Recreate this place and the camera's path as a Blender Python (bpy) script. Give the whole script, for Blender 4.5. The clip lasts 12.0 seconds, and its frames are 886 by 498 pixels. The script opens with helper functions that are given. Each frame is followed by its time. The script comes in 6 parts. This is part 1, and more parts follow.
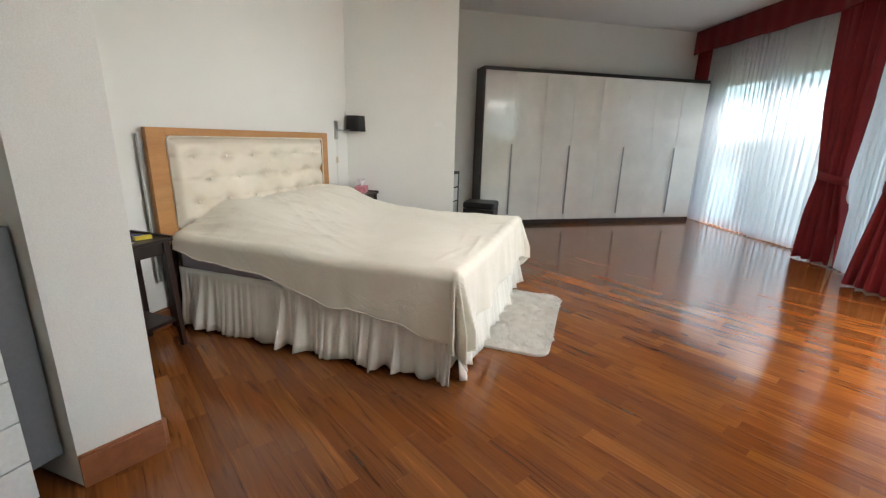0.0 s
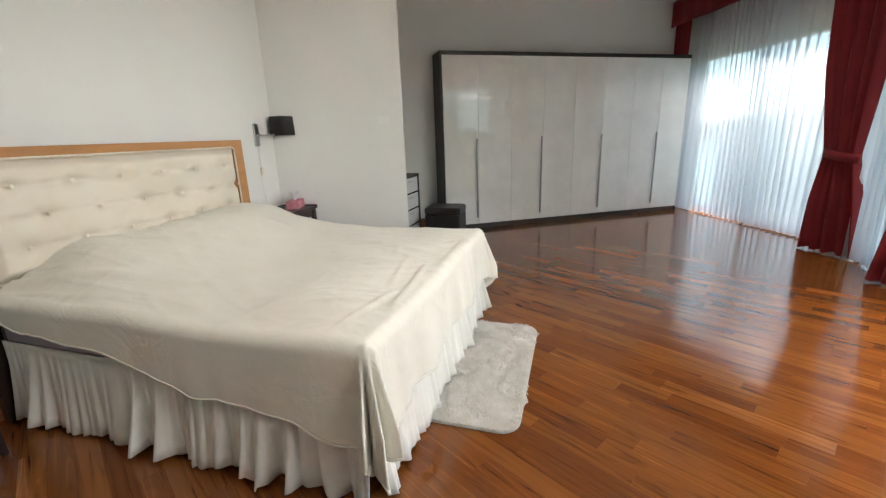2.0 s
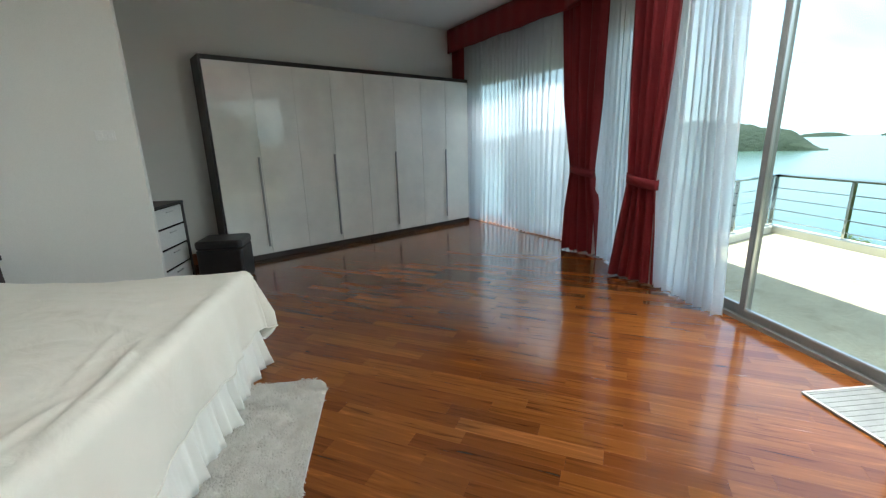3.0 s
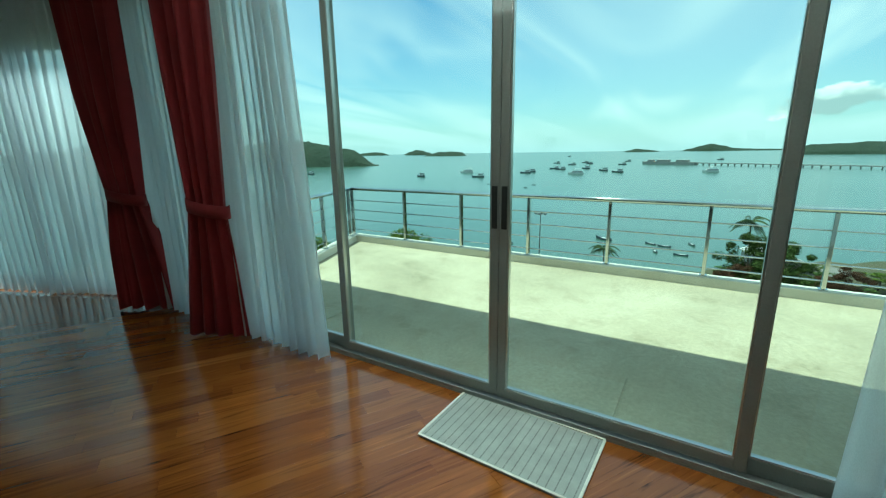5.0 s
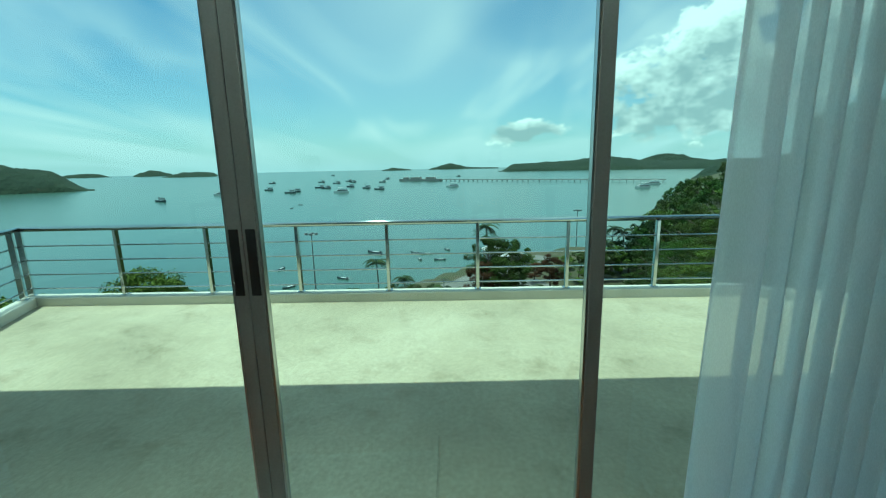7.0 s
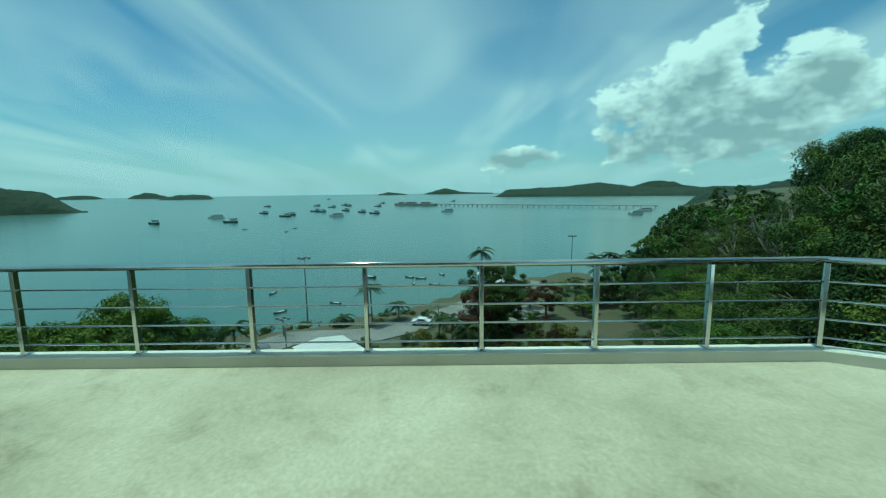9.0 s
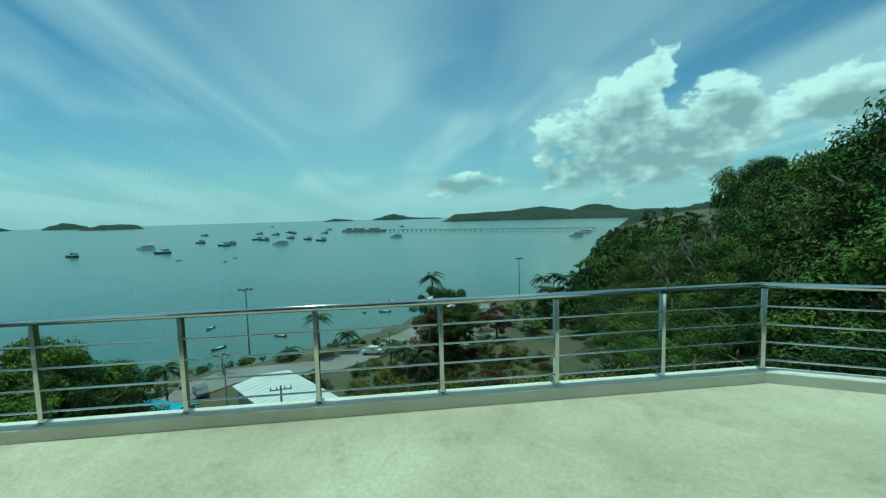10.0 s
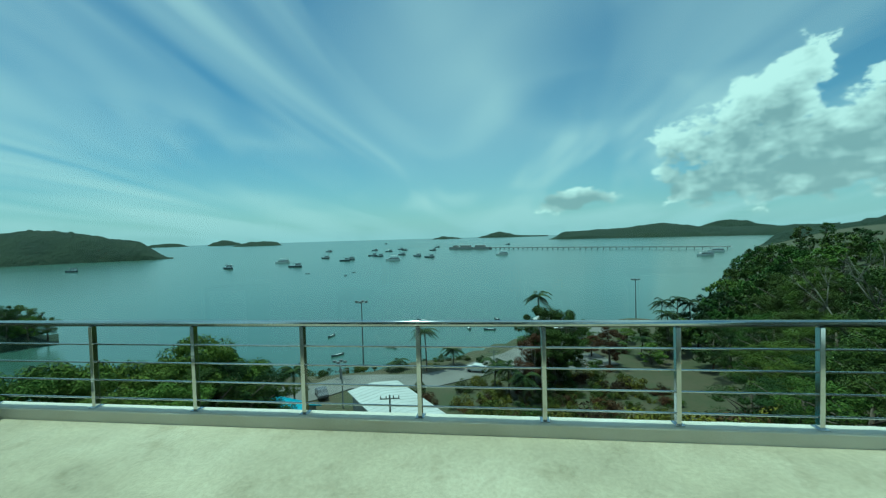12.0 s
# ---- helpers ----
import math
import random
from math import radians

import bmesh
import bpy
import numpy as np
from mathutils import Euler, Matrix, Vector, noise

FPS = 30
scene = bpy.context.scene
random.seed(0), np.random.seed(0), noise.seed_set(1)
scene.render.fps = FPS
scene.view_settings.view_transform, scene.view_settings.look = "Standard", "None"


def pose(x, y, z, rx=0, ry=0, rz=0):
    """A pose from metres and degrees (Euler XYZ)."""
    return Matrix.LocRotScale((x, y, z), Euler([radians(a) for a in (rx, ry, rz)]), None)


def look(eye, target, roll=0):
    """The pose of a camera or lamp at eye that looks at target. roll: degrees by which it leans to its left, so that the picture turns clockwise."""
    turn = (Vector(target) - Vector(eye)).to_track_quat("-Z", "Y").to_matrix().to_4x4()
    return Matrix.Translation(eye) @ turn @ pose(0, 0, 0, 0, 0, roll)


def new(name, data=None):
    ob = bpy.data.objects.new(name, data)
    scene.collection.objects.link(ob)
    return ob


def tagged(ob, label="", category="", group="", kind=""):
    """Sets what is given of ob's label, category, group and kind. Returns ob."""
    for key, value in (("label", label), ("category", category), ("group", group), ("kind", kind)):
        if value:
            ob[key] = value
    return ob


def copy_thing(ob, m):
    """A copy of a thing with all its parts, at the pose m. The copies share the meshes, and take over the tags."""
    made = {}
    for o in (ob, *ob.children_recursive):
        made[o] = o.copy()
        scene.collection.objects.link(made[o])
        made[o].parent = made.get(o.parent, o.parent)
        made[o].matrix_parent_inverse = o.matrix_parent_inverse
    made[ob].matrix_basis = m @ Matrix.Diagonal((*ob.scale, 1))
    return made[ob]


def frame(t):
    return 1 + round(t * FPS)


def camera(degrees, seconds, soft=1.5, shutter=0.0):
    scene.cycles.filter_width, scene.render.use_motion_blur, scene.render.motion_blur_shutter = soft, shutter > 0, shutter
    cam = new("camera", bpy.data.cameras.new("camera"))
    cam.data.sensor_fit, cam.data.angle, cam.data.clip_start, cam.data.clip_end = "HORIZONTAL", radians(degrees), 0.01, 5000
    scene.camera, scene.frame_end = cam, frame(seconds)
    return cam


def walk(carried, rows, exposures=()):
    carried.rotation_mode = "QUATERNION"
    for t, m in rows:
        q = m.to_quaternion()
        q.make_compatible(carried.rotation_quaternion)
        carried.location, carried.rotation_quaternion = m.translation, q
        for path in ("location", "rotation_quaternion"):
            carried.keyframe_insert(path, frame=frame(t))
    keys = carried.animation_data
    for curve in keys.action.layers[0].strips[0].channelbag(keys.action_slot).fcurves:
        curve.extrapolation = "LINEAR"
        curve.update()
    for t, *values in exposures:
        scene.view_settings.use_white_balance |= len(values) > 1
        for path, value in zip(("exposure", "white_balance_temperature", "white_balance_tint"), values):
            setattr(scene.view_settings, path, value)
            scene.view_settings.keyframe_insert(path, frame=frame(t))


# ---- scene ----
cam = camera(93.4, 12.0, soft=1.25)
PATH = [
    (0, (0.348, 0.647, 1.345), (-0.289, 2.473, 0.835), 1.5),
    (0.5, (0.41, 0.882, 1.352), (-0.381, 2.645, 0.835), 2.5),
    (1, (0.428, 1.079, 1.341), (-0.411, 2.82, 0.827), 1.1),
    (1.5, (0.366, 1.277, 1.36), (-0.418, 3.046, 0.852), -1.4),
    (2, (0.389, 1.499, 1.357), (-0.188, 3.34, 0.829), -2.0),
    (2.5, (0.503, 1.737, 1.368), (0.284, 3.659, 0.861), -1.5),
    (3, (0.635, 1.924, 1.391), (0.879, 3.847, 0.9), -1.7),
    (3.2, (0.676, 2.027, 1.395), (1.111, 3.918, 0.912), -1.8),
    (4.8, (1.318, 2.571, 1.363), (2.875, 3.736, 0.897), -0.8),
    (5, (1.374, 2.613, 1.362), (3.025, 3.646, 0.905), -0.9),
    (5.5, (1.559, 2.667, 1.364), (3.381, 3.368, 0.928), -0.9),
    (6, (1.743, 2.688, 1.364), (3.66, 3.078, 0.95), -1.2),
    (6.5, (1.868, 2.751, 1.374), (3.821, 2.905, 0.974), -1.2),
    (7, (2.004, 2.821, 1.37), (3.965, 2.857, 0.98), -1.2),
    (9, (2.996, 2.832, 1.391), (4.977, 2.841, 1.115), -0.7),
    (9.5, (3.085, 2.868, 1.423), (5.071, 2.777, 1.205), -1.0),
    (10, (3.152, 2.881, 1.475), (5.132, 2.646, 1.313), -1.5),
    (10.5, (3.158, 2.862, 1.478), (5.109, 2.434, 1.368), -1.9),
    (11, (3.159, 2.859, 1.477), (5.097, 2.377, 1.383), -2.0),
    (11.5, (3.162, 2.87, 1.481), (5.151, 2.68, 1.393), -2.0),
    (12, (3.176, 2.85, 1.481), (5.157, 3.115, 1.417), -1.6),
]
EXPOSURES = [
    (0.0, 3.00, 7000, 18), (2.0, 2.96, 6950, 18), (2.5, 2.76, 6800, 15), (3.2, 2.3, 6250, 6), (4.8, 1.28, 5950, -23), (5.5, 1.08, 5850, -25),
    (7.0, 0.88, 5600, -28), (9.0, 0.52, 5450, -26), (12.0, 0.50, 5400, -27),
]
walk(cam, [(t, look(e, g, r)) for t, e, g, r in PATH], EXPOSURES)

# ---- world, sun, large lights ----
SUN_EL, SUN_AZ = 79.5, 70.0      # degrees, azimuth from +x towards +y


def make_world():
    world = bpy.data.worlds.new("sky_world")
    scene.world = world
    world.use_nodes = True
    nt = world.node_tree
    nt.nodes.clear()
    N, L = nt.nodes.new, nt.links.new

    def math_node(op, a, b=None, clamp=False):
        n = N("ShaderNodeMath")
        n.operation, n.use_clamp = op, clamp
        for i, v in enumerate((a, b)):
            if v is None:
                continue
            if isinstance(v, (int, float)):
                n.inputs[i].default_value = v
            else:
                L(v, n.inputs[i])
        return n.outputs[0]

    sky = N("ShaderNodeTexSky")
    sky.sky_type, sky.sun_disc = "NISHITA", False
    sky.sun_elevation = radians(SUN_EL)
    sky.sun_rotation = radians(90 - SUN_AZ)
    sky.air_density, sky.dust_density, sky.ozone_density = 1.0, 0.6, 1.5
    co = N("ShaderNodeTexCoord")
    sep = N("ShaderNodeSeparateXYZ")
    L(co.outputs["Generated"], sep.inputs[0])
    x, y, z = sep.outputs
    zc = math_node("MAXIMUM", z, 0.0)
    den = math_node("ADD", zc, 0.13)
    px, py = math_node("DIVIDE", x, den), math_node("DIVIDE", y, den)

    # thin high streaks that fan out from the sea horizon
    com = N("ShaderNodeCombineXYZ")
    L(math_node("MULTIPLY", px, 0.22), com.inputs[0])
    L(math_node("MULTIPLY", py, 0.78), com.inputs[1])
    n1 = N("ShaderNodeTexNoise")
    n1.inputs["Scale"].default_value, n1.inputs["Detail"].default_value = 1.15, 3.5
    n1.inputs["Roughness"].default_value, n1.inputs["Distortion"].default_value = 0.5, 1.0
    L(com.outputs[0], n1.inputs["Vector"])
    r1 = N("ShaderNodeMapRange")
    r1.inputs[1].default_value, r1.inputs[2].default_value = 0.40, 0.64
    L(n1.outputs[0], r1.inputs[0])

    # heaped clouds over the headland
    az = math_node("ARCTAN2", y, x)
    hor = math_node("SQRT", math_node("ADD", math_node("MULTIPLY", x, x), math_node("MULTIPLY", y, y)))
    el = math_node("ARCTAN2", z, hor)
    cv = N("ShaderNodeCombineXYZ")
    L(az, cv.inputs[0])
    L(math_node("MULTIPLY", el, 1.5), cv.inputs[1])
    n2 = N("ShaderNodeTexNoise")
    n2.inputs["Scale"].default_value, n2.inputs["Detail"].default_value = 12.0, 10
    n2.inputs["Roughness"].default_value = 0.62
    L(cv.outputs[0], n2.inputs["Vector"])

    def blob(a0, e0, wa, we):
        da = math_node("DIVIDE", math_node("SUBTRACT", az, radians(a0)), radians(wa))
        de = math_node("DIVIDE", math_node("SUBTRACT", el, radians(e0)), radians(we))
        d2 = math_node("ADD", math_node("MULTIPLY", da, da), math_node("MULTIPLY", de, de))
        return math_node("SUBTRACT", 1.0, math_node("SQRT", d2), clamp=True)

    veil = math_node("MULTIPLY", blob(3, 21, 28, 21), 0.8)
    streak = math_node("MULTIPLY", r1.outputs[0], 0.9)
    cirrus = math_node("MAXIMUM", streak, math_node("MULTIPLY", veil, math_node("ADD", 0.62, streak)), clamp=True)

    # gaps of deeper blue between the streaks
    gaps = math_node("MAXIMUM", blob(28, 8.6, 15, 3.6), math_node("MAXIMUM", blob(-30, 22.5, 34, 8), blob(-13, 17, 13, 5)))
    gaps = math_node("MULTIPLY", math_node("ADD", gaps, math_node("MULTIPLY", math_node("SUBTRACT", n1.outputs[0], 0.5), 0.5)), 2.2, clamp=True)
    cirrus = math_node("MULTIPLY", cirrus, math_node("SUBTRACT", 1.0, math_node("MULTIPLY", gaps, 0.6)))

    shape = None
    for b in ((-33.5, 16, 4.5, 4.6), (-31, 13, 6.5, 7), (-28.5, 9, 12, 8), (-37, 8.5, 13, 7.5), (-42, 9.5, 8, 6.5), (-51, 10, 9, 5), (-55, 11, 6, 5), (-26, 5.5, 10, 4.2), (-34, 6, 17, 5), (-9.3, 4.0, 7.5, 2.1), (-65, 12, 14, 8)):
        v = blob(*b)
        shape = v if shape is None else math_node("MAXIMUM", shape, v)
    dens = math_node("ADD", math_node("MULTIPLY", shape, 0.85), math_node("MULTIPLY", math_node("SUBTRACT", n2.outputs[0], 0.5), 1.9))
    r2 = N("ShaderNodeMapRange")
    r2.inputs[1].default_value, r2.inputs[2].default_value = 0.24, 0.42
    r2.interpolation_type = "SMOOTHSTEP"
    L(dens, r2.inputs[0])
    cumulus = math_node("MULTIPLY", r2.outputs[0], math_node("MULTIPLY", shape, 8.0, clamp=True), clamp=True)

    tint = N("ShaderNodeMix")
    tint.data_type, tint.blend_type = "RGBA", "MULTIPLY"
    tint.inputs[0].default_value = 1.0
    L(sky.outputs[0], tint.inputs[6])
    tint.inputs[7].default_value = (0.82, 1.0, 1.08, 1)
    m1 = N("ShaderNodeMix")
    m1.data_type = "RGBA"
    L(cirrus, m1.inputs[0])
    L(tint.outputs[2], m1.inputs[6])
    m1.inputs[7].default_value = (7.8, 8.5, 8.8, 1)
    # cloud grey at the base, white on the lit tops
    up = N("ShaderNodeCombineXYZ")
    L(math_node("ADD", az, 0.012), up.inputs[0])
    L(math_node("ADD", math_node("MULTIPLY", el, 1.5), 0.055), up.inputs[1])
    n3 = N("ShaderNodeTexNoise")
    n3.inputs["Scale"].default_value, n3.inputs["Detail"].default_value = 12.0, 10
    n3.inputs["Roughness"].default_value = 0.62
    L(up.outputs[0], n3.inputs["Vector"])
    slope = math_node("SUBTRACT", n3.outputs[0], n2.outputs[0])
    low = math_node("MULTIPLY", math_node("SUBTRACT", radians(10.5), el), 1.3)
    core = math_node("MULTIPLY", math_node("SUBTRACT", dens, 0.40), 0.55)
    shade = N("ShaderNodeMapRange")
    shade.inputs[1].default_value, shade.inputs[2].default_value = -0.08, 0.24
    L(math_node("ADD", math_node("ADD", math_node("MULTIPLY", slope, 1.3), low), core), shade.inputs[0])
    cm = N("ShaderNodeMix")
    cm.data_type = "RGBA"
    L(shade.outputs[0], cm.inputs[0])
    cm.inputs[6].default_value = (9.6, 10.3, 10.2, 1)
    cm.inputs[7].default_value = (3.7, 4.5, 4.8, 1)
    m2 = N("ShaderNodeMix")
    m2.data_type = "RGBA"
    L(math_node("MULTIPLY", cumulus, 0.92), m2.inputs[0])
    L(m1.outputs[2], m2.inputs[6])
    L(cm.outputs[2], m2.inputs[7])
    # pale haze towards the horizon
    hz = math_node("POWER", 2.718, math_node("MULTIPLY", math_node("MAXIMUM", el, 0.0), -9.0))
    m3 = N("ShaderNodeMix")
    m3.data_type = "RGBA"
    L(math_node("MULTIPLY", math_node("MULTIPLY", hz, 0.85), math_node("SUBTRACT", 1.0, math_node("MULTIPLY", cumulus, 0.8))), m3.inputs[0])
    L(m2.outputs[2], m3.inputs[6])
    m3.inputs[7].default_value = (4.7, 6.3, 7.0, 1)
    bg = N("ShaderNodeBackground")
    bg.inputs["Strength"].default_value = 0.085
    L(m3.outputs[2], bg.inputs[0])
    out = N("ShaderNodeOutputWorld")
    L(bg.outputs[0], out.inputs[0])


make_world()
sun_data = bpy.data.lights.new("sun", "SUN")
sun_data.energy, sun_data.angle, sun_data.color = 2.95, radians(0.53), (1.0, 0.96, 0.88)
sun = new("sun", sun_data)
_e, _a = radians(SUN_EL), radians(SUN_AZ)
sun.matrix_world = look((0, 0, 0), (-math.cos(_e) * math.cos(_a), -math.cos(_e) * math.sin(_a), -math.sin(_e)))

# added fill lamps, standing in for daylight thrown up off the bright terrace through the terrace door, and skylight at
# the head of the bay window
for _name, _at, _to, _wide, _watts, _spread in (("door_bounce_fill", (3.25, 3.15, 1.95), (2.75, 3.15, 2.82), 2.0, 25.0, 100),
                                                ("door_head_fill", (3.22, 3.41, 2.54), (3.05, 3.41, 1.54), 2.3, 3.4, 64),
                                                ("door_fill", (3.24, 2.75, 2.30), (2.27, 2.95, 2.02), 2.6, 1.5, 60),
                                                ("bay_fill", (2.84, 8.63, 2.42), (2.50, 8.48, 1.00), 2.2, 7.0, 84)):
    fill_data = bpy.data.lights.new(_name, "AREA")
    fill_data.shape, fill_data.size, fill_data.size_y, fill_data.energy, fill_data.color = "RECTANGLE", _wide, 0.12, _watts, (0.93, 0.98, 1.0)
    fill_data.spread = radians(_spread)
    new(_name, fill_data).matrix_world = look(_at, _to)


# ---- materials ----
def nodes_of(name):
    m = bpy.data.materials.new(name)
    m.use_nodes = True
    nt = m.node_tree
    bsdf = nt.nodes["Principled BSDF"]
    return m, nt, bsdf


def ramp(nt, src, stops):
    r = nt.nodes.new("ShaderNodeValToRGB")
    els = r.color_ramp.elements
    while len(els) < len(stops):
        els.new(0.5)
    for e, (p, c) in zip(els, stops):
        e.position, e.color = p, (*c, 1)
    nt.links.new(src, r.inputs[0])
    return r.outputs[0]


def noise_node(nt, scale, detail=4, rough=0.55, stretch=(1, 1, 1), coord="Object", distortion=0.0):
    co = nt.nodes.new("ShaderNodeTexCoord")
    mp = nt.nodes.new("ShaderNodeMapping")
    mp.inputs["Scale"].default_value = stretch
    nt.links.new(co.outputs[coord], mp.inputs[0])
    n = nt.nodes.new("ShaderNodeTexNoise")
    n.inputs["Scale"].default_value, n.inputs["Detail"].default_value = scale, detail
    n.inputs["Roughness"].default_value, n.inputs["Distortion"].default_value = rough, distortion
    nt.links.new(mp.outputs[0], n.inputs["Vector"])
    return n.outputs[0]


def bump_to(nt, bsdf, height, strength, dist=0.01):
    b = nt.nodes.new("ShaderNodeBump")
    b.inputs["Strength"].default_value, b.inputs["Distance"].default_value = strength, dist
    nt.links.new(height, b.inputs["Height"])
    nt.links.new(b.outputs[0], bsdf.inputs["Normal"])


def mul(nt, a, b, fac=1.0):
    m = nt.nodes.new("ShaderNodeMix")
    m.data_type, m.blend_type = "RGBA", "MULTIPLY"
    m.inputs[0].default_value = fac
    nt.links.new(a, m.inputs[6])
    nt.links.new(b, m.inputs[7])
    return m.outputs[2]


def surface(name, c0, c1, scale=3.0, rough=0.6, metal=0.0, fine=60.0, bump=0.1, dist=0.004, stretch=(1, 1, 1), spec=0.5, detail=5):
    """Two-scale surface: broad variation c0..c1 and a fine grain in the relief."""
    m, nt, b = nodes_of(name)
    col = ramp(nt, noise_node(nt, scale, detail, stretch=stretch), ((0.3, c0), (0.7, c1)))
    g = ramp(nt, noise_node(nt, fine, 3, stretch=stretch), ((0.25, (0.86, 0.86, 0.86)), (0.75, (1, 1, 1))))
    nt.links.new(mul(nt, col, g), b.inputs["Base Color"])
    b.inputs["Roughness"].default_value, b.inputs["Metallic"].default_value = rough, metal
    b.inputs["Specular IOR Level"].default_value = spec
    if bump:
        bump_to(nt, b, noise_node(nt, fine, 4, stretch=stretch), bump, dist)
    return m


def make_wood_floor(name, attribute):
    m, nt, b = nodes_of(name)
    if attribute == "object":
        rnd = nt.nodes.new("ShaderNodeObjectInfo").outputs["Random"]
    else:
        rnd = nt.nodes.new("ShaderNodeNewGeometry").outputs["Random Per Island"]
    base = ramp(nt, rnd, ((0.0, (0.152, 0.043, 0.010)), (0.25, (0.185, 0.054, 0.0115)), (0.6, (0.212, 0.065, 0.0135)), (0.86, (0.240, 0.078, 0.0165)), (1.0, (0.285, 0.100, 0.025))))
    # grain runs along the board; each board shifts its own pattern
    co = nt.nodes.new("ShaderNodeTexCoord")
    mp = nt.nodes.new("ShaderNodeMapping")
    mp.inputs["Rotation"].default_value = (0, 0, radians(30))
    mp.inputs["Scale"].default_value = (1.0, 1.0, 1.0)
    geo = nt.nodes.new("ShaderNodeNewGeometry")
    nt.links.new(geo.outputs["Position"], mp.inputs[0])
    ml = nt.nodes.new("ShaderNodeVectorMath")
    ml.operation = "MULTIPLY"
    ml.inputs[1].default_value = (1.5, 26.0, 1.0)
    nt.links.new(mp.outputs[0], ml.inputs[0])
    off = nt.nodes.new("ShaderNodeMath")
    off.operation = "MULTIPLY"
    off.inputs[1].default_value = 57.0
    nt.links.new(rnd, off.inputs[0])
    add = nt.nodes.new("ShaderNodeVectorMath")
    add.operation = "ADD"
    nt.links.new(ml.outputs[0], add.inputs[0])
    nt.links.new(off.outputs[0], add.inputs[1])
    n = nt.nodes.new("ShaderNodeTexNoise")
    n.inputs["Scale"].default_value, n.inputs["Detail"].default_value, n.inputs["Distortion"].default_value = 1.0, 7, 2.0
    nt.links.new(add.outputs[0], n.inputs["Vector"])
    grain = ramp(nt, n.outputs[0], ((0.27, (0.30, 0.25, 0.22)), (0.37, (0.76, 0.73, 0.70)), (0.46, (0.98, 0.97, 0.96)), (0.60, (1.06, 1.06, 1.06)), (0.68, (1.30, 1.32, 1.30)), (0.76, (1.75, 1.85, 1.85))))
    nt.links.new(mul(nt, base, grain), b.inputs["Base Color"])
    rr = ramp(nt, noise_node(nt, 2.2, 5), ((0.3, (0.11, 0.11, 0.11)), (0.7, (0.16, 0.16, 0.16))))
    nt.links.new(rr, b.inputs["Roughness"])
    b.inputs["Coat Weight"].default_value, b.inputs["Coat Roughness"].default_value = 0.15, 0.10
    bump_to(nt, b, noise_node(nt, 7, 2), 0.022, 0.01)
    return m


def make_cloth(name, c0, c1, weave=900.0, rough=0.9, sheen=0.2, bump=0.15, crease=0.0):
    m, nt, b = nodes_of(name)
    col = ramp(nt, noise_node(nt, 2.5, 4), ((0.3, c0), (0.7, c1)))
    nt.links.new(col, b.inputs["Base Color"])
    b.inputs["Roughness"].default_value = rough
    b.inputs["Sheen Weight"].default_value = sheen
    w = noise_node(nt, weave, 2)
    bump_to(nt, b, w, bump, 0.002)
    if crease:
        c = nt.nodes.new("ShaderNodeBump")
        c.inputs["Strength"].default_value, c.inputs["Distance"].default_value = crease, 0.03
        nt.links.new(noise_node(nt, 3.2, 7, 0.58, distortion=1.6), c.inputs["Height"])
        nt.links.new(c.outputs[0], [n for n in nt.nodes if n.type == "BUMP" and n != c][0].inputs["Normal"])
    return m


def make_sheer(name):
    m, nt, b = nodes_of(name)
    nt.nodes.remove(b)
    out = nt.nodes["Material Output"]
    tl = nt.nodes.new("ShaderNodeBsdfTranslucent")
    df = nt.nodes.new("ShaderNodeBsdfDiffuse")
    tr = nt.nodes.new("ShaderNodeBsdfTransparent")
    tl.inputs[0].default_value = (0.84, 0.88, 0.93, 1)
    df.inputs[0].default_value = (0.82, 0.84, 0.85, 1)
    tr.inputs[0].default_value = (0.97, 0.98, 0.98, 1)
    a = nt.nodes.new("ShaderNodeMixShader")
    a.inputs[0].default_value = 0.30
    nt.links.new(tl.outputs[0], a.inputs[1])
    nt.links.new(df.outputs[0], a.inputs[2])
    c = nt.nodes.new("ShaderNodeMixShader")
    f = ramp(nt, noise_node(nt, 420, 2, stretch=(1, 1, 0.3)), ((0.3, (0.19, 0.19, 0.19)), (0.7, (0.29, 0.29, 0.29))))
    nt.links.new(f, c.inputs[0])
    nt.links.new(a.outputs[0], c.inputs[1])
    nt.links.new(tr.outputs[0], c.inputs[2])
    nt.links.new(c.outputs[0], out.inputs[0])
    return m


def make_glass(name, tint=(0.655, 0.735, 0.71)):
    m, nt, b = nodes_of(name)
    nt.nodes.remove(b)
    out = nt.nodes["Material Output"]
    tr = nt.nodes.new("ShaderNodeBsdfTransparent")
    tr.inputs[0].default_value = (*tint, 1)
    gl = nt.nodes.new("ShaderNodeBsdfGlossy")
    gl.inputs["Roughness"].default_value = 0.02
    lw = nt.nodes.new("ShaderNodeLayerWeight")
    lw.inputs[0].default_value = 0.5
    pw = nt.nodes.new("ShaderNodeMath")
    pw.operation = "POWER"
    pw.inputs[1].default_value = 5.0
    nt.links.new(lw.outputs["Facing"], pw.inputs[0])
    fr = nt.nodes.new("ShaderNodeMath")
    fr.operation = "MULTIPLY_ADD"
    fr.inputs[1].default_value, fr.inputs[2].default_value = 0.5, 0.035
    nt.links.new(pw.outputs[0], fr.inputs[0])
    mx = nt.nodes.new("ShaderNodeMixShader")
    nt.links.new(fr.outputs[0], mx.inputs[0])
    nt.links.new(tr.outputs[0], mx.inputs[1])
    nt.links.new(gl.outputs[0], mx.inputs[2])
    nt.links.new(mx.outputs[0], out.inputs[0])
    return m


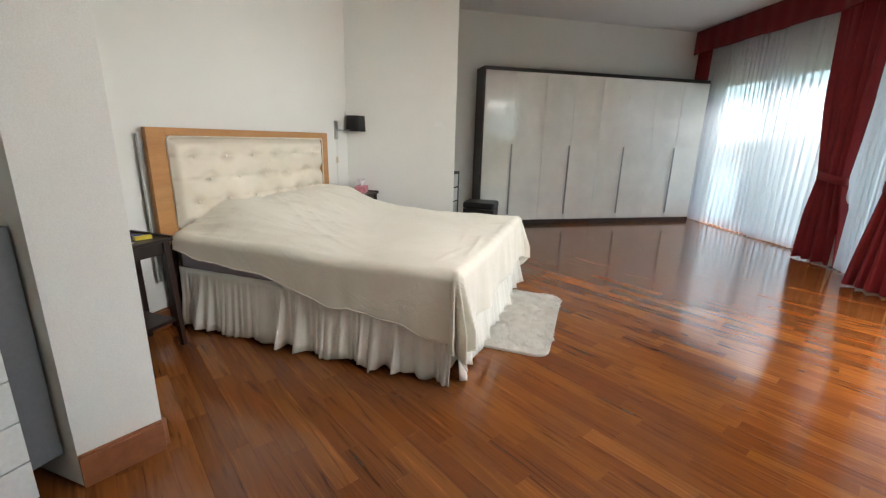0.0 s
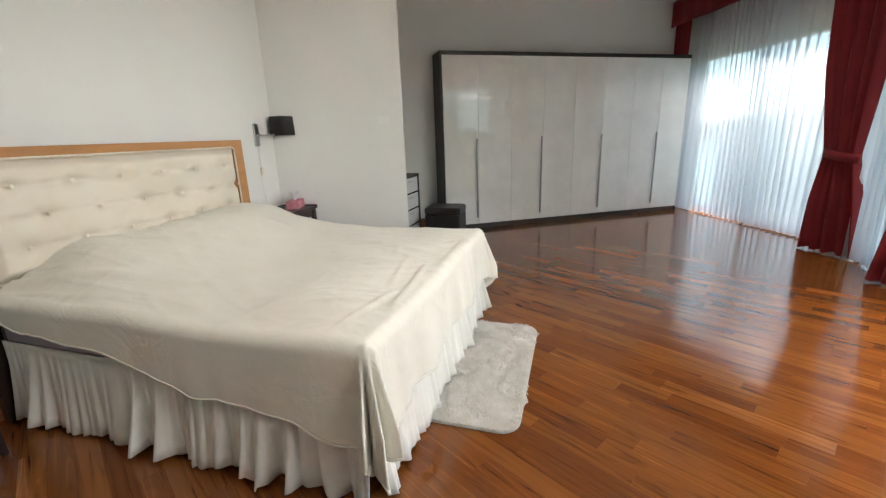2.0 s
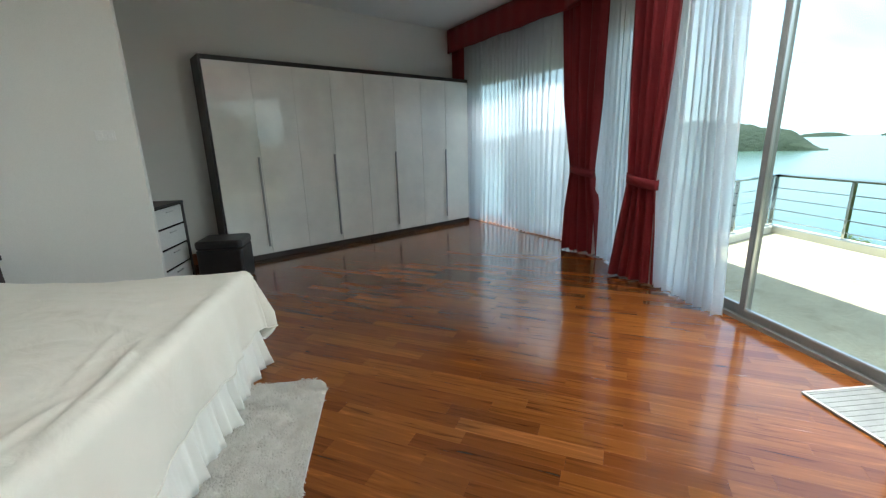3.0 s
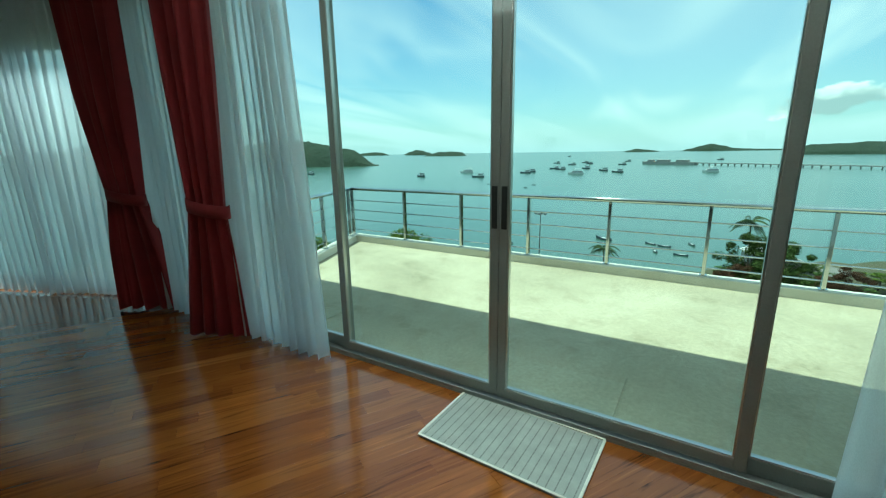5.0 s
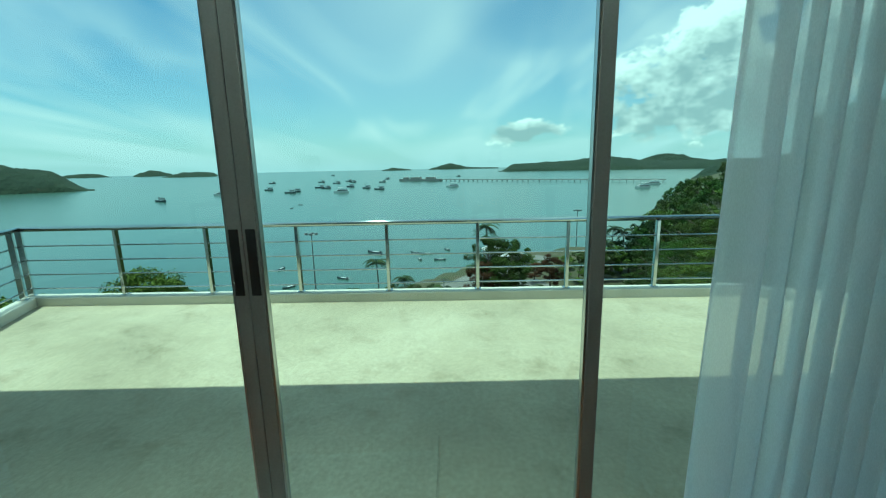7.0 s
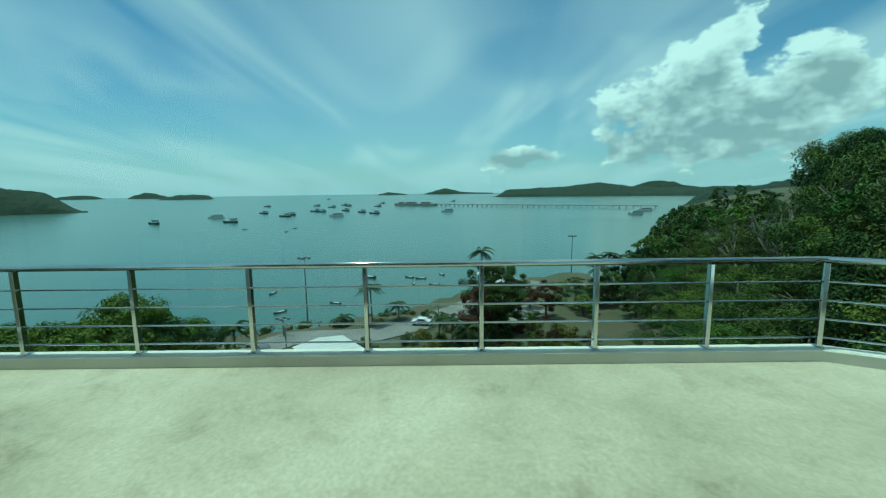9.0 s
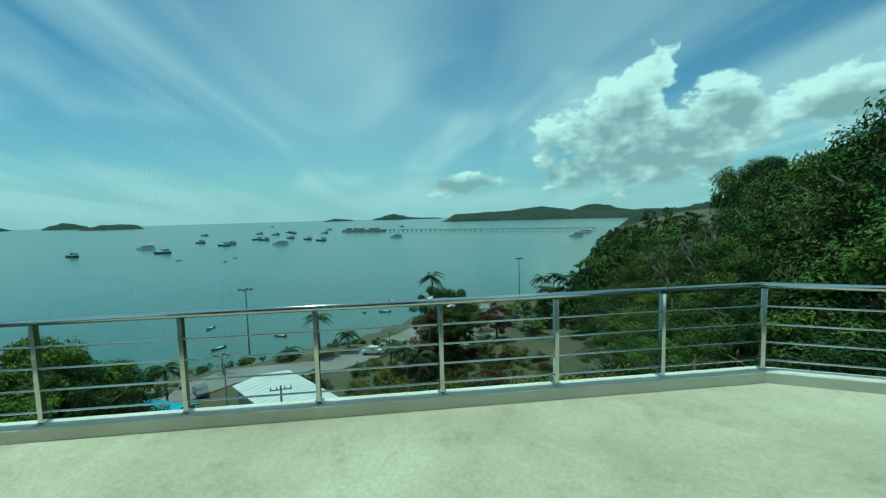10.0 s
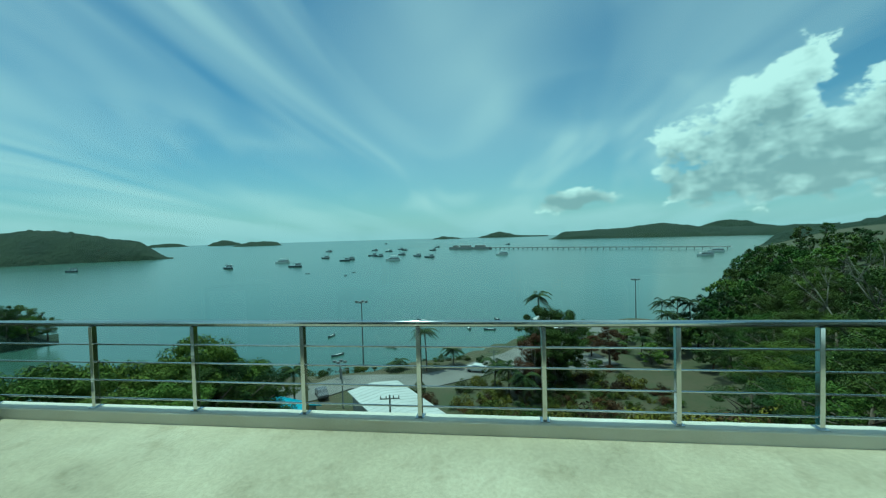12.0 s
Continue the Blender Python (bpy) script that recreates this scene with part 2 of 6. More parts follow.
def make_leaf(name, c0, c1):
    m, nt, b = nodes_of(name)
    rnd = nt.nodes.new("ShaderNodeNewGeometry").outputs["Random Per Island"]
    col = ramp(nt, rnd, ((0.0, c0), (1.0, c1)))
    obj = nt.nodes.new("ShaderNodeObjectInfo").outputs["Random"]
    tone = ramp(nt, obj, ((0.0, (0.45, 0.58, 0.50)), (0.3, (0.80, 0.92, 0.75)), (0.55, (1.45, 1.15, 0.85)), (0.8, (1.25, 1.25, 0.9)), (1.0, (2.1, 1.7, 1.0))))
    nt.links.new(mul(nt, col, tone), b.inputs["Base Color"])
    b.inputs["Roughness"].default_value = 0.75
    b.inputs["Specular IOR Level"].default_value = 0.2
    b.inputs["Transmission Weight"].default_value = 0.0
    b.inputs["Subsurface Weight"].default_value = 0.0
    return m


MAT = {}
MAT["wall"] = surface("wall_paint", (0.785, 0.785, 0.735), (0.825, 0.825, 0.78), 0.8, 0.75, fine=220, bump=0.05, dist=0.002)
MAT["ceiling"] = surface("ceiling_paint", (0.80, 0.80, 0.79), (0.84, 0.84, 0.83), 0.7, 0.8, fine=180, bump=0.04, dist=0.002)
MAT["plank"] = make_wood_floor("floor_wood", "object")
MAT["plank_rest"] = make_wood_floor("floor_wood_rest", "island")
MAT["subfloor"] = surface("subfloor_dark", (0.03, 0.015, 0.008), (0.05, 0.022, 0.01), 4, 0.8)
MAT["baseboard"] = surface("baseboard_wood", (0.22, 0.075, 0.03), (0.30, 0.11, 0.045), 3, 0.3, fine=40, stretch=(6, 1, 6), bump=0.04)
MAT["red"] = make_cloth("red_curtain_cloth", (0.16, 0.004, 0.007), (0.22, 0.007, 0.011), 700, 0.8, 0.05)
MAT["sheer"] = make_sheer("sheer_voile")
MAT["glass"] = make_glass("window_glass")
MAT["alu"] = surface("grey_aluminium_frame", (0.25, 0.25, 0.235), (0.30, 0.30, 0.285), 2, 0.42, 0.15, fine=160, bump=0.03, dist=0.001)
MAT["black"] = surface("black_plastic", (0.012, 0.012, 0.012), (0.02, 0.02, 0.02), 6, 0.4, fine=120, bump=0.03, dist=0.001)
MAT["carcass"] = surface("black_brown_laminate", (0.018, 0.012, 0.010), (0.032, 0.022, 0.018), 3, 0.45, fine=50, stretch=(10, 10, 1), bump=0.05, dist=0.001)
MAT["gloss"] = surface("glossy_white_lacquer", (0.79, 0.775, 0.71), (0.81, 0.795, 0.73), 0.6, 0.06, fine=3, bump=0.015, dist=0.01, spec=0.6)
MAT["satin"] = surface("satin_aluminium", (0.24, 0.24, 0.235), (0.30, 0.30, 0.29), 5, 0.35, 0.5, fine=200, bump=0.02, dist=0.0005)
MAT["chrome"] = surface("brushed_steel", (0.50, 0.50, 0.49), (0.58, 0.58, 0.57), 5, 0.28, 1.0, fine=200, bump=0.02, dist=0.0005)
MAT["inox"] = surface("stainless_rail", (0.60, 0.61, 0.60), (0.68, 0.69, 0.68), 3, 0.11, 1.0, fine=120, bump=0.02, dist=0.0005)
MAT["oak"] = surface("honey_wood", (0.44, 0.195, 0.060), (0.54, 0.26, 0.09), 2.0, 0.35, fine=26, stretch=(8, 1, 8), bump=0.05, dist=0.001)
MAT["pad"] = make_cloth("cream_satin", (0.66, 0.58, 0.45), (0.76, 0.69, 0.57), 300, 0.42, 0.3, 0.08)
MAT["cover"] = make_cloth("ivory_cotton_cover", (0.76, 0.72, 0.61), (0.81, 0.77, 0.66), 800, 0.85, 0.2, 0.15, 0.30)
MAT["skirt"] = make_cloth("ivory_cotton_skirt", (0.80, 0.775, 0.69), (0.84, 0.82, 0.74), 800, 0.85, 0.2, 0.15, 0.2)
MAT["lilac"] = make_cloth("lilac_mattress", (0.34, 0.30, 0.36), (0.40, 0.36, 0.42), 500, 0.9)
MAT["dark_wood"] = surface("espresso_wood", (0.020, 0.010, 0.008), (0.036, 0.018, 0.013), 3, 0.38, fine=40, stretch=(8, 8, 1), bump=0.05, dist=0.001)
MAT["fur"] = surface("white_shag", (0.62, 0.59, 0.52), (0.78, 0.75, 0.68), 14, 0.95, fine=160, bump=0.4, dist=0.01)
MAT["mat_fabric"] = surface("grey_green_mat", (0.29, 0.30, 0.28), (0.37, 0.38, 0.355), 10, 0.95, fine=400, bump=0.3, dist=0.003)
MAT["mat_line"] = surface("dark_mat_line", (0.17, 0.17, 0.16), (0.22, 0.22, 0.21), 10, 0.95, fine=300, bump=0.2)
MAT["leather"] = surface("black_leather", (0.014, 0.013, 0.013), (0.024, 0.022, 0.022), 8, 0.38, fine=240, bump=0.2, dist=0.002)
MAT["shade"] = make_cloth("black_lampshade", (0.010, 0.010, 0.010), (0.016, 0.016, 0.016), 600, 0.8, 0.0)
MAT["white_plastic"] = surface("white_plastic", (0.82, 0.82, 0.79), (0.85, 0.85, 0.82), 4, 0.35, fine=90, bump=0.01)
MAT["grey_paint"] = surface("grey_lacquer", (0.105, 0.11, 0.115), (0.13, 0.135, 0.14), 2, 0.45, fine=70, bump=0.02)
MAT["white_drawer"] = surface("matt_white_laminate", (0.70, 0.71, 0.68), (0.74, 0.75, 0.72), 1.5, 0.4, fine=50, bump=0.01)


def make_concrete():
    m, nt, b = nodes_of("terrace_concrete")
    broad = ramp(nt, noise_node(nt, 0.45, 8, 0.62, distortion=0.4), ((0.30, (0.355, 0.318, 0.228)), (0.48, (0.47, 0.422, 0.308)), (0.66, (0.57, 0.516, 0.392))))
    spots = ramp(nt, noise_node(nt, 2.6, 9, 0.7), ((0.30, (0.76, 0.745, 0.70)), (0.45, (1, 1, 1)), (0.75, (1.12, 1.12, 1.1))))
    fine = ramp(nt, noise_node(nt, 38, 3), ((0.3, (0.84, 0.84, 0.82)), (0.7, (1.06, 1.06, 1.05))))
    nt.links.new(mul(nt, mul(nt, broad, spots), fine), b.inputs["Base Color"])
    b.inputs["Roughness"].default_value = 0.85
    bump_to(nt, b, noise_node(nt, 30, 6), 0.2, 0.005)
    return m


MAT["concrete"] = make_concrete()
MAT["kerb"] = surface("white_kerb_paint", (0.64, 0.62, 0.53), (0.76, 0.74, 0.66), 2.2, 0.7, fine=60, bump=0.12)
MAT["render"] = surface("outer_white_render", (0.76, 0.76, 0.73), (0.76, 0.76, 0.73), 0.6, 0.85, fine=70, bump=0.15)
MAT["yellow"] = surface("yellow_plastic", (0.70, 0.52, 0.03), (0.78, 0.60, 0.05), 5, 0.4)
MAT["paper"] = surface("printed_paper", (0.55, 0.50, 0.44), (0.72, 0.68, 0.62), 30, 0.8, bump=0.1)
MAT["pink"] = surface("pink_tissue_box", (0.55, 0.16, 0.20), (0.70, 0.30, 0.33), 25, 0.6)
MAT["tissue"] = surface("white_tissue", (0.74, 0.74, 0.74), (0.80, 0.80, 0.80), 8, 0.9)
MAT["navy"] = surface("blue_plastic", (0.03, 0.03, 0.14), (0.05, 0.05, 0.20), 5, 0.4)
MAT["bottle"] = make_glass("bottle_plastic", (0.86, 0.93, 0.92))
MAT["label"] = surface("pale_blue_label", (0.35, 0.50, 0.62), (0.45, 0.60, 0.70), 9, 0.5)
MAT["oil"] = surface("amber_liquid", (0.55, 0.30, 0.03), (0.65, 0.38, 0.05), 6, 0.15)
MAT["label_blue"] = surface("pale_blue_plastic", (0.30, 0.46, 0.60), (0.36, 0.52, 0.66), 6, 0.4)
MAT["label_green"] = surface("green_bottle_label", (0.12, 0.26, 0.13), (0.30, 0.44, 0.28), 30, 0.5)
def make_snack():
    m, nt, b = nodes_of("printed_snack_bag")
    col = ramp(nt, noise_node(nt, 26, 2), ((0.34, (0.55, 0.10, 0.05)), (0.42, (0.72, 0.42, 0.26)), (0.60, (0.78, 0.56, 0.40)), (0.68, (0.34, 0.18, 0.08))))
    nt.links.new(col, b.inputs["Base Color"])
    b.inputs["Roughness"].default_value = 0.35
    bump_to(nt, b, noise_node(nt, 60, 3), 0.4, 0.01)
    return m


MAT["snack"] = make_snack()


# ---- building blocks ----
def part(name, bm, material, parent=None, label="", kind="", smooth=False, category="", bevel=0.0):
    me = bpy.data.meshes.new(name)
    bmesh.ops.recalc_face_normals(bm, faces=bm.faces[:])
    if smooth:
        for f in bm.faces:
            f.smooth = True
    bm.to_mesh(me)
    bm.free()
    me.materials.append(material)
    ob = new(name, me)
    if parent is not None:
        ob.parent = parent
    if bevel:
        b = ob.modifiers.new("bevel", "BEVEL")
        b.width, b.segments, b.limit_method = bevel, 2, "ANGLE"
    return tagged(ob, label, category, "", kind)


def thing(name, m, label, category, group=""):
    ob = new(name)
    ob.empty_display_size = 0.1
    ob.matrix_world = m
    return tagged(ob, label, category, group)


def box(bm, x0, x1, y0, y1, z0, z1, m=None):
    vs = [bm.verts.new((x, y, z)) for z in (z0, z1) for x, y in ((x0, y0), (x1, y0), (x1, y1), (x0, y1))]
    if m is not None:
        for v in vs:
            v.co = m @ v.co
    for f in ((0, 3, 2, 1), (4, 5, 6, 7), (0, 1, 5, 4), (1, 2, 6, 5), (2, 3, 7, 6), (3, 0, 4, 7)):
        bm.faces.new([vs[i] for i in f])
    return vs


def boxes(*rows):
    bm = bmesh.new()
    for r in rows:
        box(bm, *r)
    return bm


def prism(bm, pts, z0, z1):
    lo = [bm.verts.new((x, y, z0)) for x, y in pts]
    hi = [bm.verts.new((x, y, z1)) for x, y in pts]
    n = len(pts)
    bm.faces.new(lo[::-1])
    bm.faces.new(hi)
    for i in range(n):
        bm.faces.new((lo[i], lo[(i + 1) % n], hi[(i + 1) % n], hi[i]))


def tube(bm, p0, p1, r0, r1=None, n=10, caps=True):
    r1 = r0 if r1 is None else r1
    p0, p1 = Vector(p0), Vector(p1)
    q = (p1 - p0).to_track_quat("Z", "Y")
    rings = []
    for p, r in ((p0, r0), (p1, r1)):
        rings.append([bm.verts.new(p + q @ Vector((r * math.cos(2 * math.pi * i / n), r * math.sin(2 * math.pi * i / n), 0))) for i in range(n)])
    for i in range(n):
        bm.faces.new((rings[0][i], rings[0][(i + 1) % n], rings[1][(i + 1) % n], rings[1][i]))
    if caps:
        bm.faces.new(rings[0][::-1])
        bm.faces.new(rings[1])


def polyline_tube(bm, pts, radii, n=8):
    rings = []
    for i, p in enumerate(pts):
        a, b = Vector(pts[max(i - 1, 0)]), Vector(pts[min(i + 1, len(pts) - 1)])
        q = (b - a).to_track_quat("Z", "Y")
        rings.append([bm.verts.new(Vector(p) + q @ Vector((radii[i] * math.cos(2 * math.pi * k / n), radii[i] * math.sin(2 * math.pi * k / n), 0))) for k in range(n)])
    for a, b in zip(rings, rings[1:]):
        for k in range(n):
            bm.faces.new((a[k], a[(k + 1) % n], b[(k + 1) % n], b[k]))
    bm.faces.new(rings[0][::-1])
    bm.faces.new(rings[-1])


def lathe(bm, profile, n=20, centre=(0, 0, 0)):
    cx, cy, cz = centre
    rings = [[bm.verts.new((cx + r * math.cos(2 * math.pi * k / n), cy + r * math.sin(2 * math.pi * k / n), cz + z)) for k in range(n)] for r, z in profile]
    for a, b in zip(rings, rings[1:]):
        for k in range(n):
            bm.faces.new((a[k], a[(k + 1) % n], b[(k + 1) % n], b[k]))
    bm.faces.new(rings[0][::-1])
    bm.faces.new(rings[-1])


def grid(bm, nu, nv, fn):
    vs = [[bm.verts.new(fn(u / nu, v / nv)) for u in range(nu + 1)] for v in range(nv + 1)]
    for v in range(nv):
        for u in range(nu):
            bm.faces.new((vs[v][u], vs[v][u + 1], vs[v + 1][u + 1], vs[v + 1][u]))
    return vs


def smooth01(x):
    x = min(max(x, 0.0), 1.0)
    return x * x * (3 - 2 * x)


def rounded(hx, hy, r, n=6):
    pts = []
    for cx, cy, a0 in ((hx - r, hy - r, 0), (-hx + r, hy - r, 90), (-hx + r, -hy + r, 180), (hx - r, -hy + r, 270)):
        for i in range(n + 1):
            a = radians(a0 + 90 * i / n)
            pts.append((cx + r * math.cos(a), cy + r * math.sin(a)))
    return pts


# ---- the room ----
H = 3.25
GX = 3.26                                # inner face of the terrace wall
BEND = (3.26, 7.28)
CORNER = (2.15, 9.87)                    # where the bay wall meets the wardrobe wall
BACK = Vector((0.843, 0.538))            # along the wardrobe wall
BACKN = Vector((-0.538, 0.843))
BACK_END = (CORNER[0] - BACK.x * 6.1, CORNER[1] - BACK.y * 6.1)
WX = -2.40                               # headboard wall
NOOK = (-2.40, 5.02)
WALL_END = (-1.215, 5.457)
STUB_Y0, STUB_Y1, STUB_X = 1.45, 1.72, -1.30
# assumed line of the unseen south wall, kept near to bounce light at the bed
BEHIND = -0.75


def wall(name, p0, p1, thick, z0=-0.1, z1=H, openings=(), material=None):
    """A wall whose inner face runs from p0 to p1, with its thickness to the right of that way."""
    p0, p1 = Vector(p0), Vector(p1)
    length = (p1 - p0).length
    a = math.atan2(p1.y - p0.y, p1.x - p0.x)
    bm = bmesh.new()
    s = 0.0
    for s0, s1, b0, b1 in sorted(openings):
        if s0 > s:
            box(bm, s, s0, -thick, 0, z0, z1)
        if b0 > z0:
            box(bm, s0, s1, -thick, 0, z0, b0)
        if b1 < z1:
            box(bm, s0, s1, -thick, 0, b1, z1)
        s = s1
    if s < length:
        box(bm, s, length, -thick, 0, z0, z1)
    ob = part(name, bm, material or MAT["wall"], None, kind="structure")
    ob.matrix_world = Matrix.Translation((p0.x, p0.y, 0)) @ Matrix.Rotation(a, 4, "Z")
    return ob


DOOR_Y0, DOOR_Y1, DOOR_H, BAY_H = 1.10, 5.72, 2.62, 2.46
WIN2_Y0, WIN2_Y1 = 5.92, 7.14
# inner faces run clockwise seen from above, so that the thickness lies outside
wall("wall_east", (GX, BEHIND), (GX, BEND[1]), 0.16, openings=[(DOOR_Y0 - BEHIND, DOOR_Y1 - BEHIND, 0.0, DOOR_H), (WIN2_Y0 - BEHIND, WIN2_Y1 - BEHIND, 0.0, DOOR_H)])
BAY_LEN = (Vector(CORNER) - Vector(BEND)).length
wall("wall_bay", BEND, CORNER, 0.16, openings=[(0.10, BAY_LEN - 0.25, 0.0, BAY_H)])
wall("wall_north", CORNER, BACK_END, 0.15)
wall("wall_alcove_end", BACK_END, (BACK_END[0], 4.9), 0.15)
wall("wall_headboard", NOOK, (WX, STUB_Y1), 0.15)
wall("wall_west", (-1.90, STUB_Y0), (-1.90, BEHIND), 0.15)
# closes the room out of view; set close to throw light back at the bed
wall("wall_south_unseen", (-1.90, BEHIND), (GX, BEHIND), 0.15)


def prism_structure(name, pts, z0, z1, material):
    bm = bmesh.new()
    prism(bm, pts, z0, z1)
    return part(name, bm, material, None, kind="structure")


_d = (Vector(WALL_END) - Vector(NOOK)).normalized()
_n = Vector((-_d.y, _d.x))
_q = Vector(WALL_END)
prism_structure("wall_nook", [tuple(Vector(NOOK)), tuple(_q), tuple(_q + _n * 0.14), tuple(Vector(NOOK) + _n * 0.14 - _d * 0.6), tuple(Vector(NOOK) - _d * 0.6)], -0.1, H, MAT["wall"])
prism_structure("wall_stub", [(STUB_X - 0.09, STUB_Y0), (STUB_X, STUB_Y1), (WX - 0.15, STUB_Y1), (WX - 0.15, STUB_Y0)], -0.1, H, MAT["wall"])
OUTLINE = [(-3.35, BEHIND - 0.1), (GX + 0.15, BEHIND - 0.1), (GX + 0.15, BEND[1] + 0.05), (CORNER[0] + 0.12, CORNER[1] + 0.1), (BACK_END[0] - 0.2, BACK_END[1] + 0.1)]
prism_structure("ceiling", OUTLINE, H, H + 0.2, MAT["ceiling"])
prism_structure("floor", OUTLINE, -0.25, -0.014, MAT["subfloor"])
# roof slab that overhangs the terrace and shades its inner strip
prism_structure("roof_overhang", [(GX + 0.16, BEHIND - 1), (4.89, BEHIND - 1), (4.72, BEND[1] + 0.3), (3.6, BEND[1] + 3.2), (CORNER[0] + 0.3, CORNER[1] + 0.4), (GX + 0.16, BEND[1] + 0.07)], H - 0.12, H + 0.2, MAT["render"])


def baseboard(name, p0, p1, h=0.14, t=0.022):
    p0, p1 = Vector(p0), Vector(p1)
    a = math.atan2(p1.y - p0.y, p1.x - p0.x)
    bm = bmesh.new()
    box(bm, 0, (p1 - p0).length, 0.001, t, 0.0, h - 0.012)
    box(bm, 0, (p1 - p0).length, 0.001, t * 0.6, h - 0.012, h)
    ob = part(name, bm, MAT["baseboard"], None, kind="structure", bevel=0.003)
    ob.matrix_world = Matrix.Translation((p0.x, p0.y, 0)) @ Matrix.Rotation(a, 4, "Z")
    return ob


baseboard("baseboard", (WX, STUB_Y1), (WX, NOOK[1])).matrix_world = Matrix.Translation((WX, NOOK[1], 0)) @ Matrix.Rotation(radians(-90), 4, "Z")
baseboard("baseboard", WALL_END, NOOK)
baseboard("baseboard", tuple(_q + _n * 0.14), tuple(_q))
baseboard("baseboard", (STUB_X, STUB_Y1), (STUB_X - 0.09, STUB_Y0))
baseboard("baseboard", (WX, STUB_Y1), (STUB_X + 0.0, STUB_Y1))
baseboard("baseboard", CORNER, BACK_END)


# ---- sliding doors and windows ----
def glazed_panel(name, y0, y1, x, z0, z1, parent, stile=0.046, depth=0.034, handle=None):
    fr = bmesh.new()
    box(fr, x - depth / 2, x + depth / 2, y0, y0 + stile, z0, z1)
    box(fr, x - depth / 2, x + depth / 2, y1 - stile, y1, z0, z1)
    box(fr, x - depth / 2, x + depth / 2, y0 + stile, y1 - stile, z0, z0 + 0.055)
    box(fr, x - depth / 2, x + depth / 2, y0 + stile, y1 - stile, z1 - 0.07, z1)
    frame_ob = part(name, fr, MAT["alu"], parent, bevel=0.003)
    gb = bmesh.new()
    grid(gb, 1, 1, lambda u, v: Vector((x, y0 + stile - 0.004 + u * (y1 - y0 - 2 * stile + 0.008), z0 + 0.051 + v * (z1 - z0 - 0.116))))
    g = part("pane", gb, MAT["glass"], frame_ob, "greenish clear glass pane")
    g.visible_shadow = False
    # dark rubber bead round the pane
    s = bmesh.new()
    for a, b in ((y0 + stile, y0 + stile + 0.007), (y1 - stile - 0.007, y1 - stile)):
        box(s, x - depth / 2 + 0.004, x + depth / 2 - 0.004, a, b, z0 + 0.055, z1 - 0.07)
    box(s, x - depth / 2 + 0.004, x + depth / 2 - 0.004, y0 + stile + 0.007, y1 - stile - 0.007, z0 + 0.055, z0 + 0.061)
    part("glazing_bead", s, MAT["chrome"], frame_ob, "pale metal glazing bead")
    if handle is not None:
        hb = bmesh.new()
        box(hb, x - depth / 2 - 0.004, x - depth / 2 + 0.001, handle - 0.015, handle + 0.015, 0.975, 1.19)
        part("pull_handle", hb, MAT["black"], frame_ob, "black recessed pull handle", bevel=0.002)
    return frame_ob


def terrace_door():
    ob = thing("window_1", Matrix.Identity(4), "wide grey aluminium sliding glass door to the terrace", "sliding door")
    tagged(ob, kind="structure")
    bm = bmesh.new()
    box(bm, GX + 0.005, GX + 0.135, DOOR_Y0, DOOR_Y0 + 0.045, 0.0, DOOR_H)
    box(bm, GX + 0.005, GX + 0.135, DOOR_Y1 - 0.045, DOOR_Y1, 0.0, DOOR_H)
    box(bm, GX + 0.005, GX + 0.135, DOOR_Y0 + 0.045, DOOR_Y1 - 0.045, DOOR_H - 0.05, DOOR_H)
    part("window_frame", bm, MAT["alu"], ob, bevel=0.003)
    t = bmesh.new()
    box(t, GX - 0.012, GX + 0.15, DOOR_Y0 + 0.045, DOOR_Y1 - 0.045, -0.01, 0.012)
    for x in (GX - 0.012, GX + 0.062, GX + 0.128):
        box(t, x, x + 0.010, DOOR_Y0 + 0.045, DOOR_Y1 - 0.045, 0.012, 0.036)
    part("threshold_track", t, MAT["alu"], ob, "pale grey aluminium double track", bevel=0.002)
    glazed_panel("sliding_panel", 3.47, 4.63, GX + 0.036, 0.038, DOOR_H - 0.05, ob, handle=3.496)
    glazed_panel("sliding_panel", 2.34, 3.468, GX + 0.036, 0.038, DOOR_H - 0.05, ob, handle=3.443)
    glazed_panel("fixed_panel", 4.588, DOOR_Y1 - 0.045, GX + 0.072, 0.038, DOOR_H - 0.05, ob)
    glazed_panel("fixed_panel", DOOR_Y0 + 0.045, 2.382, GX + 0.072, 0.038, DOOR_H - 0.05, ob)


def fixed_window(name, p0, p1, panels, label, top):
    p0, p1 = Vector(p0), Vector(p1)
    a = math.atan2(p1.y - p0.y, p1.x - p0.x)
    ob = thing(name, Matrix.Translation((p0.x, p0.y, 0)) @ Matrix.Rotation(a - math.pi / 2, 4, "Z"), label, "window")
    tagged(ob, kind="structure")
    n = (p1 - p0).length
    bm = bmesh.new()
    box(bm, 0.02, 0.13, 0, 0.045, 0.0, top)
    box(bm, 0.02, 0.13, n - 0.045, n, 0.0, top)
    box(bm, 0.02, 0.13, 0.045, n - 0.045, top - 0.05, top)
    box(bm, 0.02, 0.13, 0.045, n - 0.045, 0.0, 0.035)
    part("window_frame", bm, MAT["alu"], ob, bevel=0.003)
    w = (n - 0.09) / panels
    for i in range(panels):
        glazed_panel("fixed_panel", 0.045 + i * w, 0.045 + (i + 1) * w, 0.06 + 0.04 * (i % 2), 0.038, top - 0.05, ob)


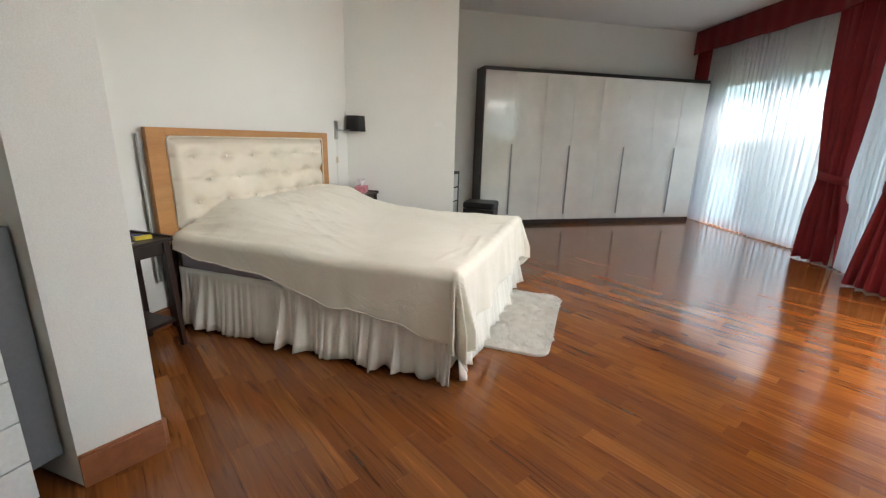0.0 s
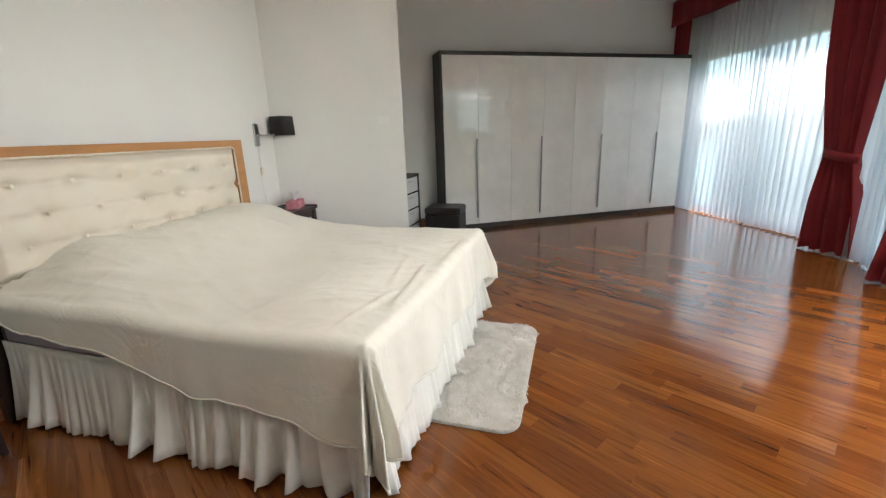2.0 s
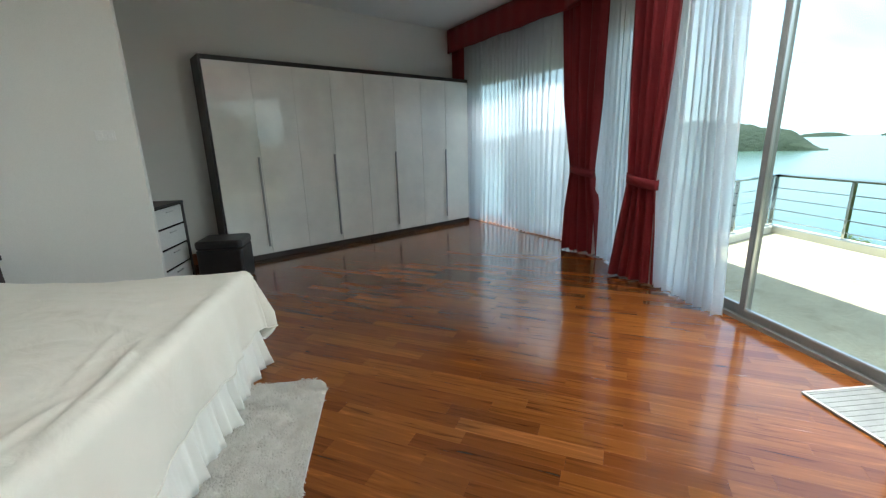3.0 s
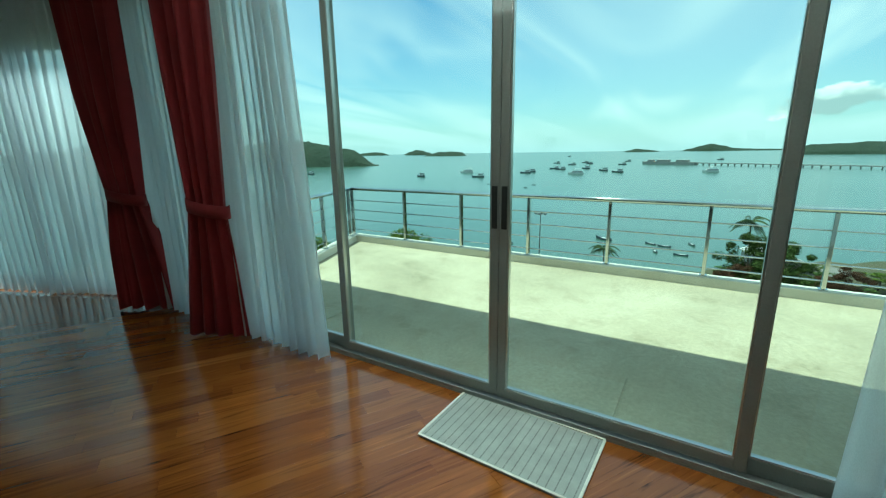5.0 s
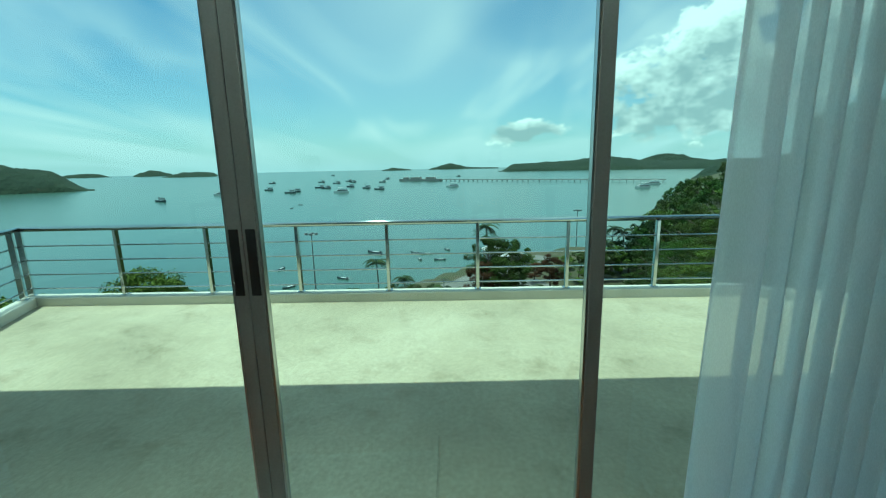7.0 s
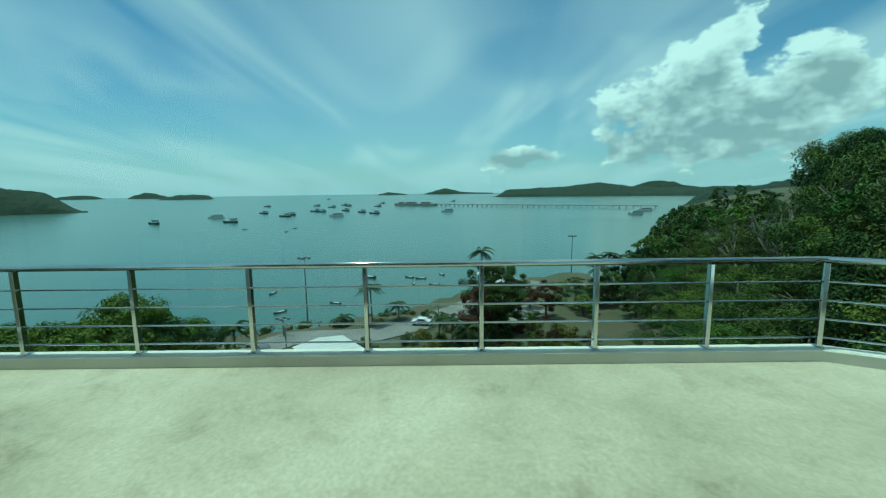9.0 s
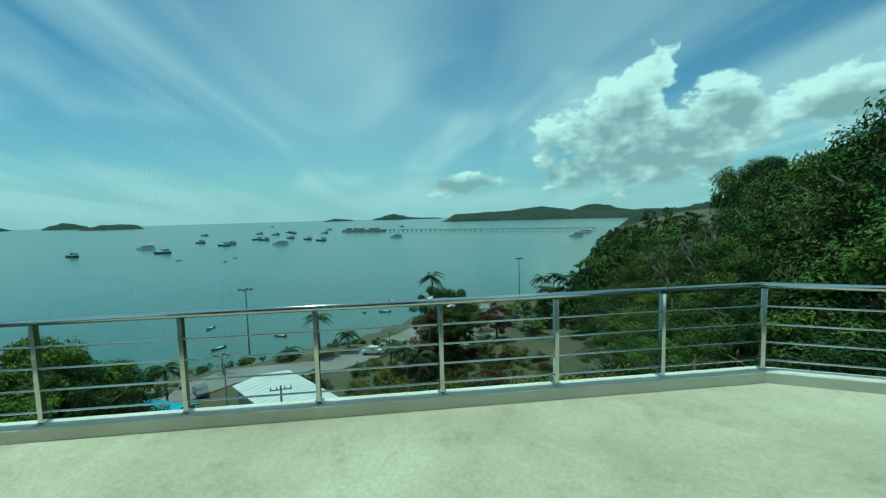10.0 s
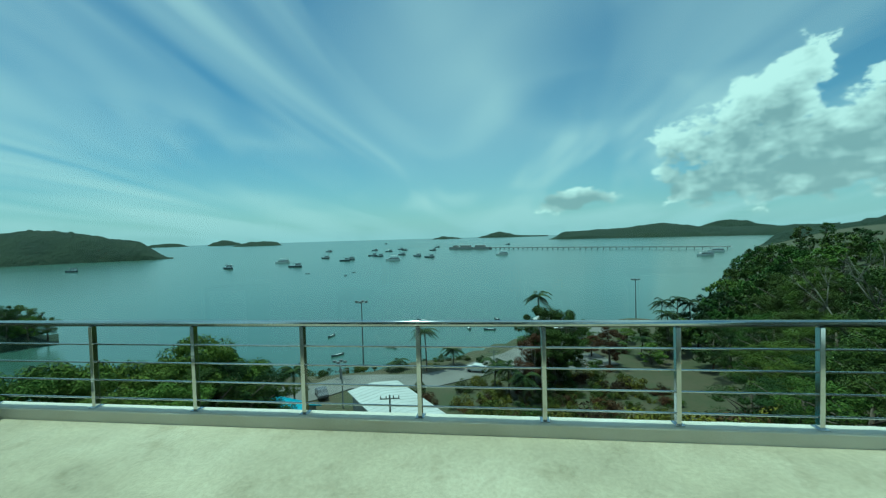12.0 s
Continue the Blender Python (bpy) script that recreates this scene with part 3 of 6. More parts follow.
terrace_door()
fixed_window("window_2", (GX, WIN2_Y0), (GX, WIN2_Y1), 1, "narrow grey aluminium window behind the curtains", DOOR_H)
_b = (Vector(CORNER) - Vector(BEND)).normalized()
fixed_window("window_3", tuple(Vector(BEND) + _b * 0.10), tuple(Vector(BEND) + _b * (BAY_LEN - 0.25)), 2, "large grey aluminium bay window behind sheer curtains", BAY_H)


# ---- curtains ----
def curtain_bm(levels, pleats, amp, nu, nv, seed=0, fold=0.5, lap=0.0):
    """levels: (z, ax, ay, bx, by), from the top down: the cloth's two side edges at each height."""
    rnd = random.Random(seed)
    ph = [rnd.uniform(0, 6.28) for _ in range(6)]
    bm = bmesh.new()

    def fn(u, v):
        t = v * (len(levels) - 1)
        i = min(int(t), len(levels) - 2)
        k = smooth01(t - i) if fold else t - i
        a, b = levels[i], levels[i + 1]
        z, ax, ay, bx, by = (a[j] + (b[j] - a[j]) * k for j in range(5))
        d = Vector((bx - ax, by - ay))
        w = d.length
        n = Vector((-d.y, d.x)).normalized()
        uu = u + 0.018 * math.sin(9 * u + ph[0] + 1.5 * v)
        s = math.sin(2 * math.pi * pleats * uu + ph[1] + 0.5 * math.sin(3 * v + ph[2]))
        s = s * (0.8 + 0.3 * math.sin(11 * u + ph[3])) + 0.25 * math.sin(4.4 * math.pi * pleats * uu + ph[4] + v)
        # gathered cloth doubles back on itself
        back = lap * (0.75 + 0.35 * math.sin(7 * u + ph[4])) * math.sin(2 * math.pi * pleats * uu + ph[1] + 1.9 + 0.9 * math.sin(2.2 * v + ph[3] + 5 * u)) / (2 * math.pi * pleats)
        p = Vector((ax, ay)) + d * (u + back) + n * s * amp * min(1.0, 0.35 + w)
        return Vector((p.x, p.y, z + (0.008 * math.sin(2 * math.pi * pleats * u + ph[5]) if v > 0.98 else 0)))

    grid(bm, nu, nv, fn)
    return bm


def sheer(levels, pleats, seed, label, amp=0.045, lap=2.0):
    ob = thing("sheer_curtain", Matrix.Identity(4), label, "curtain", "sheer curtains")
    part("voile_panel", curtain_bm(levels, pleats, amp, int(pleats * 26), 12, seed, 0, lap), MAT["sheer"], ob, smooth=True)
    return ob


def red_curtain(levels, tie, pleats, seed, label):
    ob = thing("red_curtain", Matrix.Identity(4), label, "curtain", "red curtains")
    c = part("drape", curtain_bm(levels, pleats, 0.055, int(pleats * 14), 44, seed), MAT["red"], ob, smooth=True)
    sol = c.modifiers.new("thickness", "SOLIDIFY")
    sol.thickness = 0.006
    if tie:
        z, ax, ay, bx, by = tie
        a, b = Vector((ax, ay)), Vector((bx, by))
        mid, d = (a + b) / 2, (b - a)
        ang = math.atan2(d.y, d.x)
        bm = bmesh.new()
        hw, hd = d.length / 2 + 0.02, 0.085
        lo, hi = [], []
        for i in range(28):
            t = 2 * math.pi * i / 28
            x, y = hw * math.cos(t), hd * math.sin(t)
            p = mid + Vector((x * math.cos(ang) - y * math.sin(ang), x * math.sin(ang) + y * math.cos(ang)))
            dz = -0.03 * math.cos(t)
            lo.append(bm.verts.new((p.x, p.y, z - 0.05 + dz)))
            hi.append(bm.verts.new((p.x, p.y, z + 0.04 + dz)))
        for i in range(28):
            bm.faces.new((lo[i], lo[(i + 1) % 28], hi[(i + 1) % 28], hi[i]))
        tb = part("tieback", bm, MAT["red"], ob, "red fabric tieback band", smooth=True)
        s = tb.modifiers.new("thickness", "SOLIDIFY")
        s.thickness = 0.008
    return ob


PT = H - 0.36                             # lower edge of the pelmet


def straight(z_list, a, b):
    return [(z, *a, *b) for z in z_list]


_o = Vector((-0.918, -0.396))             # from the bay wall into the room


def bay(s, inset):
    p = Vector(BEND) + _b * s + _o * inset
    return (p.x, p.y)


sheer(straight((PT + 0.1, 1.5, 0.02), bay(0.02, 0.17), bay(BAY_LEN - 0.16, 0.17)), 26, 3, "white sheer voile curtain across the bay window")
sheer(straight((PT + 0.1, 1.5, 0.02), (3.10, 5.55), (3.10, 7.15)), 17, 4, "white sheer voile strip between two red curtains")
sheer([(PT + 0.1, 3.11, 4.78, 3.11, 5.75), (1.5, 3.11, 4.70, 3.11, 5.75), (0.02, 3.12, 4.63, 3.11, 5.75)], 12, 5, "white sheer voile curtain drawn beside the sliding door")
sheer([(PT + 0.1, 3.11, 0.80, 3.11, 2.06), (1.5, 3.11, 0.86, 3.11, 2.08), (0.02, 3.11, 0.95, 3.12, 2.09)], 15, 6, "white sheer voile curtain gathered over the fixed pane", 0.045, 2.2)
red_curtain([(PT + 0.08, 2.93, 7.36, 3.00, 6.40), (1.9, 2.93, 7.22, 3.00, 6.47), (1.03, 2.91, 6.93, 3.02, 6.60), (0.55, 2.87, 6.97, 3.08, 6.52), (0.02, 2.86, 7.00, 3.14, 6.50)],
            (1.03, 2.91, 6.93, 3.02, 6.60), 4.5, 11, "dark red floor-length curtain tied back with a band")
red_curtain([(PT + 0.08, 2.94, 5.80, 3.02, 5.27), (1.9, 2.94, 5.77, 3.02, 5.33), (1.0, 2.94, 5.71, 3.04, 5.44), (0.55, 2.92, 5.78, 3.08, 5.43), (0.02, 2.90, 5.86, 3.10, 5.42)],
            (1.0, 2.94, 5.71, 3.04, 5.44), 4, 12, "dark red curtain with faint flowers, tied back")
red_curtain(straight((PT + 0.08, 1.9, 1.0, 0.5, 0.02), bay(BAY_LEN - 0.36, 0.30), bay(BAY_LEN - 0.06, 0.30)), None, 4, 13, "dark red curtain hanging straight beside the wardrobe")
red_curtain([(PT + 0.08, 2.98, 0.60, 3.00, 1.30), (1.9, 2.98, 0.65, 3.00, 1.28), (1.0, 2.98, 0.85, 3.0, 1.20), (0.5, 2.95, 0.75, 3.0, 1.24), (0.02, 2.93, 0.70, 3.0, 1.28)],
            (1.0, 2.98, 0.85, 3.0, 1.20), 5, 14, "dark red curtain tied back beside the sliding door")


def pelmet(name, a, b, drop=0.36, depth=0.40, side=1):
    a, b = Vector(a), Vector(b)
    d = (b - a).normalized()
    n = Vector((-d.y, d.x)) * side
    ob = thing(name, Matrix.Identity(4), "dark red fabric-covered pelmet box along the ceiling", "pelmet", "pelmets")
    bm = bmesh.new()
    ln = (b - a).length
    k = int(ln * 9)

    def fn(u, v):
        p = a + d * (u * ln) + n * (depth + 0.006 * math.sin(u * ln * 23))
        return Vector((p.x, p.y, H - 0.004 - v * (drop + 0.006 * math.sin(u * ln * 7))))

    grid(bm, k * 4, 4, fn)
    f = part("pelmet_front", bm, MAT["red"], ob, smooth=True)
    s = f.modifiers.new("thickness", "SOLIDIFY")
    s.thickness = 0.02
    return ob


pelmet("pelmet", bay(-0.15, 0), bay(BAY_LEN - 0.0, 0), side=1)
pelmet("pelmet", (GX, BEHIND + 0.05), (GX, BEND[1] - 0.02), side=1)


# ---- wardrobe ----
def wardrobe_unit(m, width, doors, left, right):
    ob = thing("wardrobe", m, "tall black-brown wardrobe with glossy white doors", "wardrobe", "wardrobe units")
    D, T = 0.385, 0.022
    top = 2.42
    bm = boxes((0, T, 0, D, 0, top), (width - T, width, 0, D, 0, top), (T, width - T, 0, D, top - T - 0.03, top), (T, width - T, D - 0.012, D, 0.09, top - 0.05), (T, width - T, 0, D - 0.012, 0.06, 0.09))
    part("body", bm, MAT["carcass"], ob, bevel=0.002)
    part("plinth", boxes((T, width - T, 0.012, 0.03, 0, 0.058)), MAT["carcass"], ob, "black-brown plinth")
    w = (width - left - right) / doors
    for i in range(doors):
        x0 = left + i * w + 0.001
        d = bmesh.new()
        box(d, x0, x0 + w - 0.002, -0.020, -0.001, 0.075, top - 0.056)
        dr = part("door", d, MAT["gloss"], ob, "glossy off-white door", bevel=0.0015)
        if i % 2 == 0:
            h = bmesh.new()
            xh = x0 + w - 0.035
            box(h, xh - 0.012, xh + 0.012, -0.052, -0.040, 0.17, 1.29)
            for z in (0.23, 1.23):
                box(h, xh - 0.005, xh + 0.005, -0.040, -0.020, z - 0.008, z + 0.008)
            part("handle", h, MAT["satin"], dr, "long brushed steel bar handle", bevel=0.002)
    return ob


_ang = math.atan2(BACK.y, BACK.x)
for _i in range(2):
    _s = Vector((-1.341, 7.165)) + BACK * (2.027 * _i)
    wardrobe_unit(Matrix.Translation((_s.x, _s.y, 0)) @ Matrix.Rotation(_ang, 4, "Z"), 2.026, 4, 0.022 if _i == 0 else 0.0, 0.0 if _i == 0 else 0.022)


# ---- bed ----
BX0, BX1, BY0, BY1 = -2.30, -0.245, 2.64, 4.56


def bed():
    ob = thing("bed", Matrix.Identity(4), "double bed with a pleated skirt and an upholstered headboard", "bed")
    part("base", boxes((BX0, BX1 - 0.05, BY0 + 0.05, BY1 - 0.05, 0.06, 0.40)), MAT["skirt"], ob, bevel=0.02)
    part("mattress", boxes((BX0, BX1 - 0.03, BY0 + 0.02, BY1 - 0.02, 0.40, 0.62)), MAT["lilac"], ob, "lilac-grey mattress", bevel=0.05)
    # pleated skirt round three sides, one panel a side
    def skirt(a, b, seed):
        a, b = Vector(a), Vector(b)
        d = b - a
        ln = d.length
        n = Vector((d.y, -d.x)).normalized()
        rnd = random.Random(seed)
        marks = sorted(rnd.uniform(0, 1) for _ in range(int(ln * 9)))
        bm = bmesh.new()
        k = int(ln * 150)

        def fn(u, v):
            s = u * ln
            near = min(marks, key=lambda q: abs(q - u))
            dist = abs(near - u) * ln
            flare = v ** 1.3
            fold = math.exp(-(dist / 0.025) ** 2)
            off = 0.012 + flare * (0.030 + 0.030 * math.sin(s * 31 + 2 * math.sin(s * 7)) * 0.7 + 0.045 * fold * (1 if int(near * 997) % 2 else -0.5))
            w = s / 0.052 + 0.8 * math.sin(s * 5.3) + 0.4 * math.sin(s * 13.0)
            w -= math.floor(w)
            off += (0.004 + 0.020 * flare) * (w / 0.8 if w < 0.8 else (1 - w) / 0.2) * (0.6 + 0.4 * math.sin(s * 23))
            p = a + d * u + n * off
            return Vector((p.x, p.y, 0.44 - v * (0.425 - 0.02 * fold * (int(near * 631) % 2) + 0.008 * math.sin(s * 17))))

        grid(bm, k, 9, fn)
        o = part("skirt", bm, MAT["skirt"], ob, "pleated ivory cotton skirt", smooth=True)
        s = o.modifiers.new("thickness", "SOLIDIFY")
        s.thickness = 0.004
    i = 0.035
    skirt((BX0, BY0 + i), (BX1 - i, BY0 + i), 1)
    skirt((BX1 - i, BY0 + i), (BX1 - i, BY1 - i), 2)
    skirt((BX1 - i, BY1 - i), (BX0, BY1 - i), 3)
    # headboard: wooden frame that leans a little, tufted pad, steel edge
    y0, y1, z0, z1 = PAD
    hb = part("headboard", boxes((HB_X - 0.036, HB_X - 0.026, HB_Y0, HB_Y1, HB_Z0, HB_Z1)), MAT["oak"], ob, "honey-coloured wooden headboard")
    for nm, r in (("stile", (HB_Y0, y0, HB_Z0, HB_Z1)), ("stile", (y1, HB_Y1, HB_Z0, HB_Z1)), ("top_rail", (y0, y1, z1, HB_Z1)), ("bottom_rail", (y0, y1, HB_Z0, z0))):
        part(nm, boxes((HB_X - 0.026, HB_X, *r)), MAT["oak"], hb, bevel=0.003)
    part("padding", headboard_pad(), MAT["pad"], hb, "tufted cream satin padding", smooth=True)
    part("piping", headboard_piping(), MAT["pad"], hb, "pale piping round the padding", smooth=True)
    for y in HB_BUTTONS:
        for z in HB_ROWS:
            b = bmesh.new()
            bmesh.ops.create_icosphere(b, subdivisions=2, radius=0.011, matrix=Matrix.Translation((HB_X + 0.030, y + (0.12 if z == HB_ROWS[1] else 0), z)) @ Matrix.Diagonal((0.5, 1, 1, 1)))
            part("button", b, MAT["pad"], hb, smooth=True)
    part("edge_strip", boxes((HB_X - 0.055, HB_X - 0.035, 2.545, 2.575, 0.35, 1.33)), MAT["chrome"], ob, "steel strip behind the headboard")
    part("headboard_leg", boxes((HB_X - 0.05, HB_X - 0.01, 2.60, 2.68, 0.0, 0.62)), MAT["dark_wood"], ob)
    part("headboard_leg", boxes((HB_X - 0.05, HB_X - 0.01, 4.40, 4.48, 0.0, 0.62)), MAT["dark_wood"], ob)
    return ob


HB_X = -2.315
HB_Y0, HB_Y1, HB_Z0, HB_Z1 = 2.575, 4.505, 0.60, 1.372
PAD = (2.705, 4.405, 0.70, 1.315)
HB_BUTTONS = [2.735 + 1.65 * (i + 0.5) / 6 for i in range(6)]
HB_ROWS = (0.86, 1.02, 1.18)


def headboard_pad():
    y0, y1, z0, z1 = PAD
    bm = bmesh.new()

    def fn(u, v):
        y, z = y0 + u * (y1 - y0), z0 + v * (z1 - z0)
        e = min(u, 1 - u) * (y1 - y0), min(v, 1 - v) * (z1 - z0)
        x = 0.052 * smooth01(min(e) / 0.06) - 0.01
        for i, bz in enumerate(HB_ROWS):
            for by in HB_BUTTONS:
                yy = by + (0.12 if i == 1 else 0)
                q = ((y - yy) / 0.055) ** 2 + ((z - bz) / 0.035) ** 2
                x -= 0.032 * math.exp(-q)
            x -= 0.016 * math.exp(-((z - bz) / 0.012) ** 2) * (0.6 + 0.4 * math.sin(y * 40))
        return Vector((HB_X - 0.012 + x + 0.003 * noise.noise(Vector((y * 9, z * 9, 0))), y, z))

    grid(bm, 130, 48, fn)
    return bm


def headboard_piping():
    y0, y1, z0, z1 = PAD
    bm = bmesh.new()
    pts = [(HB_X + 0.002, (y0 + y1) / 2 + a, (z0 + z1) / 2 + b) for a, b in rounded((y1 - y0) / 2, (z1 - z0) / 2, 0.03)]
    pts.append(pts[0])
    polyline_tube(bm, pts, [0.007] * len(pts), 6)
    return bm


bed()


def bedspread():
    ob = thing("bedspread", Matrix.Identity(4), "rumpled ivory cotton bedspread thrown over bed and pillows", "bedspread")
    bm = bmesh.new()
    nx, ny = 170, 210
    L = BX1 - BX0
    Wd = BY1 - BY0
    foot, side = 0.42, 0.34          # lengths that hang over

    def top_z(x, y):
        z = 0.655 + 0.018 * noise.noise(Vector((x * 1.9, y * 1.4, 3.1))) + 0.006 * noise.noise(Vector((x * 5, y * 5, 1))) + 0.010 * (0.5 - abs(noise.noise(Vector((x * 2.6 + 0.8 * y, y * 1.7, 11))))) + 0.004 * (0.5 - abs(noise.noise(Vector((x * 7, y * 4 - 2 * x, 13)))))
        # pillows under the cloth
        q = 1 - smooth01((x - (BX0 + 0.26)) / 0.66)
        w = smooth01((y - BY0 + 0.02) / 0.50) * (1 - 0.65 * smooth01((y - (BY1 - 0.30)) / 0.30))
        z += q * w * (0.185 + 0.02 * math.sin(3.2 * y)) + 0.02 * q * noise.noise(Vector((x * 4, y * 3, 2)))
        # long soft folds across the bed
        z += 0.008 * math.sin(6 * (x + 0.6 * y) + 2 * noise.noise(Vector((x, y, 7)))) * smooth01((x - BX0 - 0.3) / 0.5)
        z += 0.010 * math.exp(-((y - 2.95 - 0.35 * (x + 1.7)) / 0.035) ** 2) * smooth01((-1.2 - x) / 0.3)
        z += 0.007 * math.exp(-((y - 3.15 + 0.5 * (x + 1.5)) / 0.03) ** 2) * smooth01((-1.0 - x) / 0.4)
        z += 0.005 * math.exp(-((x + 0.95 - 0.12 * math.sin(2.4 * y)) / 0.02) ** 2) * smooth01((3.5 - y) / 0.3)
        z += 0.006 * math.exp(-((y - 4.0 - 0.7 * (x + 0.6)) / 0.025) ** 2) * smooth01((x + 0.9) / 0.2)
        # sharp little ridges where the cloth has bunched
        for turn, along, across, hgt, sd in ((0.5, 1.1, 6.5, 0.006, 21), (-0.35, 0.9, 7.5, 0.004, 22), (1.35, 1.3, 8.0, 0.003, 23), (0.1, 1.6, 11.0, 0.0025, 24)):
            a, b = x * math.cos(turn) + y * math.sin(turn), y * math.cos(turn) - x * math.sin(turn)
            r = max(0.0, 1 - 2.6 * abs(noise.noise(Vector((a * along, b * across, sd)))))
            z += hgt * r ** 3 * smooth01(0.5 + 2.2 * noise.noise(Vector((x * 1.3, y * 1.3, sd + 5)))) * (1 + 0.8 * q)
        # creases that run along the foot edge
        for cx0, cy0, ty, hgt, ln in ((0.10, 3.30, 0.10, 0.015, 0.30), (0.16, 3.00, -0.16, 0.014, 0.22), (0.24, 3.5, 0.18, 0.010, 0.20), (0.05, 3.9, 0.05, 0.011, 0.30), (0.42, 3.9, 0.35, 0.004, 0.18), (0.7, 3.2, -0.5, 0.004, 0.16), (1.0, 3.6, 0.3, 0.004, 0.2), (0.8, 4.1, -0.3, 0.004, 0.16)):
            e = (BX1 - cx0 - x) - ty * (y - cy0)
            z += hgt * math.exp(-(e / 0.014) ** 2 - ((y - cy0) / ln) ** 4)
        return z

    R = 0.06
    ex, ey0, ey1 = BX1 - 0.055, BY0 + 0.055, BY1 - 0.055
    sl, wl = ex - BX0, ey1 - ey0

    def fn(u, v):
        s = u * (sl + foot)                    # along the bed from the headboard
        w = v * (wl + 2 * side) - side         # across it
        ds = max(0.0, s - sl)
        near, far = max(0.0, -w), max(0.0, w - wl)
        dw = near * (0.44 + 0.86 * (min(s, sl) / sl) ** 1.15 + 0.04 * math.sin(7 * s)) if near else far * 1.1
        x, y = BX0 + min(s, sl), ey0 + min(max(w, 0.0), wl)
        d = (ds ** 2.4 + dw ** 2.4) ** (1 / 2.4)
        z = top_z(x, y)
        if d > 0:
            flat = math.hypot(ds, dw)
            cx, cy = ds / flat, (-dw if near else dw) / flat
            t = min(d / R, math.pi / 2)
            rest = max(0.0, d - R * math.pi / 2)
            # soft pleats fan out from the corners and ripple the hem
            corner = min(1.0, 2.4 * abs(cx * cy))
            open_out = min(1.0, 0.22 + rest * 3.2)
            fan = 1.35 * math.sin(15.5 * math.atan2(abs(cy), cx) + 0.7) + 0.45 * math.sin(31 * math.atan2(abs(cy), cx) + 2.0)
            run = (w if ds > dw else s)
            ripple = math.sin(run * 12 + 1.7 * math.sin(3.1 * run)) + 0.5 * math.sin(run * 27 + 2.2 * math.sin(4.7 * run))
            o = R * math.sin(t) + 0.07 * rest + open_out * (0.040 * corner * fan + 0.055 * corner) + (1 - corner) * ripple * rest * (0.060 if ds > dw else 0.030)
            x, y = x + cx * o, y + cy * o
            z -= R * (1 - math.cos(t)) + rest * 0.97
            z += 0.010 * math.sin(19 * run) * min(1, rest * 3)
        return Vector((x, y, max(z, 0.035)))

    grid(bm, nx, ny, fn)
    c = part("cover_cloth", bm, MAT["cover"], ob, smooth=True)
    s = c.modifiers.new("thickness", "SOLIDIFY")
    s.thickness = 0.005
    # sewn hems along the three hanging edges
    for edge in (lambda q: fn(q, 0.0), lambda q: fn(1.0, q), lambda q: fn(q, 1.0)):
        hb = bmesh.new()
        polyline_tube(hb, [edge(i / 150) for i in range(151)], [0.005] * 151, 5)
        part("hem", hb, MAT["cover"], ob, smooth=True)
    return ob


bedspread()


# ---- bedside tables ----
def bedside_table(m, label):
    ob = thing("bedside_table", m, label, "bedside table", "bedside tables")
    W, D, Ht = 0.49, 0.36, 0.72
    t = bmesh.new()
    box(t, 0, D, 0, W, Ht - 0.022, Ht)
    part("tabletop", t, MAT["dark_wood"], ob, bevel=0.004)
    part("rim", boxes((0.0, D, W - 0.02, W, Ht, Ht + 0.012), (0.0, 0.02, 0, W - 0.02, Ht, Ht + 0.012)), MAT["dark_wood"], ob, bevel=0.002)
    part("apron", boxes((D - 0.05, D - 0.03, 0.05, W - 0.05, Ht - 0.10, Ht - 0.022)), MAT["dark_wood"], ob)
    part("apron", boxes((0.05, D - 0.05, 0.03, 0.05, Ht - 0.10, Ht - 0.022)), MAT["dark_wood"], ob)
    part("apron", boxes((0.05, D - 0.05, W - 0.05, W - 0.03, Ht - 0.10, Ht - 0.022)), MAT["dark_wood"], ob)
    part("shelf", boxes((0.03, D - 0.03, 0.03, W - 0.03, 0.17, 0.19)), MAT["dark_wood"], ob, bevel=0.002)
    for x in (0.015, D - 0.055):
        for y in (0.015, W - 0.055):
            b = bmesh.new()
            vs = box(b, x, x + 0.04, y, y + 0.04, 0, Ht - 0.022)
            cx, cy = x + 0.02, y + 0.02
            for v in vs[:4]:           # legs taper and splay to the floor
                v.co.x = cx + (v.co.x - cx) * 0.7 + (0.02 if cx > D / 2 else 0)
                v.co.y = cy + (v.co.y - cy) * 0.7 + (0.02 if cy > W / 2 else -0.02)
            part("leg", b, MAT["dark_wood"], ob, bevel=0.002)
    return ob


bedside_table(pose(-2.40, 1.96, 0), "dark espresso wooden bedside table with a low shelf")
bedside_table(pose(-2.385, 4.585, 0), "dark wooden bedside table beneath the wall lamp")


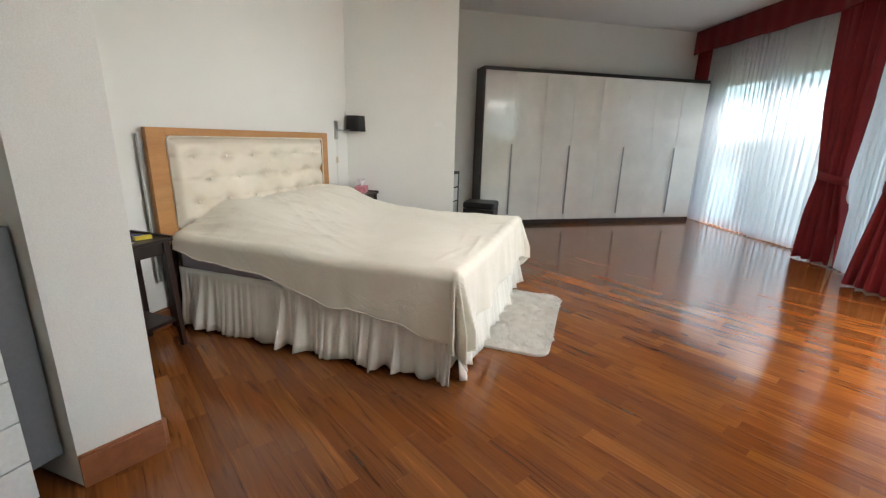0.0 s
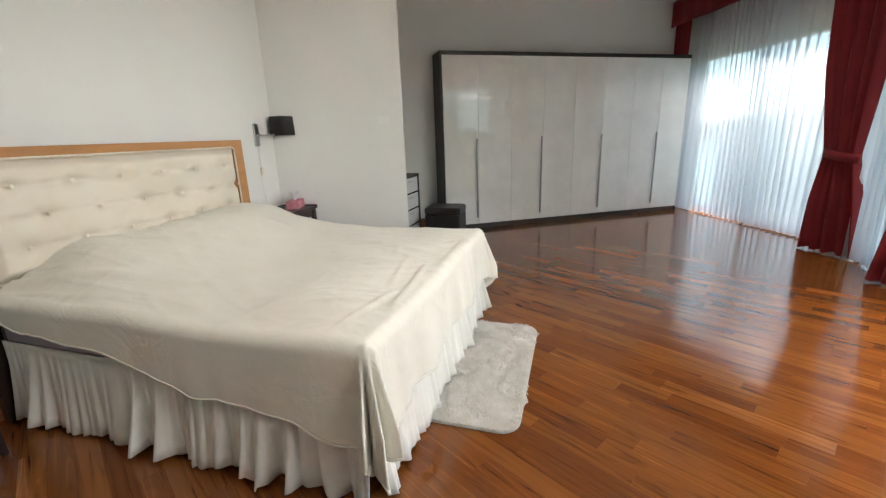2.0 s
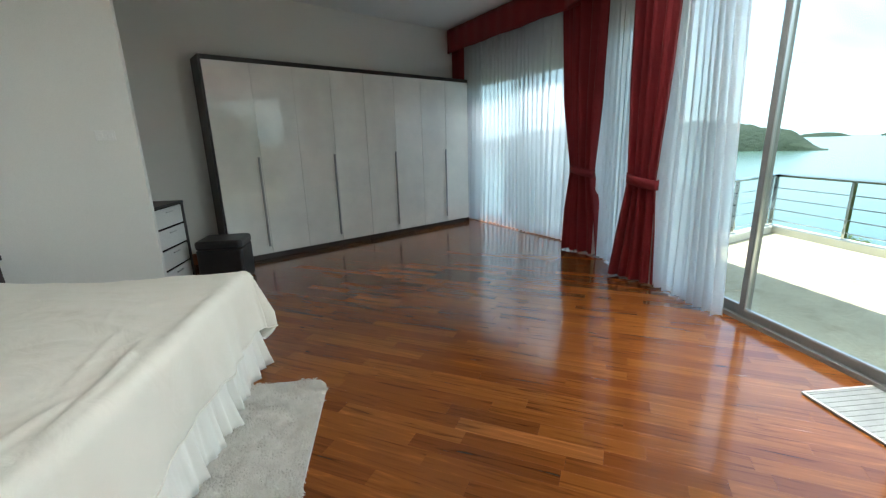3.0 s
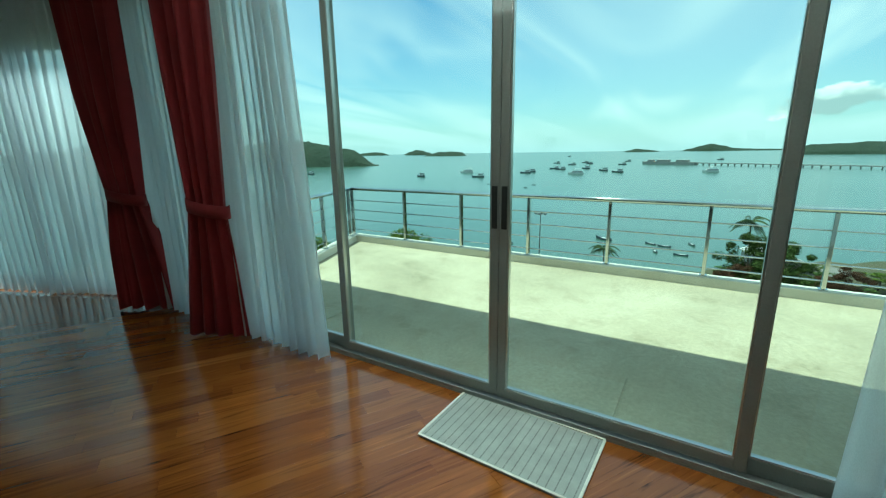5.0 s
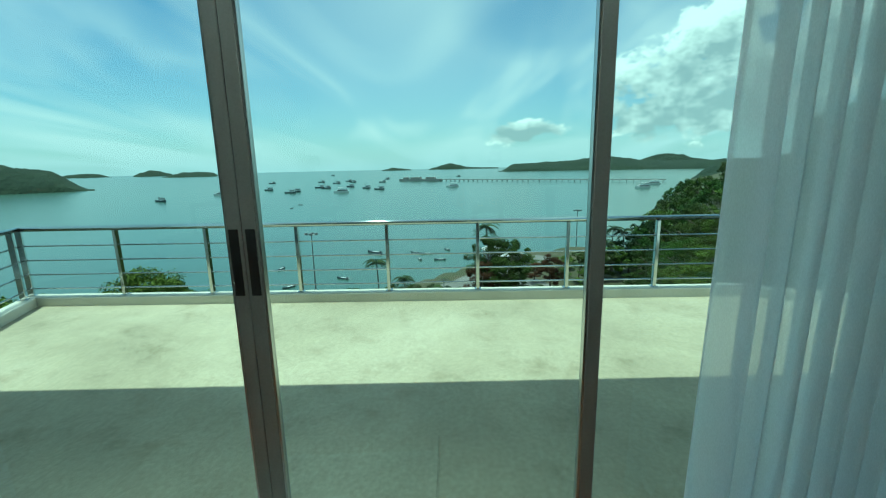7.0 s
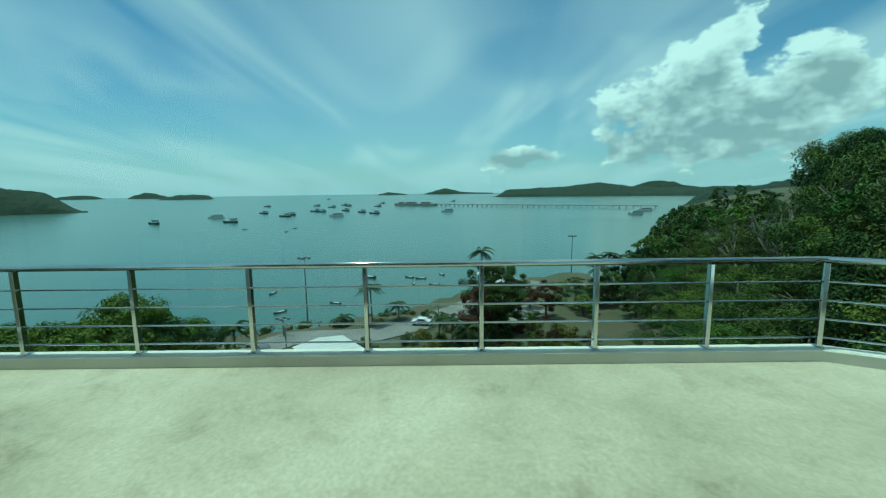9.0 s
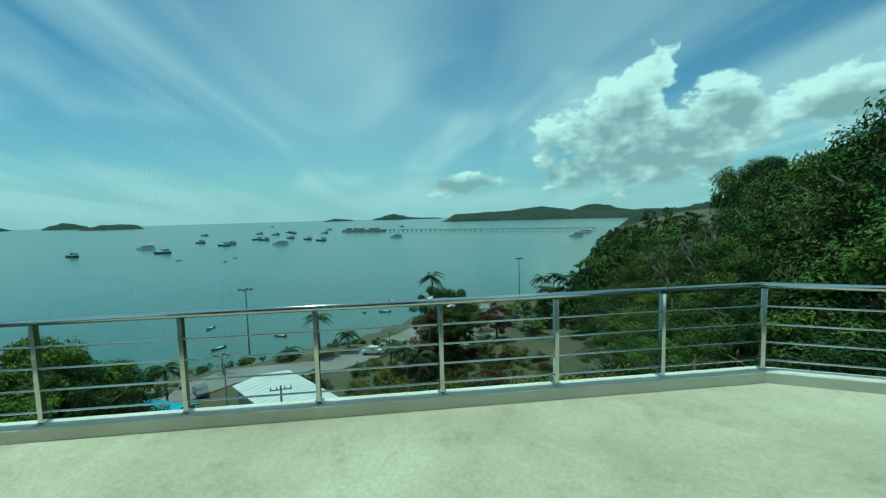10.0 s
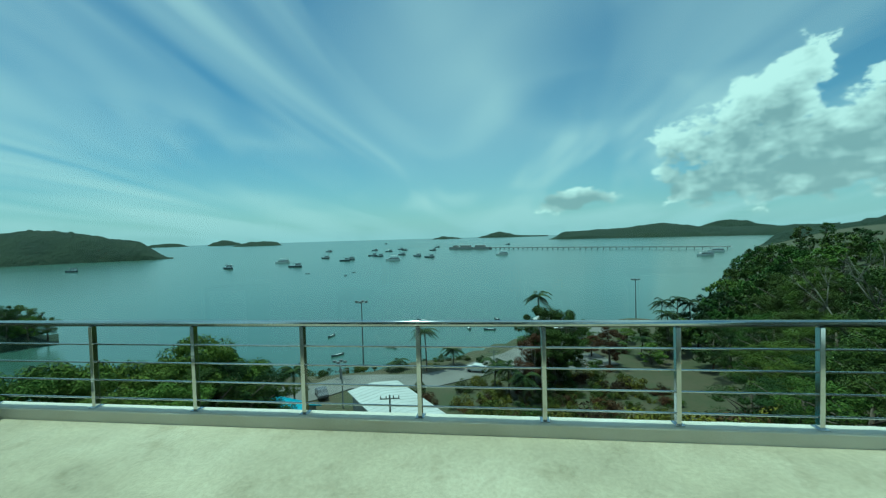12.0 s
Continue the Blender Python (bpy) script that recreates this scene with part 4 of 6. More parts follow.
# ---- wall lamps ----
def wall_lamp(y, z, reach, label):
    ob = thing("wall_lamp", pose(WX, y, z), label, "lamp", "bedside wall lamps")
    part("backplate", boxes((0.001, 0.016, -0.03, 0.03, -0.10, 0.10)), MAT["chrome"], ob, "brushed steel backplate", bevel=0.004)
    a = bmesh.new()
    polyline_tube(a, [(0.016, 0.0, 0.0), (0.06, 0.0, 0.0), (0.075, 0.1 * reach, 0.0), (0.09, 0.5 * reach, 0.0), (0.12, 0.95 * reach, 0.0), (0.12, reach, 0.03)], [0.008] * 6, 8)
    part("swing_arm", a, MAT["chrome"], ob, "steel swing arm", smooth=True)
    s = bmesh.new()
    cx, cy = 0.12, reach
    lo = [(cx + x, cy + yy) for x, yy in rounded(0.085, 0.105, 0.03)]
    hi = [(cx + x, cy + yy) for x, yy in rounded(0.078, 0.097, 0.03)]
    rows = [[s.verts.new((x, yy, zz)) for x, yy in r] for r, zz in ((lo, -0.008), (hi, 0.165))]
    n = len(lo)
    for i in range(n):
        s.faces.new((rows[0][i], rows[0][(i + 1) % n], rows[1][(i + 1) % n], rows[1][i]))
    sh = part("shade", s, MAT["shade"], ob, "black fabric shade", smooth=True)
    so = sh.modifiers.new("thickness", "SOLIDIFY")
    so.thickness = 0.003
    b = bmesh.new()
    bmesh.ops.create_uvsphere(b, u_segments=14, v_segments=10, radius=0.032, matrix=Matrix.Translation((cx, cy, 0.09)))
    tube(b, (cx, cy, 0.0), (cx, cy, 0.06), 0.013)
    part("bulb", b, MAT["white_plastic"], ob, "unlit white bulb", smooth=True)
    c = bmesh.new()
    pts = [(0.008, 0.0, -0.10), (0.010, 0.004, -0.25), (0.008, 0.0, -0.42), (0.012, 0.008, -0.66)]
    polyline_tube(c, pts, [0.003] * 4, 6)
    part("cord", c, MAT["white_plastic"], ob, "white hanging cord", smooth=True)
    part("cord_switch", boxes((0.004, 0.026, -0.013, 0.017, -0.36, -0.29)), MAT["pad"], ob, "small beige inline switch", bevel=0.006)
    return ob


wall_lamp(4.79, 1.41, 0.24, "black-shaded wall lamp with steel swing arm, unlit")
wall_lamp(2.12, 1.415, -0.04, "black-shaded swing-arm lamp on the wall by the bed")


# ---- switches and sockets ----
def plate(name, m, w, h, rockers, label, category):
    ob = thing(name, m, label, category)
    part("faceplate", boxes((-w / 2, w / 2, -0.009, -0.001, -h / 2, h / 2)), MAT["white_plastic"], ob, bevel=0.003)
    for i in range(rockers):
        x = -w / 2 + w * (i + 0.5) / rockers
        part("rocker", boxes((x - w / rockers * 0.28, x + w / rockers * 0.28, -0.013, -0.009, -h * 0.26, h * 0.26)), MAT["white_plastic"], ob, bevel=0.002)
    return ob


_sw = Vector(NOOK) + _d * 1.075
plate("light_switch", Matrix.Translation((_sw.x, _sw.y, 1.515)) @ Matrix.Rotation(math.atan2(_d.y, _d.x), 4, "Z"), 0.12, 0.072, 2, "white double light switch on the plain wall", "light switch")
plate("wall_socket", Matrix.Translation((WX, 2.335, 0.795)) @ Matrix.Rotation(radians(90), 4, "Z"), 0.15, 0.085, 2, "white double wall socket above the bedside table", "socket")
plate("wall_socket", Matrix.Translation((WX, 2.08, 0.80)) @ Matrix.Rotation(radians(90), 4, "Z"), 0.12, 0.085, 2, "white wall socket behind the snack bag", "socket")


# ---- things on and under the bedside tables ----
def alarm_clock():
    ob = thing("alarm_clock", pose(-2.24, 2.225, 0.72, 0, 0, 20), "small round black alarm clock on the bedside table", "clock")
    b = bmesh.new()
    tube(b, (-0.03, 0, 0.05), (0.02, 0, 0.05), 0.046, 0.05, 24)
    part("case", b, MAT["black"], ob, smooth=False, bevel=0.004)
    f = bmesh.new()
    tube(f, (0.0205, 0, 0.05), (0.024, 0, 0.05), 0.041, 0.041, 24)
    part("dial", f, MAT["satin"], ob, "grey clock dial")
    for k in range(12):
        t = math.radians(30 * k)
        part("hour_mark", boxes((0.0242, 0.0252, 0.034 * math.sin(t) - 0.0022, 0.034 * math.sin(t) + 0.0022, 0.05 + 0.034 * math.cos(t) - 0.0022, 0.05 + 0.034 * math.cos(t) + 0.0022)), MAT["white_plastic"], ob)
    h = boxes((0.0245, 0.0265, -0.002, 0.002, 0.05, 0.082), (0.0245, 0.0265, -0.002, 0.022, 0.048, 0.052))
    part("hand", h, MAT["white_plastic"], ob, "pale clock hands")
    part("foot", boxes((-0.03, 0.015, -0.034, -0.020, 0.0, 0.014)), MAT["black"], ob)
    part("foot", boxes((-0.03, 0.015, 0.020, 0.034, 0.0, 0.014)), MAT["black"], ob)


def crumpled(name, m, size, material, label, category, seed, smooth=False):
    ob = thing(name, m, label, category)
    bm = bmesh.new()
    bmesh.ops.create_icosphere(bm, subdivisions=3, radius=1.0)
    for v in bm.verts:
        n = noise.noise(v.co * 1.7 + Vector((seed, 0, 0))) * 0.35 + noise.noise(v.co * 4 + Vector((0, seed, 0))) * 0.15
        c = v.co * (1 + n)
        v.co = Vector((c.x * size[0], c.y * size[1], max(c.z, -0.8) * size[2] + size[2] * 0.8))
    part(name + "_wrap", bm, material, ob, smooth=smooth)
    return ob


def water_bottle():
    ob = thing("water_bottle", pose(-2.20, 2.12, 0.19), "clear plastic water bottle standing on the table shelf", "bottle")
    b = bmesh.new()
    lathe(b, [(0.029, 0), (0.037, 0.01)] + [(0.037 if k % 2 else 0.0335, 0.025 + 0.016 * k) for k in range(16)] + [(0.036, 0.285), (0.029, 0.315), (0.015, 0.350), (0.013, 0.362)], 24)
    part("bottle_body", b, MAT["bottle"], ob, smooth=True)
    l = bmesh.new()
    lathe(l, [(0.0376, 0.165), (0.0376, 0.205)], 24)
    part("bottle_label", l, MAT["label_green"], ob, "faded green label")
    c = bmesh.new()
    lathe(c, [(0.016, 0.352), (0.016, 0.376), (0.011, 0.380)], 14)
    part("cap", c, MAT["label_blue"], ob, "pale blue screw cap")


alarm_clock()
crumpled("snack_bag", pose(-2.22, 2.105, 0.722, 0, 0, 30), (0.06, 0.065, 0.062), MAT["snack"], "crumpled peach snack bag with red spots on the bedside table", "bag", 3)
_b2 = thing("lighter_box", pose(-2.14, 2.335, 0.72, 0, 0, 75), "small yellow box on the bedside table", "box")
part("carton", boxes((-0.045, 0.045, -0.018, 0.018, 0.0, 0.022)), MAT["yellow"], _b2, bevel=0.002)
_b3 = thing("pen_case", pose(-2.22, 2.30, 0.72, 0, 0, 80), "slim dark blue pen case lying on the table", "case")
part("case_body", boxes((-0.075, 0.075, -0.014, 0.014, 0.0, 0.018)), MAT["navy"], _b3, bevel=0.005)
_b4 = thing("oil_bottle", pose(-2.31, 2.045, 0.72), "small amber oil bottle on the bedside table", "bottle")
_bm = bmesh.new()
lathe(_bm, [(0.03, 0), (0.034, 0.01), (0.034, 0.09), (0.015, 0.12), (0.013, 0.14)], 16)
part("flask", _bm, MAT["oil"], _b4, smooth=True)
_bm = bmesh.new()
lathe(_bm, [(0.016, 0.141), (0.016, 0.165), (0.012, 0.168)], 12)
part("cap", _bm, MAT["white_plastic"], _b4, "white cap")
for _x, _y, _r, _s in ((-2.11, 2.12, 12, 0.07), (-2.15, 2.03, -20, 0.06), (-2.10, 2.20, 40, 0.045)):
    _l = thing("paper_slip", pose(_x, _y, 0.7215, 0, 0, _r), "crumpled printed paper slip on the table", "paper", "paper slips")
    _bm = bmesh.new()
    grid(_bm, 8, 6, lambda u, v: Vector(((u - 0.5) * 2 * _s, (v - 0.5) * 1.3 * _s, 0.004 + 0.008 * abs(noise.noise(Vector((u * 3 + _r, v * 3, 0)))))))
    part("sheet", _bm, MAT["paper"], _l, smooth=True)
water_bottle()


def tissue_box():
    ob = thing("tissue_box", pose(-2.17, 4.93, 0.72, 0, 0, 20), "pink patterned tissue box with a white tissue", "tissue box")
    part("carton", boxes((-0.06, 0.06, -0.11, 0.11, 0, 0.075)), MAT["pink"], ob, bevel=0.006)
    b = bmesh.new()

    def fn(u, v):
        a = 2 * math.pi * u
        r = 0.012 + 0.05 * v + 0.012 * math.sin(3 * a + 2 * v)
        return Vector((r * math.cos(a) * 0.7, r * math.sin(a), 0.076 + 0.075 * v + 0.012 * math.sin(2 * a)))

    grid(b, 24, 6, fn)
    part("tissue", b, MAT["tissue"], ob, "white tissue sticking up", smooth=True)


tissue_box()
crumpled("sunglasses_pouch", pose(-2.20, 4.70, 0.72), (0.05, 0.07, 0.03), MAT["black"], "small black pouch on the bedside table", "pouch", 8, True)


# ---- stool, drawer cabinets ----
def stool():
    ob = thing("stool", pose(-1.155, 6.60, 0, 0, 0, 2), "black leather cube stool beside the wardrobe", "stool")
    bm = bmesh.new()
    prism(bm, rounded(0.225, 0.20, 0.03), 0.02, 0.38)
    part("body", bm, MAT["leather"], ob, bevel=0.008)
    b2 = bmesh.new()
    prism(b2, rounded(0.232, 0.207, 0.05), 0.383, 0.475)
    part("seat", b2, MAT["leather"], ob, "padded black leather seat", bevel=0.025)
    for x in (-0.18, 0.18):
        for y in (-0.15, 0.15):
            part("foot", boxes((x - 0.02, x + 0.02, y - 0.02, y + 0.02, 0, 0.02)), MAT["black"], ob)


def drawer_cabinet(name, m, W, D, Ht, rows, side_mat, front_mat, top_mat, label, knob=True, rim=0.0):
    """Front faces +x; W along y."""
    ob = thing(name, m, label, "drawer cabinet")
    part("body", boxes((-D, -0.02 + (0.024 if rim else 0), 0, 0.018 + rim, 0, Ht - 0.025), (-D, -0.02 + (0.024 if rim else 0), W - 0.018 - rim, W, 0, Ht - 0.025), (-D, -D + 0.012, 0.018, W - 0.018, 0.03, Ht - 0.025), (-D + 0.012, -0.03, 0.018, W - 0.018, 0.03, 0.05)), side_mat, ob, bevel=0.002)
    part("top", boxes((-D - 0.003, 0.006, -0.006, W + 0.006, Ht - 0.025, Ht)), top_mat, ob, bevel=0.003)
    h = (Ht - 0.025 - 0.06) / rows
    for i in range(rows):
        z = 0.06 + i * h
        dr = part("drawer", boxes((-0.02, -0.001, 0.004 + (0.016 + rim if rim else 0), W - 0.004 - (0.016 + rim if rim else 0), z + 0.002 + rim * 0.3, z + h - 0.003 - rim * 0.3)), front_mat, ob, "white drawer front", bevel=0.0015)
        if knob:
            b = bmesh.new()
            tube(b, (-0.001, W / 2 - 0.05, z + h * 0.75), (0.012, W / 2 - 0.05, z + h * 0.75), 0.004)
            tube(b, (-0.001, W / 2 + 0.05, z + h * 0.75), (0.012, W / 2 + 0.05, z + h * 0.75), 0.004)
            tube(b, (0.012, W / 2 - 0.06, z + h * 0.75), (0.012, W / 2 + 0.06, z + h * 0.75), 0.005)
            part("handle", b, MAT["chrome"], dr, "small steel bar handle", smooth=False)
    return ob


stool()
drawer_cabinet("drawer_cabinet", pose(-1.52, 6.02, 0), 0.62, 0.45, 0.89, 4, MAT["carcass"], MAT["white_drawer"], MAT["carcass"], "small black and white drawer cabinet behind the wall end", rim=0.03)
_c = drawer_cabinet("chest_of_drawers", pose(-1.40, 0.40, 0), 0.93, 0.44, 1.03, 6, MAT["grey_paint"], MAT["white_drawer"], MAT["grey_paint"], "tall grey chest with white drawers beside the wall")
part("side_panel", boxes((-0.44, -0.05, 0.937, 1.04, 0.14, 1.03)), MAT["grey_paint"], _c, "flat grey side panel", bevel=0.003)


# ---- rugs ----
def shag_rug():
    ob = thing("shag_rug", pose(-0.07, 3.715, 0), "small white shaggy rug with rounded corners", "rug")
    outline = rounded(0.275, 0.57, 0.10)
    bm = bmesh.new()
    prism(bm, outline, 0.0, 0.019)
    part("backing", bm, MAT["fur"], ob)
    rnd = random.Random(5)
    t = bmesh.new()
    for i in range(7500):
        x, y = rnd.uniform(-0.275, 0.275), rnd.uniform(-0.57, 0.57)
        dx, dy = max(abs(x) - 0.175, 0), max(abs(y) - 0.47, 0)
        if dx * dx + dy * dy > 0.0098:
            continue
        a = 5 * noise.noise(Vector((x * 6, y * 6, 0))) + rnd.uniform(-0.5, 0.5)
        ln, w = rnd.uniform(0.018, 0.034), 0.0042
        c, s = math.cos(a), math.sin(a)
        z1 = 0.016 + rnd.uniform(0.006, 0.012)
        p = [(x - s * w, y + c * w, 0.010), (x + s * w, y - c * w, 0.010), (x + c * ln * 0.6 + s * w * 0.7, y + s * ln * 0.6 - c * w * 0.7, z1), (x + c * ln * 0.6 - s * w * 0.7, y + s * ln * 0.6 + c * w * 0.7, z1)]
        vs = [t.verts.new(q) for q in p]
        t.faces.new(vs)
        e = t.verts.new((x + c * ln, y + s * ln, z1 - 0.006))
        t.faces.new((vs[3], vs[2], e))
    part("fur", t, MAT["fur"], ob, "tousled white fur", kind="stuff")


def door_mat():
    ob = thing("door_mat", pose(3.03, 3.28, 0, 0, 0, -2), "pale grey ribbed cotton mat before the sliding door", "mat")
    bm = bmesh.new()
    prism(bm, rounded(0.225, 0.39, 0.008), 0.0, 0.009)
    part("mat_body", bm, MAT["mat_fabric"], ob)
    e = bmesh.new()
    for a in (-1, 1):
        box(e, a * 0.222 - 0.006, a * 0.222 + 0.006, -0.39, 0.39, 0.009, 0.014)
        box(e, -0.216, 0.216, a * 0.387 - 0.006, a * 0.387 + 0.006, 0.009, 0.014)
    part("hem", e, MAT["fur"], ob, "paler stitched hem")
    for i in range(20):
        y = -0.365 + i * 0.0384
        b = bmesh.new()
        for k in range(14):
            x = -0.205 + k * 0.0295
            box(b, x, x + 0.024, y - 0.0022, y + 0.0022, 0.0085, 0.0102)
        part("stripe", b, MAT["mat_line"], ob)


shag_rug()
door_mat()


# ---- terrace ----
TZ = -0.06
TER = [(GX + 0.16, -5.2), (3.85, -5.2), (6.41, -0.33), (6.41, 7.50), (4.45, 6.72), (3.35, 9.30), (2.4, 9.95), (GX + 0.16, 7.35)]
prism_structure("terrace_slab", [(x + (0.07 if x > 5 else 0), y) for x, y in TER], TZ - 0.35, TZ, MAT["concrete"])
prism_structure("house_base", [(-3.3, -5.0), (3.3, -5.0), (6.2, -0.3), (6.2, 7.3), (4.3, 6.6), (2.2, 9.8), (-3.2, 7.0)], -7.5, TZ - 0.36, MAT["render"])


# paved strip along the house, a little proud of the terrace, in long slabs
for _y0, _y1 in ((-4.6, -2.0), (-1.99, 0.49), (0.50, 2.89), (2.90, 5.29), (5.30, 7.2)):
    part("slab", boxes((GX + 0.162, 4.02, _y0, _y1, TZ - 0.02, TZ + 0.006)), MAT["concrete"], bpy.data.objects["terrace_slab"], bevel=0.004)


def kerb(a, b):
    a, b = Vector(a), Vector(b)
    d = (b - a).normalized()
    n = Vector((-d.y, d.x))
    k = 0.075
    bm = bmesh.new()
    ln = (b - a).length

    def fn(u, v):
        prof = ((-k, 0.0), (-k + 0.002, 0.092), (-k + 0.012, 0.101), (k - 0.012, 0.103), (k, 0.092), (k, -0.3))
        i = round(v * 5)
        o, z = prof[i]
        w = 0.0035 * noise.noise(Vector((u * ln * 9, i * 3.0, a.y))) + 0.003 * noise.noise(Vector((u * ln * 31, i, 2)))
        p = a + d * (u * ln) + n * (o + w)
        return Vector((p.x, p.y, TZ + z + (w if i in (1, 2, 3) else 0)))

    grid(bm, int(ln * 26), 5, fn)
    return part("terrace_kerb", bm, MAT["kerb"], None, kind="structure", smooth=False)


def railing(a, b, posts, label):
    a, b = Vector(a), Vector(b)
    ob = thing("railing", Matrix.Identity(4), label, "railing", "terrace railings")
    d = (b - a).normalized()
    ang = math.atan2(d.y, d.x)
    zc = TZ + 0.10
    for s in posts:
        p = a + d * s
        bm = bmesh.new()
        m = Matrix.Translation((p.x, p.y, 0)) @ Matrix.Rotation(ang, 4, "Z")
        box(bm, -0.017, 0.017, -0.026, 0.026, zc - 0.03, 0.765, m)
        po = part("post", bm, MAT["inox"], ob, bevel=0.003)
        f = bmesh.new()
        box(f, -0.035, 0.035, -0.045, 0.045, zc + 0.002, zc + 0.010, m)
        part("base_flange", f, MAT["inox"], po, bevel=0.002)
    h = bmesh.new()
    e = d * 0.02
    tube(h, (*(a - e), 0.790), (*(b + e), 0.790), 0.0265, n=16)
    part("handrail", h, MAT["inox"], ob, "polished stainless steel handrail", smooth=True)
    for z in (0.605, 0.445, 0.285, 0.125):
        r = bmesh.new()
        tube(r, (*a, z), (*b, z), 0.0085, n=8)
        part("rail_bar", r, MAT["inox"], ob, smooth=True)
    return ob


RUNS = [((6.41, -0.32), (6.41, 7.50), [0.945 * k for k in range(1, 3)] + [2.85, 3.82, 4.79, 5.775, 6.76], "stainless steel terrace railing with four bars"),
        ((3.85, -5.2), (6.41, -0.32), [0.05, 0.75, 1.72, 2.69, 3.66, 4.53, 5.50], "stainless steel railing along the terrace's slanting side"),
        ((6.41, 7.50), (4.45, 6.72), [0.01, 0.17, 1.1, 2.1], "short stainless steel railing at the terrace corner"),
        ((4.45, 6.72), (3.35, 9.30), [0.95, 1.9, 2.78], "stainless steel railing outside the bay window")]
for _a, _bb, _ps, _lab in RUNS:
    kerb(_a, _bb)
    railing(_a, _bb, _ps, _lab)


# ---- outdoor materials ----
def make_sea():
    m, nt, b = nodes_of("sea_water")
    col = ramp(nt, noise_node(nt, 0.006, 5, stretch=(1, 0.4, 1)), ((0.3, (0.052, 0.104, 0.080)), (0.7, (0.074, 0.142, 0.110))))
    nt.links.new(col, b.inputs["Base Color"])
    b.inputs["Roughness"].default_value = 0.2
    b.inputs["Specular IOR Level"].default_value = 0.5
    bump_to(nt, b, noise_node(nt, 0.07, 3), 0.15, 0.8)
    return m


MAT["sea"] = make_sea()
MAT["soil"] = surface("scrub_ground", (0.105, 0.085, 0.050), (0.055, 0.072, 0.028), 0.14, 0.95, fine=1.5, bump=0.5, dist=0.2, detail=8)
MAT["road"] = surface("worn_asphalt", (0.16, 0.155, 0.14), (0.24, 0.23, 0.21), 0.2, 0.9, fine=6, bump=0.1)
MAT["leaf"] = make_leaf("tree_leaf", (0.018, 0.040, 0.010), (0.068, 0.105, 0.026))
MAT["leaf_bright"] = make_leaf("bright_leaf", (0.036, 0.075, 0.012), (0.115, 0.175, 0.034))
MAT["leaf_scrub"] = make_leaf("yellowish_scrub_leaf", (0.055, 0.065, 0.012), (0.15, 0.15, 0.035))
MAT["leaf_palm"] = make_leaf("palm_leaf", (0.010, 0.024, 0.007), (0.034, 0.056, 0.014))
MAT["leaf_red"] = make_leaf("reddish_leaf", (0.035, 0.020, 0.012), (0.10, 0.055, 0.035))
MAT["bark"] = surface("bark", (0.10, 0.08, 0.06), (0.19, 0.155, 0.12), 3, 0.95, fine=14, stretch=(6, 6, 1), bump=0.4, dist=0.02)
MAT["hill"] = surface("far_forest", (0.010, 0.026, 0.013), (0.024, 0.043, 0.020), 0.02, 0.95, fine=0.12, bump=0.8, dist=6.0, detail=9)
MAT["roof_white"] = surface("white_metal_roof", (0.55, 0.55, 0.53), (0.64, 0.64, 0.62), 0.3, 0.5, fine=4, bump=0.05)
MAT["roof_blue"] = surface("blue_metal_roof", (0.04, 0.30, 0.42), (0.06, 0.38, 0.50), 0.5, 0.5, fine=5, bump=0.05)
MAT["hut_wall"] = surface("grey_hut_wall", (0.30, 0.29, 0.27), (0.40, 0.38, 0.35), 0.6, 0.9, fine=6)
MAT["boat_dark"] = surface("dark_boat_paint", (0.03, 0.05, 0.07), (0.07, 0.09, 0.10), 0.6, 0.5)
MAT["boat_white"] = surface("white_boat_paint", (0.66, 0.67, 0.66), (0.76, 0.77, 0.76), 0.5, 0.4)
MAT["pole"] = surface("galvanised_pole", (0.22, 0.23, 0.23), (0.30, 0.31, 0.31), 1.0, 0.5, 0.5)
MAT["pier"] = surface("pier_concrete", (0.30, 0.30, 0.28), (0.40, 0.40, 0.38), 0.3, 0.9)
MAT["car_white"] = surface("white_car_paint", (0.68, 0.68, 0.67), (0.74, 0.74, 0.73), 0.8, 0.25)
MAT["car_grey"] = surface("grey_car_paint", (0.12, 0.12, 0.13), (0.18, 0.18, 0.19), 0.8, 0.25)
MAT["tyre"] = surface("tyre_rubber", (0.015, 0.015, 0.015), (0.025, 0.025, 0.025), 4, 0.9)
MAT["car_glass"] = surface("dark_car_glass", (0.01, 0.012, 0.014), (0.02, 0.022, 0.024), 2, 0.08)

EX, EY, EZ = 3.15, 2.87, 1.48
SEA = -29.0


def polar(az, r, z=0.0):
    a = radians(az)
    return Vector((EX + r * math.cos(a), EY + r * math.sin(a), z))


def lerp_table(t, x):
    if x <= t[0][0]:
        return t[0][1]
    for (a, va), (b, vb) in zip(t, t[1:]):
        if x <= b:
            return va + (vb - va) * (x - a) / (b - a)
    return t[-1][1]


SHORE = [(-180, 900), (-31, 900), (-29.8, 700), (-29.0, 520), (-28.2, 400), (-27, 230), (-25.5, 165), (-23, 142), (-19, 158), (-17, 162), (-8, 140), (0, 118), (5, 107), (10, 103), (20, 98), (28, 100), (35, 106), (45, 110), (60, 122), (90, 150), (180, 400)]


